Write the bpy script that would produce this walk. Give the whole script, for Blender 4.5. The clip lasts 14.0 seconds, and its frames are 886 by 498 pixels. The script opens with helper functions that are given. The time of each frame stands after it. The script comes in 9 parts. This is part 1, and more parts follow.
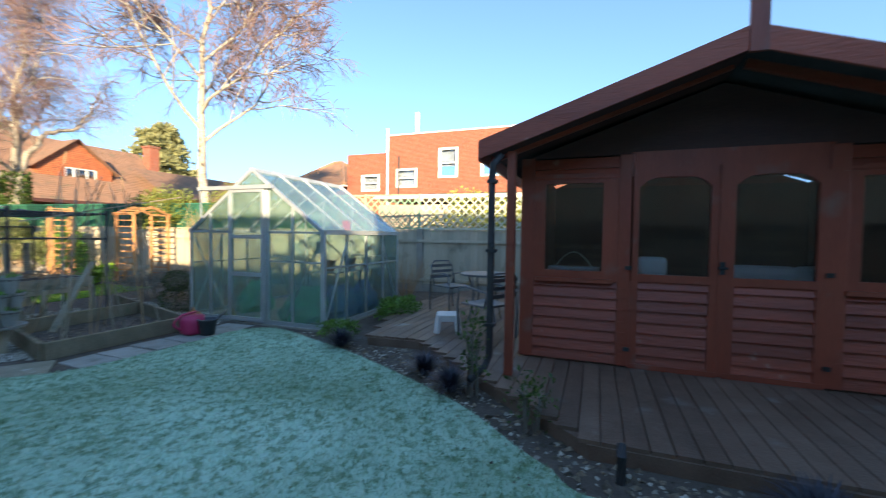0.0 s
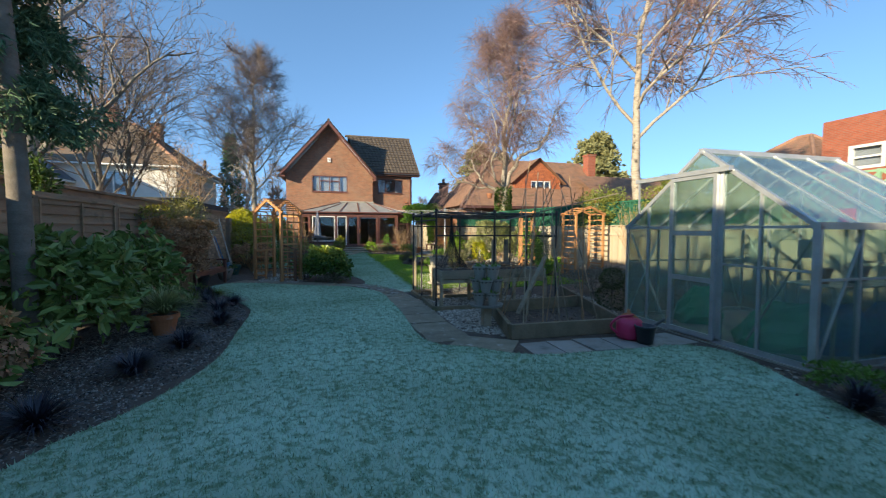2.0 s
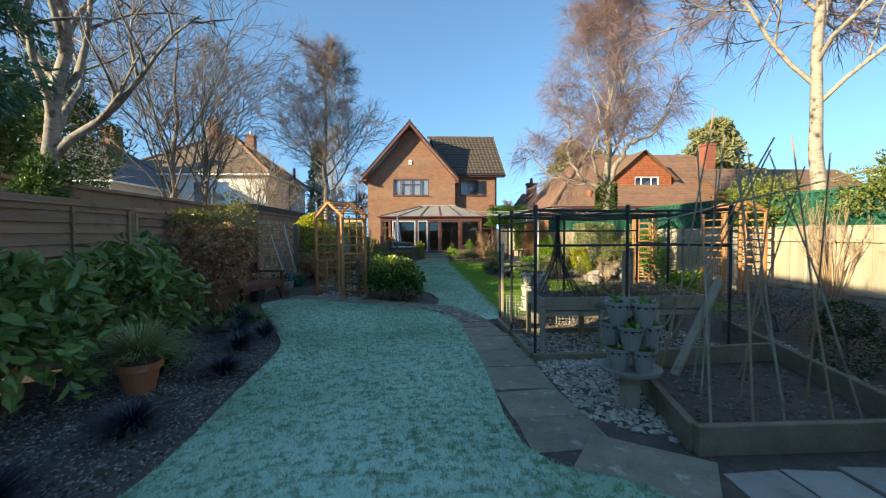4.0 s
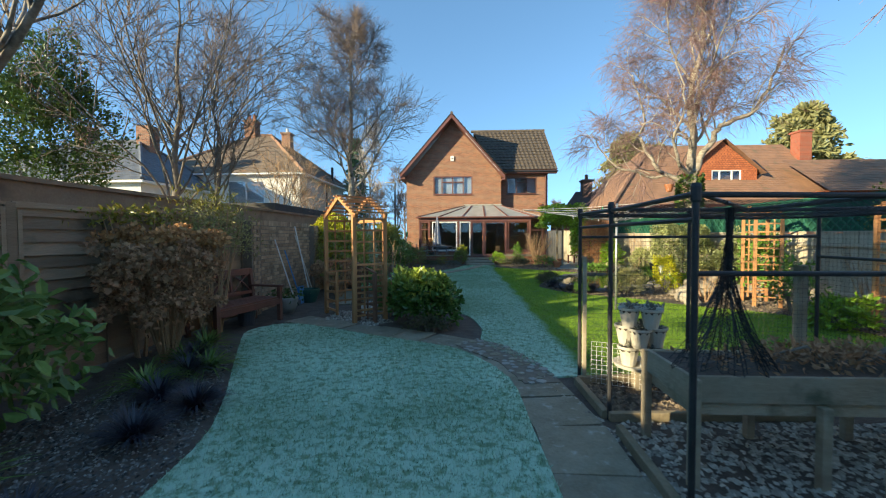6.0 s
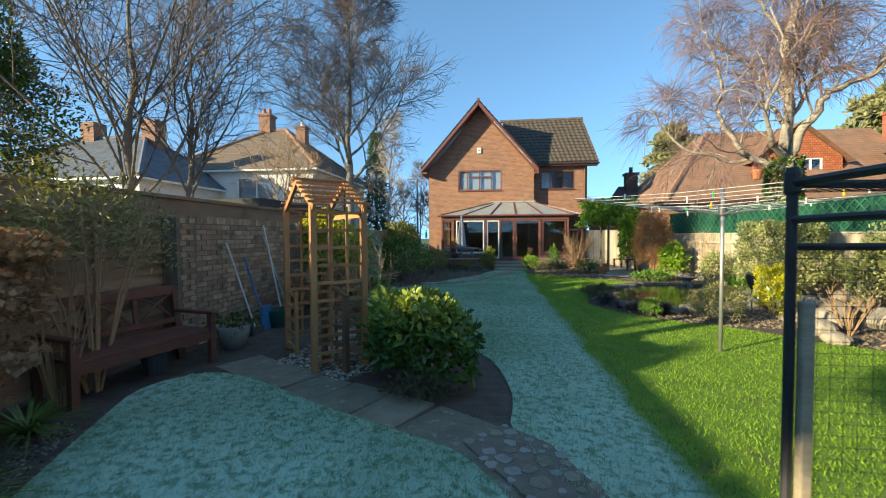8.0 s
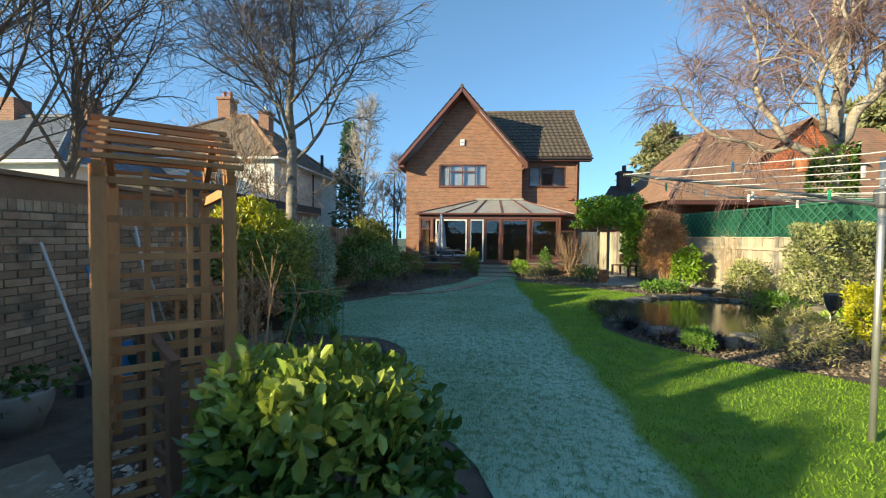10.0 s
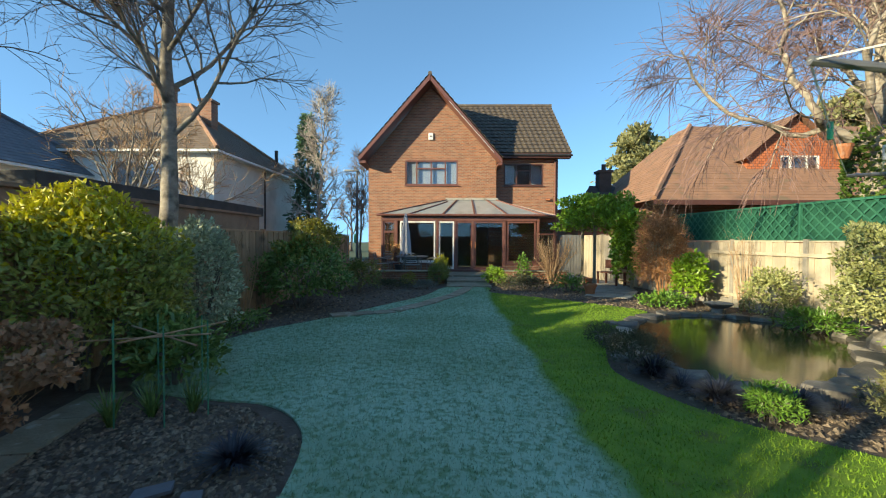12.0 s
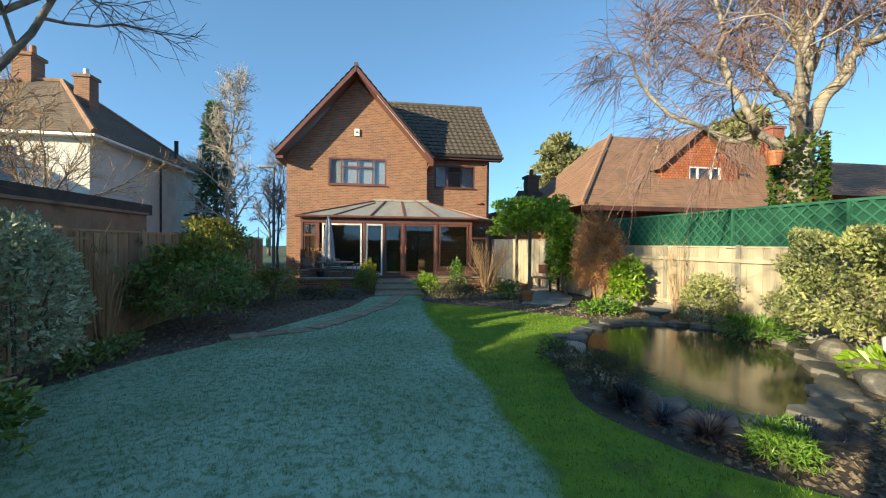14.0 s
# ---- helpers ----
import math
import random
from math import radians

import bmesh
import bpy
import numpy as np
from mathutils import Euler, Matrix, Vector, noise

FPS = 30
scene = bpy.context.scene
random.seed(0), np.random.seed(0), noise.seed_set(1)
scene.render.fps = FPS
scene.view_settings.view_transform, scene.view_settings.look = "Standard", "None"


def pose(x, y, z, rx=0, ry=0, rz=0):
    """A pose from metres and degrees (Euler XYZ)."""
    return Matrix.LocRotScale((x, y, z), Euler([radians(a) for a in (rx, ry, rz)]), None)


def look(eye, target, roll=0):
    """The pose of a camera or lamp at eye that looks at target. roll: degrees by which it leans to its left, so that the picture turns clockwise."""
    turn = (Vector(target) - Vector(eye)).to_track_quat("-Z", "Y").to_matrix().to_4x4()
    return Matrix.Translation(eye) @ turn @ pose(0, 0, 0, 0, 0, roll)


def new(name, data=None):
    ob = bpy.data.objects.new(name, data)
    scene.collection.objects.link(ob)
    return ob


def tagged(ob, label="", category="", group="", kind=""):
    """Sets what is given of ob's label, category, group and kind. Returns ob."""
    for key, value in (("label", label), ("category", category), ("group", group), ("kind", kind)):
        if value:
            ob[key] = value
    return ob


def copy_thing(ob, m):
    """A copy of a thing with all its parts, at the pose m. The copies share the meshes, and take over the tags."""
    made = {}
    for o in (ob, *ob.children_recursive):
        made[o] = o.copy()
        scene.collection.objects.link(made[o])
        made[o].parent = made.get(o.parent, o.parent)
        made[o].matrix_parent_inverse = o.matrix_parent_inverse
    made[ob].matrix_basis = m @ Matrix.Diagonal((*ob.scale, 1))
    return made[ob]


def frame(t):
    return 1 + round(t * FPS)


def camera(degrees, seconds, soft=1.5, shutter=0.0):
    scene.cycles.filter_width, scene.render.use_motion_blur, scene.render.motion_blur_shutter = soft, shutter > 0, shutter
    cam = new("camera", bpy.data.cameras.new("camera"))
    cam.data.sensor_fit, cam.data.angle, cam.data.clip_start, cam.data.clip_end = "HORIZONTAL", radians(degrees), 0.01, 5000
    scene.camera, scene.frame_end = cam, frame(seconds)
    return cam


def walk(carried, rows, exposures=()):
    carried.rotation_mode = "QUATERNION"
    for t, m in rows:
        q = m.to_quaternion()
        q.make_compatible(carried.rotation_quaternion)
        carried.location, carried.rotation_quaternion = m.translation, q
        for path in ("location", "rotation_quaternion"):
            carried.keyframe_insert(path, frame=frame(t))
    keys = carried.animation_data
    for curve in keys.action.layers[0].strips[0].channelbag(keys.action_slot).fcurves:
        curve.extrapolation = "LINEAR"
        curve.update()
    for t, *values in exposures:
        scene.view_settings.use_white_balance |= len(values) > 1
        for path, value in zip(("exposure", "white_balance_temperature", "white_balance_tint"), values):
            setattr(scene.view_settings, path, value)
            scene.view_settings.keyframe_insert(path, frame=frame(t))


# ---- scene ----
import collections

cam = camera(94.3, 14.0, soft=1.1, shutter=0.25)
PATH = [
    (0, (2.409, 0.728, 1.455), (4.283, 1.422, 1.388), 0.8),
    (0.4, (2.383, 0.764, 1.482), (4.03, 1.893, 1.375), -0.2),
    (0.5, (2.379, 0.775, 1.483), (3.965, 1.991, 1.399), 0.6),
    (0.9, (2.395, 0.838, 1.47), (3.679, 2.368, 1.389), 0.4),
    (1, (2.415, 0.877, 1.47), (3.62, 2.47, 1.38), 0.3),
    (1.5, (2.603, 1.189, 1.454), (3.429, 3.008, 1.361), 0.1),
    (2, (2.87, 1.548, 1.422), (3.39, 3.477, 1.329), 0.2),
    (2.2, (2.96, 1.736, 1.403), (3.386, 3.688, 1.322), 0.2),
    (2.5, (3.087, 2.066, 1.446), (3.396, 4.04, 1.353), 0.1),
    (3, (3.18, 2.636, 1.46), (3.378, 4.624, 1.373), 0.0),
    (3.2, (3.218, 2.864, 1.431), (3.39, 4.855, 1.352), 0.0),
    (5.3, (3.382, 5.499, 1.525), (3.392, 7.498, 1.458), -0.3),
    (5.5, (3.414, 5.716, 1.52), (3.389, 7.715, 1.456), -0.1),
    (6, (3.429, 6.338, 1.523), (3.33, 8.335, 1.457), -0.2),
    (6.5, (3.387, 7.013, 1.512), (3.222, 9.005, 1.445), -0.3),
    (7, (3.413, 7.653, 1.527), (3.197, 9.64, 1.461), -0.3),
    (7.5, (3.468, 8.311, 1.52), (3.227, 10.295, 1.455), -0.3),
    (8, (3.539, 8.97, 1.548), (3.296, 10.954, 1.483), -0.3),
    (8.2, (3.552, 9.234, 1.551), (3.313, 11.219, 1.489), -0.2),
    (10.3, (3.466, 11.713, 1.537), (3.327, 13.707, 1.475), 0.4),
    (10.5, (3.504, 11.943, 1.526), (3.377, 13.938, 1.466), 0.3),
    (11, (3.631, 12.506, 1.517), (3.524, 14.503, 1.461), 0.3),
    (11.5, (3.688, 13.064, 1.551), (3.609, 15.061, 1.499), 0.4),
    (12, (3.698, 13.596, 1.569), (3.662, 15.596, 1.523), 0.3),
    (12.5, (3.669, 14.043, 1.591), (3.704, 16.042, 1.549), 0.3),
    (13, (3.682, 14.386, 1.584), (3.812, 16.381, 1.548), 0.4),
    (13.5, (3.697, 14.634, 1.587), (3.928, 16.621, 1.556), 0.5),
    (14, (3.647, 14.692, 1.582), (3.963, 16.667, 1.557), 0.5),
]
EV = 1.68
walk(cam, [(t, look(e, a, r)) for t, e, a, r in PATH],
     [(0, EV + 0.8, 7800, 6), (0.5, EV + 0.45, 7400, 6), (1.1, EV + 0.0, 7100, 3), (2.0, EV + 0.05, 7300, 3), (3.0, EV + 0.22, 7700, 1), (6.0, EV + 0.25, 7600, -3), (14.0, EV + 0.12, 7500, -4)])

# ---- light ----
SUN = Vector((1.42, 0.93, -0.45)).normalized()      # way the sunlight travels
world = bpy.data.worlds.new("sky")
scene.world = world
world.use_nodes = True
wn = world.node_tree
sky = wn.nodes.new("ShaderNodeTexSky")
sky.sky_type = "NISHITA"
sky.sun_disc = False
sky.sun_elevation = math.asin(-SUN.z)
sky.sun_rotation = math.atan2(-SUN.x, -SUN.y)
sky.air_density, sky.dust_density, sky.ozone_density = 1.0, 0.0, 4.5
wn.nodes["Background"].inputs["Strength"].default_value = 0.125
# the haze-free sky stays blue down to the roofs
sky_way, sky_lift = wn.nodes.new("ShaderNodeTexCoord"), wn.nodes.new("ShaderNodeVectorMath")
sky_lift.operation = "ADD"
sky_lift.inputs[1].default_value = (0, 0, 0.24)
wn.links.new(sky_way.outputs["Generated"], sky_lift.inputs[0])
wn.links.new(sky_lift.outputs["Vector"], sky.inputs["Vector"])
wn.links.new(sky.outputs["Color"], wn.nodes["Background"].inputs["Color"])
sun = new("sun", bpy.data.lights.new("sun", "SUN"))
sun.data.energy, sun.data.angle, sun.data.color = 2.7, radians(0.6), (1.0, 0.86, 0.68)
sun.matrix_world = look((0, 0, 30), Vector((0, 0, 30)) + SUN)


# ---- materials ----
def mat(name, a, b=None, scale=6.0, rough=0.7, bump=0.0, fine=60.0, metal=0.0, coat=0.0, stain=None, stain_scale=1.2,
        stain_at=0.58, rand=0.0, island=0.0, stretch=(1, 1, 1), trans=0.0, local=False):
    """Two colours mixed by noise at two scales, a third in stained patches, fine relief."""
    m = bpy.data.materials.new(name)
    m.use_nodes = True
    t = m.node_tree
    n, l = t.nodes, t.links
    p = n["Principled BSDF"]
    p.inputs["Roughness"].default_value = rough
    p.inputs["Metallic"].default_value = metal
    p.inputs["Coat Weight"].default_value = coat
    b = b or tuple(c * 0.72 for c in a)
    pos = n.new("ShaderNodeTexCoord").outputs["Object"] if local else n.new("ShaderNodeNewGeometry").outputs["Position"]
    mp = n.new("ShaderNodeMapping")
    mp.inputs["Scale"].default_value = stretch
    l.new(pos, mp.inputs["Vector"])
    big = n.new("ShaderNodeTexNoise")
    big.inputs["Scale"].default_value, big.inputs["Detail"].default_value = scale, 6.0
    small = n.new("ShaderNodeTexNoise")
    small.inputs["Scale"].default_value, small.inputs["Detail"].default_value = fine, 4.0
    l.new(mp.outputs["Vector"], big.inputs["Vector"])
    l.new(mp.outputs["Vector"], small.inputs["Vector"])
    mix = n.new("ShaderNodeMath")
    mix.operation = "MULTIPLY_ADD"
    l.new(small.outputs["Fac"], mix.inputs[0])
    mix.inputs[1].default_value = 0.5
    l.new(big.outputs["Fac"], mix.inputs[2])
    ramp = n.new("ShaderNodeMapRange")
    ramp.inputs["From Min"].default_value, ramp.inputs["From Max"].default_value = 0.55, 0.95
    l.new(mix.outputs[0], ramp.inputs["Value"])
    col = n.new("ShaderNodeMix")
    col.data_type = "RGBA"
    col.inputs["A"].default_value, col.inputs["B"].default_value = (*a, 1), (*b, 1)
    l.new(ramp.outputs["Result"], col.inputs["Factor"])
    out = col.outputs["Result"]
    if stain:
        sn = n.new("ShaderNodeTexNoise")
        sn.inputs["Scale"].default_value, sn.inputs["Detail"].default_value = stain_scale, 8.0
        l.new(pos, sn.inputs["Vector"])
        sr = n.new("ShaderNodeMapRange")
        sr.inputs["From Min"].default_value, sr.inputs["From Max"].default_value = stain_at, stain_at + 0.14
        l.new(sn.outputs["Fac"], sr.inputs["Value"])
        c2 = n.new("ShaderNodeMix")
        c2.data_type = "RGBA"
        c2.inputs["B"].default_value = (*stain, 1)
        l.new(sr.outputs["Result"], c2.inputs["Factor"])
        l.new(out, c2.inputs["A"])
        out = c2.outputs["Result"]
    if rand or island:
        hs = n.new("ShaderNodeHueSaturation")
        vary = n.new("ShaderNodeMapRange")
        vary.inputs["To Min"].default_value, vary.inputs["To Max"].default_value = 1 - (rand or island), 1 + (rand or island)
        l.new(n.new("ShaderNodeObjectInfo").outputs["Random"] if rand else n.new("ShaderNodeNewGeometry").outputs["Random Per Island"], vary.inputs["Value"])
        l.new(vary.outputs["Result"], hs.inputs["Value"])
        l.new(out, hs.inputs["Color"])
        out = hs.outputs["Color"]
    l.new(out, p.inputs["Base Color"])
    if trans:
        p.inputs["Subsurface Weight"].default_value = 0.0
        tr = n.new("ShaderNodeBsdfTranslucent")
        l.new(out, tr.inputs["Color"])
        ms = n.new("ShaderNodeMixShader")
        ms.inputs[0].default_value = trans
        l.new(p.outputs[0], ms.inputs[1])
        l.new(tr.outputs[0], ms.inputs[2])
        l.new(ms.outputs[0], n["Material Output"].inputs["Surface"])
    if bump:
        bp = n.new("ShaderNodeBump")
        bp.inputs["Strength"].default_value, bp.inputs["Distance"].default_value = bump, 0.02
        l.new(mix.outputs[0], bp.inputs["Height"])
        l.new(bp.outputs["Normal"], p.inputs["Normal"])
    return m


def brick_mat(name, a, b, mortar, axis="x", size=(0.225, 0.075), stain=None):
    """Coursed brickwork at real size on an upright face, along x or y."""
    m = mat(name, a, b, scale=2.0, rough=0.85, bump=0.0)
    t = m.node_tree
    n, l = t.nodes, t.links
    p = n["Principled BSDF"]
    g = n.new("ShaderNodeNewGeometry")
    s = n.new("ShaderNodeSeparateXYZ")
    c = n.new("ShaderNodeCombineXYZ")
    l.new(g.outputs["Position"], s.inputs[0])
    l.new(s.outputs["X" if axis == "x" else "Y"], c.inputs["X"])
    l.new(s.outputs["Z"], c.inputs["Y"])
    br = n.new("ShaderNodeTexBrick")
    br.inputs["Scale"].default_value = 1.0
    br.inputs["Brick Width"].default_value, br.inputs["Row Height"].default_value = size
    br.inputs["Mortar Size"].default_value = 0.01
    br.inputs["Color1"].default_value, br.inputs["Color2"].default_value, br.inputs["Mortar"].default_value = (*a, 1), (*b, 1), (*mortar, 1)
    l.new(c.outputs[0], br.inputs["Vector"])
    no = n.new("ShaderNodeTexNoise")
    no.inputs["Scale"].default_value, no.inputs["Detail"].default_value = 3.0, 8.0
    l.new(g.outputs["Position"], no.inputs["Vector"])
    mr = n.new("ShaderNodeMapRange")
    mr.inputs["To Min"].default_value, mr.inputs["To Max"].default_value = 0.78, 1.25
    l.new(no.outputs["Fac"], mr.inputs["Value"])
    hs = n.new("ShaderNodeHueSaturation")
    l.new(br.outputs["Color"], hs.inputs["Color"])
    l.new(mr.outputs["Result"], hs.inputs["Value"])
    l.new(hs.outputs["Color"], p.inputs["Base Color"])
    bp = n.new("ShaderNodeBump")
    bp.inputs["Strength"].default_value, bp.inputs["Distance"].default_value = 0.6, 0.008
    bp.invert = True
    l.new(br.outputs["Fac"], bp.inputs["Height"])
    l.new(bp.outputs["Normal"], p.inputs["Normal"])
    return m


def glass_mat(name, tint=(0.9, 0.95, 0.93), rough=0.02, clear=0.8, film=None, mirror=0.06):
    """A thin pane: clear, with a real reflection, and an even film of algae where film gives its colour."""
    m = bpy.data.materials.new(name)
    m.use_nodes = True
    n, l = m.node_tree.nodes, m.node_tree.links
    n.remove(n["Principled BSDF"])
    tr, gl = n.new("ShaderNodeBsdfTransparent"), n.new("ShaderNodeBsdfGlossy")
    tr.inputs["Color"].default_value = (*tint, 1)
    gl.inputs["Roughness"].default_value = rough
    lw = n.new("ShaderNodeLayerWeight")
    lw.inputs["Blend"].default_value = 0.5
    pw = n.new("ShaderNodeMath")
    pw.operation = "POWER"
    pw.inputs[1].default_value = 4.0
    l.new(lw.outputs["Facing"], pw.inputs[0])
    fr = n.new("ShaderNodeMath")
    fr.operation = "MULTIPLY_ADD"
    l.new(pw.outputs[0], fr.inputs[0])
    fr.inputs[1].default_value, fr.inputs[2].default_value = 0.8, mirror
    a = n.new("ShaderNodeMixShader")
    l.new(fr.outputs[0], a.inputs[0])
    base = tr.outputs[0]
    if film:
        df = n.new("ShaderNodeBsdfDiffuse")
        df.inputs["Color"].default_value = (*film, 1)
        no = n.new("ShaderNodeTexNoise")
        no.inputs["Scale"].default_value, no.inputs["Detail"].default_value = 2.5, 8.0
        l.new(n.new("ShaderNodeNewGeometry").outputs["Position"], no.inputs["Vector"])
        mr = n.new("ShaderNodeMapRange")
        mr.inputs["From Min"].default_value, mr.inputs["From Max"].default_value = 0.3, 0.75
        mr.inputs["To Min"].default_value, mr.inputs["To Max"].default_value = 0.6 * (1 - clear), 1.4 * (1 - clear)
        l.new(no.outputs["Fac"], mr.inputs["Value"])
        b = n.new("ShaderNodeMixShader")
        l.new(mr.outputs["Result"], b.inputs[0])
        l.new(base, b.inputs[1])
        l.new(df.outputs[0], b.inputs[2])
        base = b.outputs[0]
    l.new(base, a.inputs[1])
    l.new(gl.outputs[0], a.inputs[2])
    l.new(a.outputs[0], n["Material Output"].inputs["Surface"])
    return m


def frost_mix(m, colour, amount=0.6, edge=None, scale=7.0):
    """Hoar frost lying in patches over a material; edge: x up to which it still lies."""
    t = m.node_tree
    n, l = t.nodes, t.links
    p = n["Principled BSDF"]
    src = p.inputs["Base Color"].links[0].from_socket
    pos = n.new("ShaderNodeNewGeometry").outputs["Position"]
    no = n.new("ShaderNodeTexNoise")
    no.inputs["Scale"].default_value, no.inputs["Detail"].default_value, no.inputs["Roughness"].default_value = scale, 9.0, 0.7
    l.new(pos, no.inputs["Vector"])
    mr = n.new("ShaderNodeMapRange")
    mr.inputs["From Min"].default_value, mr.inputs["From Max"].default_value = 0.41, 0.52
    mr.inputs["To Min"].default_value, mr.inputs["To Max"].default_value = amount * 0.32, amount
    l.new(no.outputs["Fac"], mr.inputs["Value"])
    fac = mr.outputs["Result"]
    # wide thin patches
    wide = n.new("ShaderNodeTexNoise")
    wide.inputs["Scale"].default_value, wide.inputs["Detail"].default_value = 0.5, 3.0
    l.new(pos, wide.inputs["Vector"])
    wr = n.new("ShaderNodeMapRange")
    wr.inputs["From Min"].default_value, wr.inputs["From Max"].default_value = 0.3, 0.6
    wr.inputs["To Min"].default_value, wr.inputs["To Max"].default_value = 0.45, 1.0
    l.new(wide.outputs["Fac"], wr.inputs["Value"])
    mm = n.new("ShaderNodeMath")
    mm.operation = "MULTIPLY"
    l.new(fac, mm.inputs[0])
    l.new(wr.outputs["Result"], mm.inputs[1])
    fac = mm.outputs[0]
    if edge is not None:
        sep = n.new("ShaderNodeSeparateXYZ")
        l.new(pos, sep.inputs[0])
        wob = n.new("ShaderNodeMath")
        wob.operation = "MULTIPLY_ADD"
        l.new(wide.outputs["Fac"], wob.inputs[0])
        wob.inputs[1].default_value = 0.8
        l.new(sep.outputs["X"], wob.inputs[2])
        er = n.new("ShaderNodeMapRange")
        er.inputs["From Min"].default_value, er.inputs["From Max"].default_value = edge + 0.36, edge + 0.52
        er.inputs["To Min"].default_value, er.inputs["To Max"].default_value = 1.0, 0.0
        l.new(wob.outputs[0], er.inputs["Value"])
        yr = n.new("ShaderNodeMapRange")
        yr.inputs["From Min"].default_value, yr.inputs["From Max"].default_value = 9.5, 10.5
        yr.inputs["To Min"].default_value, yr.inputs["To Max"].default_value = 1.0, 0.0
        l.new(sep.outputs["Y"], yr.inputs["Value"])
        mx = n.new("ShaderNodeMath")
        mx.operation = "MAXIMUM"
        l.new(er.outputs["Result"], mx.inputs[0])
        l.new(yr.outputs["Result"], mx.inputs[1])
        # darker turf colour where the frost lies
        dark_turf = n.new("ShaderNodeMix")
        dark_turf.data_type = "RGBA"
        dark_turf.inputs["B"].default_value = (0.085, 0.18, 0.075, 1)
        wf = n.new("ShaderNodeMath")
        wf.operation = "MULTIPLY"
        wf.inputs[1].default_value = 0.8
        l.new(mx.outputs[0], wf.inputs[0])
        l.new(wf.outputs[0], dark_turf.inputs["Factor"])
        # thinner frost on the lower lawn
        far = n.new("ShaderNodeMapRange")
        far.inputs["From Min"].default_value, far.inputs["From Max"].default_value = 11.0, 17.0
        far.inputs["To Min"].default_value, far.inputs["To Max"].default_value = 1.0, 0.68
        l.new(sep.outputs["Y"], far.inputs["Value"])
        thin = n.new("ShaderNodeMath")
        thin.operation = "MULTIPLY"
        l.new(fac, thin.inputs[0])
        l.new(far.outputs["Result"], thin.inputs[1])
        fac = thin.outputs[0]
        m2 = n.new("ShaderNodeMath")
        m2.operation = "MULTIPLY"
        l.new(fac, m2.inputs[0])
        l.new(mx.outputs[0], m2.inputs[1])
        fac = m2.outputs[0]
    c = n.new("ShaderNodeMix")
    c.data_type = "RGBA"
    c.inputs["B"].default_value = (*colour, 1)
    l.new(fac, c.inputs["Factor"])
    users = [k.to_socket for k in src.links]
    if edge is not None:
        l.new(src, dark_turf.inputs["A"])
        l.new(dark_turf.outputs["Result"], c.inputs["A"])
    else:
        l.new(src, c.inputs["A"])
    for s in users:
        l.new(c.outputs["Result"], s)
    return m


SOIL = mat("soil", (0.075, 0.056, 0.043), (0.13, 0.10, 0.078), 5, 0.95, 0.9, 45, stain=(0.16, 0.14, 0.11), stain_scale=14, stain_at=0.60)
TURF = frost_mix(mat("turf", (0.10, 0.20, 0.015), (0.19, 0.30, 0.025), 4, 0.9, 0.8, 90, stain=(0.10, 0.12, 0.03), stain_scale=2.5), (0.50, 0.72, 0.57), 0.95, 4.75, 14.0)
BLADE = frost_mix(mat("grass_blade", (0.14, 0.27, 0.018), (0.26, 0.40, 0.035), 5, 0.8, 0, 60, island=0.35, trans=0.3), (0.56, 0.78, 0.62), 0.95, 4.75, 14.0)
FARGRASS = mat("far_grass", (0.06, 0.09, 0.03), (0.1, 0.12, 0.05), 0.4, 0.95, 0.5, 6)
FLAG = frost_mix(mat("flagstone", (0.20, 0.17, 0.11), (0.30, 0.26, 0.18), 4, 0.85, 0.9, 40, stain=(0.46, 0.44, 0.38), stain_scale=9, stain_at=0.6, rand=0.2), (0.40, 0.46, 0.44), 0.08)
PALEFLAG = frost_mix(mat("pale_flagstone", (0.36, 0.33, 0.29), (0.28, 0.25, 0.2), 4, 0.85, 0.4, 50, stain=(0.17, 0.16, 0.13), stain_scale=4, rand=0.15), (0.40, 0.46, 0.44), 0.3)
ROCK = mat("rock", (0.25, 0.21, 0.16), (0.36, 0.31, 0.24), 5, 0.9, 0.8, 35, stain=(0.10, 0.10, 0.08), stain_scale=6, rand=0.25)
DARKROCK = mat("wet_rock", (0.11, 0.10, 0.085), (0.20, 0.18, 0.15), 5, 0.6, 0.8, 35, stain=(0.30, 0.28, 0.24), stain_scale=5, rand=0.25)
GRAVEL = mat("gravel", (0.32, 0.285, 0.23), (0.50, 0.455, 0.38), 20, 0.9, 0.3, 80, island=0.45)
DARKCHIP = mat("dark_stone_chip", (0.075, 0.072, 0.066), (0.19, 0.18, 0.165), 30, 0.9, 0.3, 80, island=0.8)
MULCH = mat("bark_chip", (0.10, 0.075, 0.052), (0.24, 0.185, 0.13), 20, 0.95, 0.3, 80, island=0.6)
HOUSEBRICK = brick_mat("house_brick", (0.33, 0.128, 0.068), (0.19, 0.078, 0.048), (0.28, 0.21, 0.15))
HOUSEBRICKY = brick_mat("house_brick_side", (0.33, 0.128, 0.068), (0.19, 0.078, 0.048), (0.28, 0.21, 0.15), "y")
REDBRICK = brick_mat("red_brick", (0.36, 0.095, 0.05), (0.28, 0.07, 0.038), (0.25, 0.14, 0.10), "y")
TILEHUNG = brick_mat("hung_tiles", (0.50, 0.15, 0.06), (0.36, 0.10, 0.04), (0.12, 0.05, 0.03), "x", (0.18, 0.12))
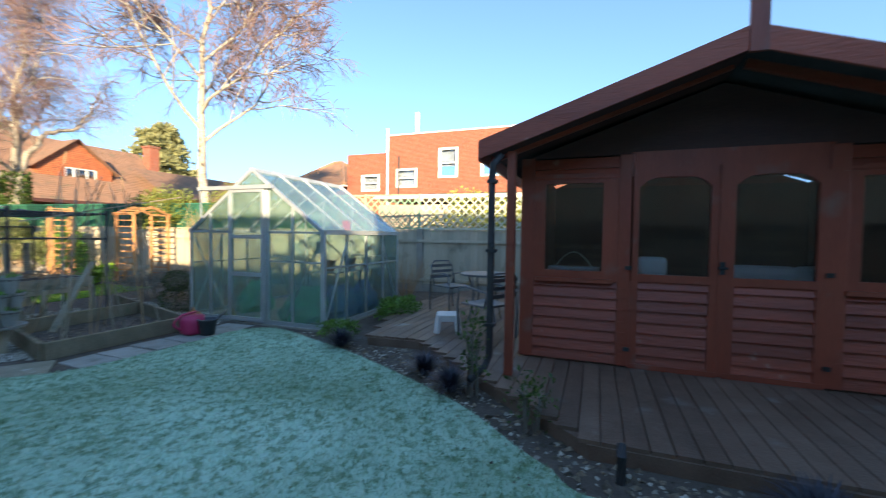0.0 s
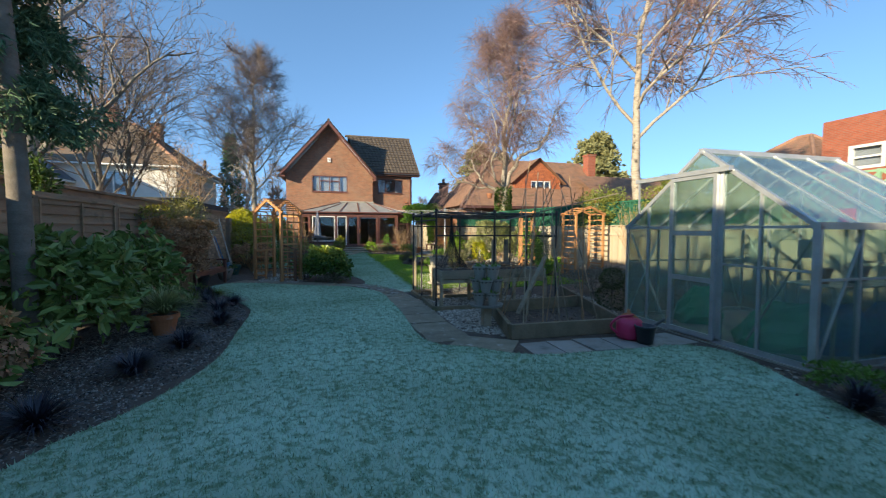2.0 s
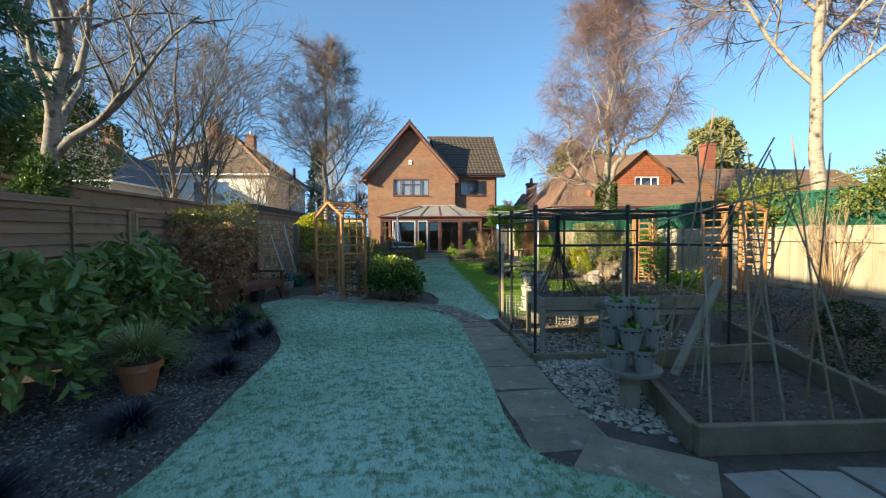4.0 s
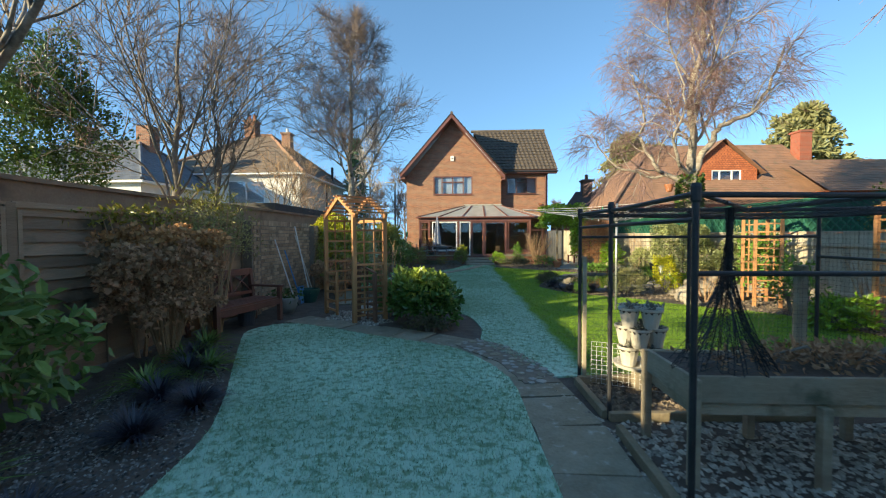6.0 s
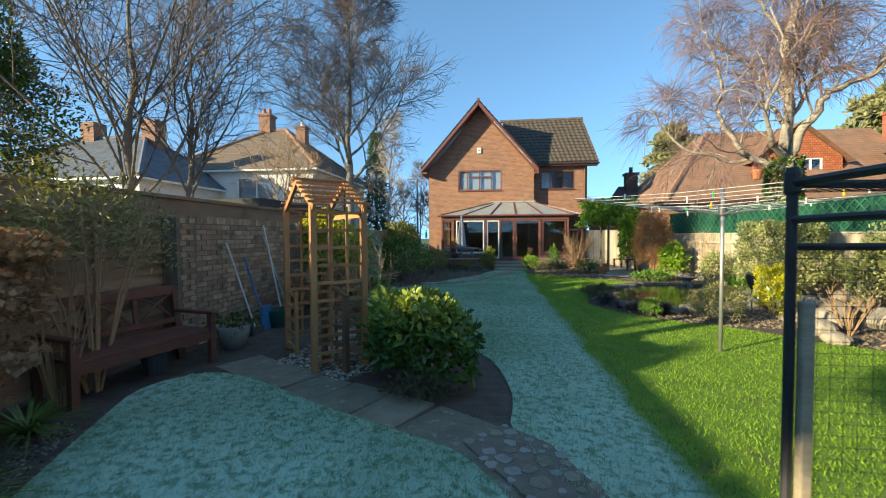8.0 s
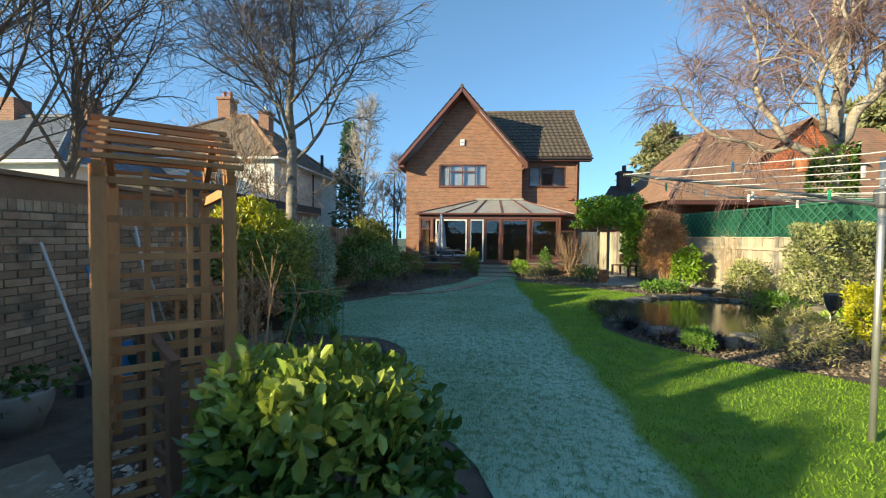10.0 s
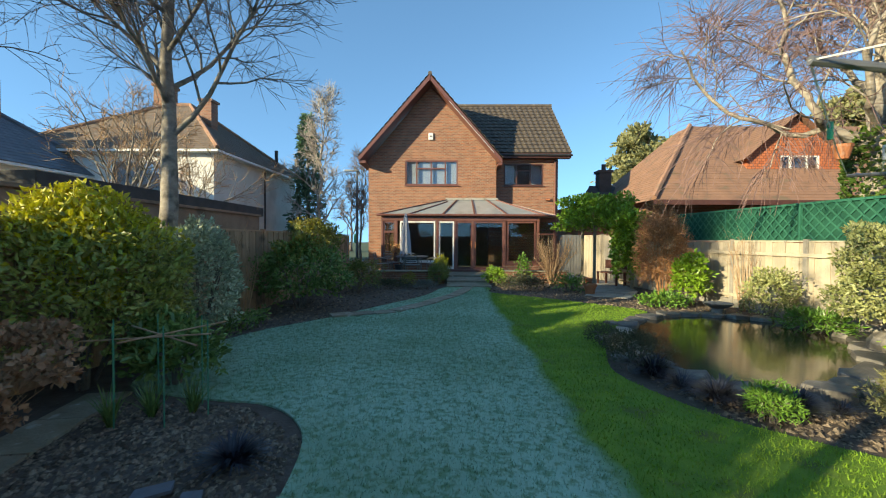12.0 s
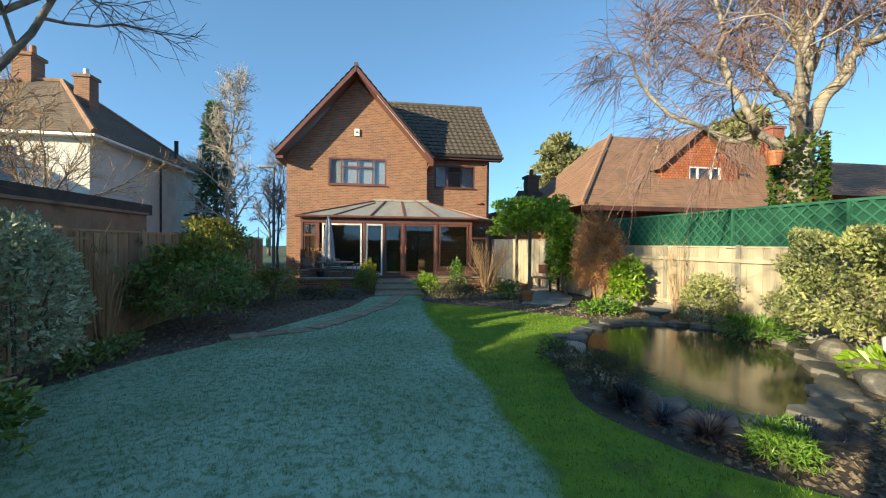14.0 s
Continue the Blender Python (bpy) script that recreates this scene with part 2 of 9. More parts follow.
GARDENBRICK = mat("old_brick", (0.33, 0.21, 0.13), (0.44, 0.32, 0.21), 9, 0.9, 0.5, 70, stain=(0.14, 0.11, 0.08), stain_scale=3, rand=0.35)
MORTAR = mat("mortar", (0.24, 0.20, 0.15), (0.17, 0.14, 0.11), 8, 0.95, 0.5, 80)
ROOFTILE = mat("concrete_roof_tile", (0.085, 0.068, 0.055), (0.13, 0.10, 0.075), 3, 0.85, 0.4, 40, stain=(0.26, 0.21, 0.13), stain_scale=7, stain_at=0.60, island=0.2)
BROWNTILE = mat("brown_clay_tile", (0.36, 0.20, 0.125), (0.26, 0.145, 0.095), 2, 0.9, 0.4, 30, stain=(0.22, 0.16, 0.10), stain_scale=2, island=0.25)
GREYTILE = mat("weathered_tile", (0.20, 0.145, 0.10), (0.13, 0.10, 0.075), 2, 0.9, 0.4, 30, stain=(0.28, 0.15, 0.08), stain_scale=2, island=0.25)
SLATE = mat("slate", (0.10, 0.11, 0.125), (0.15, 0.16, 0.18), 2, 0.6, 0.3, 30)
MAHOG = mat("mahogany_frame", (0.125, 0.052, 0.042), (0.17, 0.072, 0.056), 8, 0.4, 0.15, 60, stretch=(1, 1, 0.2))
DARKFRAME = mat("dark_frame", (0.07, 0.03, 0.025), (0.10, 0.045, 0.035), 8, 0.4, 0.1, 60)
WHITEPAINT = mat("white_paint", (0.8, 0.79, 0.76), (0.7, 0.69, 0.65), 3, 0.5, 0.05, 40)
RENDER = mat("white_rendering", (0.74, 0.72, 0.67), (0.62, 0.60, 0.55), 1.2, 0.9, 0.35, 50, stain=(0.5, 0.48, 0.43), stain_scale=0.8)
TANWALL = mat("tan_wall", (0.34, 0.235, 0.15), (0.25, 0.17, 0.11), 2, 0.9, 0.4, 30, stain=(0.12, 0.09, 0.06))
FELT = mat("roof_felt", (0.05, 0.047, 0.045), (0.08, 0.075, 0.07), 3, 0.9, 0.4, 40)
FENCEBROWN = mat("brown_fence_board", (0.32, 0.205, 0.12), (0.40, 0.27, 0.165), 5, 0.85, 0.5, 70, stain=(0.09, 0.075, 0.05), stain_scale=2, rand=0.25, stretch=(1, 1, 0.12))
FENCEPALE = mat("grey_fence_board", (0.42, 0.35, 0.25), (0.50, 0.43, 0.32), 5, 0.85, 0.5, 70, stain=(0.24, 0.21, 0.15), stain_scale=2, rand=0.12, stretch=(1, 1, 0.12))
CONCRETE = mat("concrete_post", (0.34, 0.31, 0.26), (0.26, 0.24, 0.2), 6, 0.9, 0.4, 60)
GREENNET = mat("green_screen", (0.012, 0.085, 0.05), (0.02, 0.12, 0.07), 3, 0.75, 0.3, 90, trans=0.25)
GREENTRELLIS = mat("green_trellis", (0.05, 0.22, 0.12), (0.08, 0.27, 0.15), 5, 0.7, 0.3, 60)
PALETRELLIS = mat("pale_trellis", (0.60, 0.62, 0.50), (0.48, 0.52, 0.40), 5, 0.7, 0.3, 60)
SAGETRELLIS = mat("sage_trellis", (0.28, 0.46, 0.30), (0.22, 0.38, 0.24), 5, 0.7, 0.3, 60)
DULLTRELLIS = mat("dull_green_trellis", (0.02, 0.12, 0.07), (0.03, 0.15, 0.09), 5, 0.7, 0.3, 60)
PANELBROWN = mat("brown_lap_board", (0.25, 0.165, 0.10), (0.34, 0.235, 0.15), 5, 0.85, 0.5, 70, stain=(0.08, 0.075, 0.045), stain_scale=2, rand=0.3, stretch=(1, 0.15, 1.5))
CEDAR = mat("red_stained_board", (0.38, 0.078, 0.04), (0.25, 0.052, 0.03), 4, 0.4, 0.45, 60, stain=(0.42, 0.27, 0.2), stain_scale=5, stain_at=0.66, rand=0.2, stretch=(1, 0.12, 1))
# the red board darkened: shade under eaves and indoors put into its colour
SHADECEDAR = mat("shade_darkened_board", (0.10, 0.045, 0.035), (0.07, 0.03, 0.025), 4, 0.7, 0.3, 60, stretch=(1, 0.15, 1))
CEDARV = mat("red_stained_frame", (0.36, 0.076, 0.04), (0.25, 0.052, 0.03), 4, 0.4, 0.3, 60, stain=(0.26, 0.12, 0.09), stain_scale=3, stretch=(1, 1, 0.15))
DECK = mat("deck_plank", (0.15, 0.09, 0.062), (0.22, 0.138, 0.10), 4, 0.5, 0.5, 60, stain=(0.30, 0.27, 0.24), stain_scale=3, stain_at=0.62, rand=0.2, stretch=(1, 1, 1))
ARCHWOOD = mat("orange_timber", (0.50, 0.25, 0.10), (0.40, 0.18, 0.075), 6, 0.7, 0.4, 60, rand=0.2, stretch=(1, 1, 0.2))
OLDWOOD = mat("weathered_timber", (0.30, 0.24, 0.165), (0.42, 0.35, 0.25), 6, 0.85, 0.5, 60, stain=(0.13, 0.13, 0.08), stain_scale=4, rand=0.2, stretch=(0.3, 0.3, 1))
SLEEPER = mat("timber_sleeper", (0.20, 0.16, 0.10), (0.29, 0.23, 0.15), 5, 0.9, 0.6, 50, stain=(0.12, 0.14, 0.07), stain_scale=3, rand=0.2)
BENCHWOOD = mat("red_brown_bench_timber", (0.13, 0.05, 0.035), (0.19, 0.075, 0.05), 5, 0.55, 0.3, 60, rand=0.15)
MAHOGWOOD = mat("red_brown_timber", (0.26, 0.125, 0.07), (0.19, 0.085, 0.05), 6, 0.7, 0.4, 60, rand=0.15, stretch=(1, 1, 0.2))
ALU = mat("aluminium", (0.62, 0.64, 0.64), (0.5, 0.52, 0.52), 5, 0.42, 0.1, 60, metal=0.6, stain=(0.42, 0.45, 0.42), stain_scale=4)
GALV = mat("galvanised_steel", (0.5, 0.5, 0.48), (0.4, 0.4, 0.38), 8, 0.45, 0.1, 60, metal=0.7)
BLACKTUBE = mat("black_tube", (0.02, 0.02, 0.022), (0.04, 0.04, 0.042), 6, 0.5, 0.1, 60)
GREYMETAL = mat("grey_metal", (0.14, 0.145, 0.15), (0.2, 0.205, 0.21), 6, 0.45, 0.1, 60, metal=0.3)
WHITEPLASTIC = mat("white_plastic", (0.75, 0.74, 0.71), (0.64, 0.63, 0.6), 3, 0.45, 0.05, 60)
CREAMPOT = mat("cream_plastic_pot", (0.62, 0.57, 0.47), (0.52, 0.47, 0.38), 5, 0.6, 0.15, 60, stain=(0.36, 0.33, 0.26), stain_scale=6)
GREYPOT = mat("stone_coloured_pot", (0.26, 0.25, 0.22), (0.33, 0.315, 0.28), 5, 0.7, 0.2, 60, stain=(0.22, 0.21, 0.18), stain_scale=6)
TERRA = mat("terracotta", (0.50, 0.19, 0.08), (0.42, 0.15, 0.065), 7, 0.85, 0.3, 60, stain=(0.5, 0.36, 0.28), stain_scale=6)
PINK = mat("pink_plastic", (0.60, 0.04, 0.13), (0.5, 0.03, 0.10), 4, 0.4, 0.05, 60)
DARKPLASTIC = mat("dark_plastic", (0.05, 0.055, 0.065), (0.08, 0.085, 0.095), 5, 0.5, 0.1, 60)
BLUEPLASTIC = mat("blue_plastic", (0.03, 0.16, 0.38), (0.04, 0.2, 0.45), 4, 0.4, 0.05, 50)
GREENPLASTIC = mat("green_plastic", (0.03, 0.36, 0.16), (0.04, 0.44, 0.2), 4, 0.4, 0.05, 50)
YELLOWPLASTIC = mat("yellow_plastic", (0.75, 0.55, 0.03), (0.7, 0.5, 0.03), 4, 0.4, 0.0, 50)
REDFABRIC = mat("red_cloth", (0.45, 0.03, 0.03), (0.38, 0.025, 0.025), 4, 0.8, 0.1, 50)
CANVAS = mat("parasol_canvas", (0.45, 0.44, 0.46), (0.36, 0.36, 0.4), 4, 0.85, 0.3, 60)
CUSHION = mat("white_cushion", (0.7, 0.68, 0.63), (0.6, 0.58, 0.53), 5, 0.9, 0.2, 60)
BIRCHBARK = mat("birch_bark", (0.46, 0.40, 0.32), (0.30, 0.25, 0.19), 7, 0.8, 0.6, 40, stain=(0.06, 0.05, 0.04), stain_scale=5, stain_at=0.55, stretch=(1, 1, 4))
GREYBARK = mat("grey_bark", (0.21, 0.18, 0.15), (0.145, 0.125, 0.10), 6, 0.85, 0.5, 50, stain=(0.14, 0.13, 0.10), stain_scale=4, stretch=(1, 1, 2))
PALEBARK = mat("pale_bark", (0.34, 0.30, 0.245), (0.20, 0.17, 0.14), 9, 0.85, 0.5, 50, stain=(0.09, 0.08, 0.065), stain_scale=6, stain_at=0.52, stretch=(1, 1, 2))
TWIGRED = mat("red_brown_twig", (0.25, 0.155, 0.135), (0.165, 0.10, 0.09), 5, 0.85, 0, 40, island=0.25)
TWIGGREY = mat("grey_twig", (0.20, 0.15, 0.13), (0.14, 0.105, 0.09), 5, 0.85, 0, 40, island=0.25)
TWIGPALE = mat("pale_twig", (0.42, 0.37, 0.32), (0.32, 0.28, 0.24), 5, 0.85, 0, 40, island=0.25)
TWIGTAN = mat("tan_twig", (0.42, 0.28, 0.16), (0.33, 0.20, 0.11), 5, 0.85, 0, 40, island=0.25)
TWIGRUST = mat("rust_twig", (0.46, 0.24, 0.11), (0.36, 0.17, 0.075), 5, 0.85, 0, 40, island=0.3)


def leaf(name, a, b, rough=0.45, island=0.35, trans=0.2):
    return mat(name, a, b, 4, rough, 0, 30, island=island, trans=trans)


# camellia: darker lower leaf, yellower crown leaf with the sunlight in its colour
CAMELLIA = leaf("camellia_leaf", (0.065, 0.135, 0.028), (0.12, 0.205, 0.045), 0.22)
SUNLEAF = leaf("sunlit_camellia_leaf", (0.20, 0.28, 0.05), (0.38, 0.42, 0.09), 0.22)
LAUREL = leaf("laurel_leaf", (0.13, 0.22, 0.055), (0.23, 0.32, 0.095), 0.25)
IVY = leaf("ivy_leaf", (0.05, 0.10, 0.02), (0.10, 0.16, 0.03), 0.35)
CONIFER = leaf("conifer_needle", (0.075, 0.155, 0.085), (0.13, 0.225, 0.115), 0.7)
PINELEAF = leaf("pine_needle", (0.20, 0.21, 0.09), (0.30, 0.28, 0.12), 0.7)
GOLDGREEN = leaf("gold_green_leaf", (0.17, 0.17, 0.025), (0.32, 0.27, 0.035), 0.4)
PRIVET = leaf("green_leaf", (0.13, 0.17, 0.035), (0.24, 0.25, 0.05), 0.4)
SILVER = leaf("silver_variegated_leaf", (0.27, 0.34, 0.19), (0.54, 0.58, 0.43), 0.5)
VARIEG = leaf("cream_variegated_leaf", (0.21, 0.25, 0.08), (0.45, 0.45, 0.19), 0.45)
GOLDPRIVET = leaf("golden_privet_leaf", (0.25, 0.30, 0.06), (0.44, 0.44, 0.12), 0.35)
LIME = leaf("lime_leaf", (0.16, 0.29, 0.025), (0.26, 0.4, 0.04), 0.4)
YELLOW = leaf("yellow_green_leaf", (0.42, 0.42, 0.02), (0.55, 0.5, 0.03), 0.45)
BRIGHT = leaf("bright_green_leaf", (0.10, 0.22, 0.03), (0.17, 0.30, 0.05), 0.4)
BOXLEAF = leaf("box_leaf", (0.05, 0.075, 0.02), (0.08, 0.10, 0.03), 0.5)
BLACKGRASS = leaf("black_grass", (0.024, 0.027, 0.042), (0.06, 0.066, 0.09), 0.4, trans=0.05)
PALEGRASS = leaf("pale_grass", (0.28, 0.32, 0.12), (0.4, 0.4, 0.18), 0.6)
# rusty dead head; on hydrangea tops its orange stands for sunlight
RUSTYSUNHEAD = leaf("rusty_sunlit_head", (0.60, 0.34, 0.15), (0.48, 0.25, 0.11), 0.9)
DRYLEAF = leaf("dry_leaf", (0.48, 0.29, 0.17), (0.36, 0.20, 0.11), 0.9)
HEATHER = leaf("heather", (0.07, 0.085, 0.04), (0.13, 0.12, 0.06), 0.7)
LAVENDER = leaf("lavender_leaf", (0.14, 0.15, 0.12), (0.2, 0.2, 0.17), 0.7)
SAGE = leaf("olive_yellow_leaf", (0.27, 0.26, 0.10), (0.37, 0.34, 0.14), 0.6)
GLASS = glass_mat("window_glass", (0.75, 0.8, 0.8))
DARKGLASS = glass_mat("dark_window_glass", (0.85, 0.88, 0.9), 0.01, mirror=0.09)
GHGLASS = glass_mat("greenhouse_glass", (0.84, 0.91, 0.88), 0.05, 0.8, film=(0.30, 0.42, 0.38))
ROOFGLASS = mat("polycarbonate", (0.28, 0.29, 0.28), (0.36, 0.36, 0.34), 2, 0.3, 0.1, 40, stain=(0.2, 0.19, 0.16))
WATER = mat("pond_water", (0.05, 0.045, 0.02), (0.075, 0.065, 0.028), 1.5, 0.11, 0.05, 9, stain=(0.10, 0.10, 0.03), stain_scale=3, stain_at=0.62)
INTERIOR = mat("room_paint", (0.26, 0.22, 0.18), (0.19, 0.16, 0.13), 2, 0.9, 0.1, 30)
CURTAIN = mat("net_curtain", (0.6, 0.6, 0.6), (0.45, 0.45, 0.46), 5, 0.9, 0.3, 30, stretch=(8, 8, 0.3))


# ---- builders ----
class Mesh:
    """Gathers shapes into one mesh."""

    def __init__(self):
        self.v, self.f = [], []

    def box(self, x0, x1, y0, y1, z0, z1):
        b = len(self.v)
        self.v += [(x, y, z) for z in (z0, z1) for y in (y0, y1) for x in (x0, x1)]
        self.f += [tuple(b + i for i in q) for q in ((0, 2, 3, 1), (4, 5, 7, 6), (0, 1, 5, 4), (2, 6, 7, 3), (0, 4, 6, 2), (1, 3, 7, 5))]
        return self

    def beam(self, p, q, w, h, up=(0, 0, 1)):
        p, q = Vector(p), Vector(q)
        d = (q - p).normalized()
        side = d.cross(Vector(up))
        side = side.normalized() if side.length > 1e-4 else d.cross(Vector((0, 1, 0))).normalized()
        top = side.cross(d)
        b = len(self.v)
        for e in (p, q):
            for s, t in ((-1, -1), (1, -1), (1, 1), (-1, 1)):
                self.v.append(tuple(e + side * (s * w / 2) + top * (t * h / 2)))
        self.f += [tuple(b + i for i in k) for k in ((0, 1, 2, 3), (7, 6, 5, 4), (0, 4, 5, 1), (1, 5, 6, 2), (2, 6, 7, 3), (3, 7, 4, 0))]
        return self

    def tube(self, pts, rad, n=6, cap=True):
        pts = [Vector(p) for p in pts]
        rad = rad if isinstance(rad, (list, tuple)) else [rad] * len(pts)
        b = len(self.v)
        ref = Vector((0.13, 0.27, 0.95))
        for i, p in enumerate(pts):
            d = (pts[min(i + 1, len(pts) - 1)] - pts[max(i - 1, 0)])
            d = d.normalized() if d.length > 1e-6 else Vector((0, 0, 1))
            s = d.cross(ref)
            if s.length < 0.15:
                s = d.cross(Vector((1, 0, 0)))
            s.normalize()
            u = d.cross(s)
            for k in range(n):
                a = 2 * math.pi * k / n
                self.v.append(tuple(p + (s * math.cos(a) + u * math.sin(a)) * rad[i]))
        for i in range(len(pts) - 1):
            for k in range(n):
                c = (k + 1) % n
                self.f.append((b + i * n + k, b + i * n + c, b + (i + 1) * n + c, b + (i + 1) * n + k))
        if cap:
            self.f.append(tuple(b + k for k in reversed(range(n))))
            self.f.append(tuple(b + (len(pts) - 1) * n + k for k in range(n)))
        return self

    def lathe(self, prof, n=20, cx=0.0, cy=0.0):
        """prof: rows of radius and height, from the outside bottom round to the inside."""
        b = len(self.v)
        for r, z in prof:
            for k in range(n):
                a = 2 * math.pi * k / n
                self.v.append((cx + r * math.cos(a), cy + r * math.sin(a), z))
        for i in range(len(prof) - 1):
            for k in range(n):
                c = (k + 1) % n
                self.f.append((b + i * n + k, b + i * n + c, b + (i + 1) * n + c, b + (i + 1) * n + k))
        self.f.append(tuple(b + k for k in reversed(range(n))))
        self.f.append(tuple(b + (len(prof) - 1) * n + k for k in range(n)))
        return self

    def prism(self, poly, z0, z1):
        """An upright slab over a plan polygon."""
        b, n = len(self.v), len(poly)
        self.v += [(x, y, z0) for x, y in poly] + [(x, y, z1) for x, y in poly]
        self.f += [tuple(b + i for i in reversed(range(n))), tuple(b + n + i for i in range(n))]
        self.f += [(b + i, b + (i + 1) % n, b + n + (i + 1) % n, b + n + i) for i in range(n)]
        return self

    def face(self, *pts):
        b = len(self.v)
        self.v += [tuple(p) for p in pts]
        self.f.append(tuple(range(b, b + len(pts))))
        return self

    def slab(self, pts, thick):
        """A plate of that thickness below a flat polygon in space."""
        b, n = len(self.v), len(pts)
        a = [Vector(p) for p in pts]
        nor = (a[1] - a[0]).cross(a[2] - a[0]).normalized()
        nor = nor if nor.z >= 0 else -nor
        self.v += [tuple(p) for p in a] + [tuple(p - nor * thick) for p in a]
        self.f += [tuple(b + i for i in range(n)), tuple(b + n + i for i in reversed(range(n)))]
        self.f += [(b + (i + 1) % n, b + i, b + n + i, b + n + (i + 1) % n) for i in range(n)]
        return self

    def leaves(self, pts, size, rng, out=None, aspect=0.5, jitter=0.35):
        """One folded leaf at each point."""
        pts = np.asarray(pts, float)
        n = len(pts)
        if not n:
            return self
        d = rng.normal(size=(n, 3))
        if out is not None:
            d = d * 0.75 + np.asarray(out)
        d /= np.linalg.norm(d, axis=1)[:, None] + 1e-9
        s = np.cross(d, rng.normal(size=(n, 3)))
        s /= np.linalg.norm(s, axis=1)[:, None] + 1e-9
        u = np.cross(d, s)
        L = size * (1 + jitter * rng.uniform(-1, 1, n))[:, None]
        tip, lft, rgt = pts + d * L, pts + d * L * 0.45 + s * L * aspect * 0.5 + u * L * 0.08, pts + d * L * 0.45 - s * L * aspect * 0.5 + u * L * 0.08
        b = len(self.v)
        if size >= 0.08 and aspect >= 0.4:
            w, k = s * L * aspect * 0.5, u * L * 0.09
            row = [pts, pts + d * L * 0.28 + w * 0.8 + k, pts + d * L * 0.68 + w * 0.85 + k, tip - u * L * 0.06, pts + d * L * 0.68 - w * 0.85 + k, pts + d * L * 0.28 - w * 0.8 + k]
            self.v += np.stack(row, 1).reshape(-1, 3).tolist()
            for i in range(n):
                c = b + 6 * i
                self.f += [(c, c + 3, c + 2, c + 1), (c, c + 5, c + 4, c + 3)]
            return self
        self.v += np.stack([pts, lft, tip, rgt], 1).reshape(-1, 3).tolist()
        self.f += [(b + 4 * i, b + 4 * i + 3, b + 4 * i + 2, b + 4 * i + 1) for i in range(n)]
        return self

    def bumps(self, cx, cy, cz, rx, ry, rz, rng, n=10, m=6, rough=0.18):
        """A rounded uneven stone."""
        b = len(self.v)
        ph = rng.uniform(0, 6.28, 6)
        for i in range(m + 1):
            th = math.pi * i / m
            for k in range(n):
                a = 2 * math.pi * k / n
                w = 1 + rough * (math.sin(2 * a + ph[0] + th * 2) + 0.6 * math.sin(3 * a + ph[1] + 3 * th) + 0.5 * math.sin(5 * a + ph[2]))
                self.v.append((cx + rx * w * math.sin(th) * math.cos(a), cy + ry * w * math.sin(th) * math.sin(a), cz + rz * math.cos(th)))
        for i in range(m):
            for k in range(n):
                c = (k + 1) % n
                self.f.append((b + i * n + k, b + (i + 1) * n + k, b + (i + 1) * n + c, b + i * n + c))
        return self

    def data(self, name, material, smooth=False):
        me = bpy.data.meshes.new(name)
        me.from_pydata(self.v, [], self.f)
        me.materials.append(material)
        if smooth:
            me.shade_smooth()
        me.update()
        return me


def part(name, m, material, parent=None, label="", bevel=0.0, smooth=False):
    """Links gathered shapes as one mesh object under a thing or part."""
    ob = new(name, m if isinstance(m, bpy.types.Mesh) else m.data(name, material, smooth))
    ob.parent = parent
    if bevel:
        b = ob.modifiers.new("edge", "BEVEL")
        b.width, b.segments, b.limit_method = bevel, 2, "ANGLE"
    if label:
        ob["label"] = label
    return ob


def thing(name, x, y, z, label, category, rz=0.0, group="", kind=""):
    ob = new(name)
    ob.empty_display_size = 0.1
    ob.location, ob.rotation_euler = (x, y, z), (0, 0, radians(rz))
    return tagged(ob, label, category, group, kind)


def one(name, m, material, label, category, group="", kind="", at=(0, 0, 0), smooth=False, bevel=0.0, rz=0.0):
    ob = part(name, m, material, None, "", bevel, smooth)
    ob.location, ob.rotation_euler = at, (0, 0, radians(rz))
    return tagged(ob, label, category, group, kind)


def inside(poly, x, y):
    """Which points lie in a plan polygon."""
    x, y = np.asarray(x, float), np.asarray(y, float)
    hit = np.zeros(x.shape, bool)
    for (x0, y0), (x1, y1) in zip(poly, poly[1:] + poly[:1]):
        c = ((y0 > y) != (y1 > y)) & (x < (x1 - x0) * (y - y0) / (y1 - y0 + 1e-12) + x0)
        hit ^= c
    return hit


def cloud(rng, n, r, inner=0.55, lumps=5, flat=0.0, uneven=0.16):
    """Points and outward ways in an uneven rounded crown of those half sizes, with its base at z = 0."""
    d = rng.normal(size=(n, 3))
    d /= np.linalg.norm(d, axis=1)[:, None]
    d[:, 2] = np.where(d[:, 2] < -0.6, -d[:, 2], d[:, 2])
    k = rng.normal(size=(lumps, 3))
    k /= np.linalg.norm(k, axis=1)[:, None]
    w = 1 + uneven * np.sin(3.1 * d @ k[0] + 2) + uneven * np.sin(7 * d @ k[1]) + uneven * 0.8 * np.sin(13 * d @ k[2 % lumps])
    rad = (inner + (1 - inner) * rng.uniform(0, 1, n) ** 0.5) * w
    p = d * rad[:, None] * np.asarray(r)
    p[:, 2] += r[2]
    p[:, 2] = np.maximum(p[:, 2], 0.02)
    return p, d


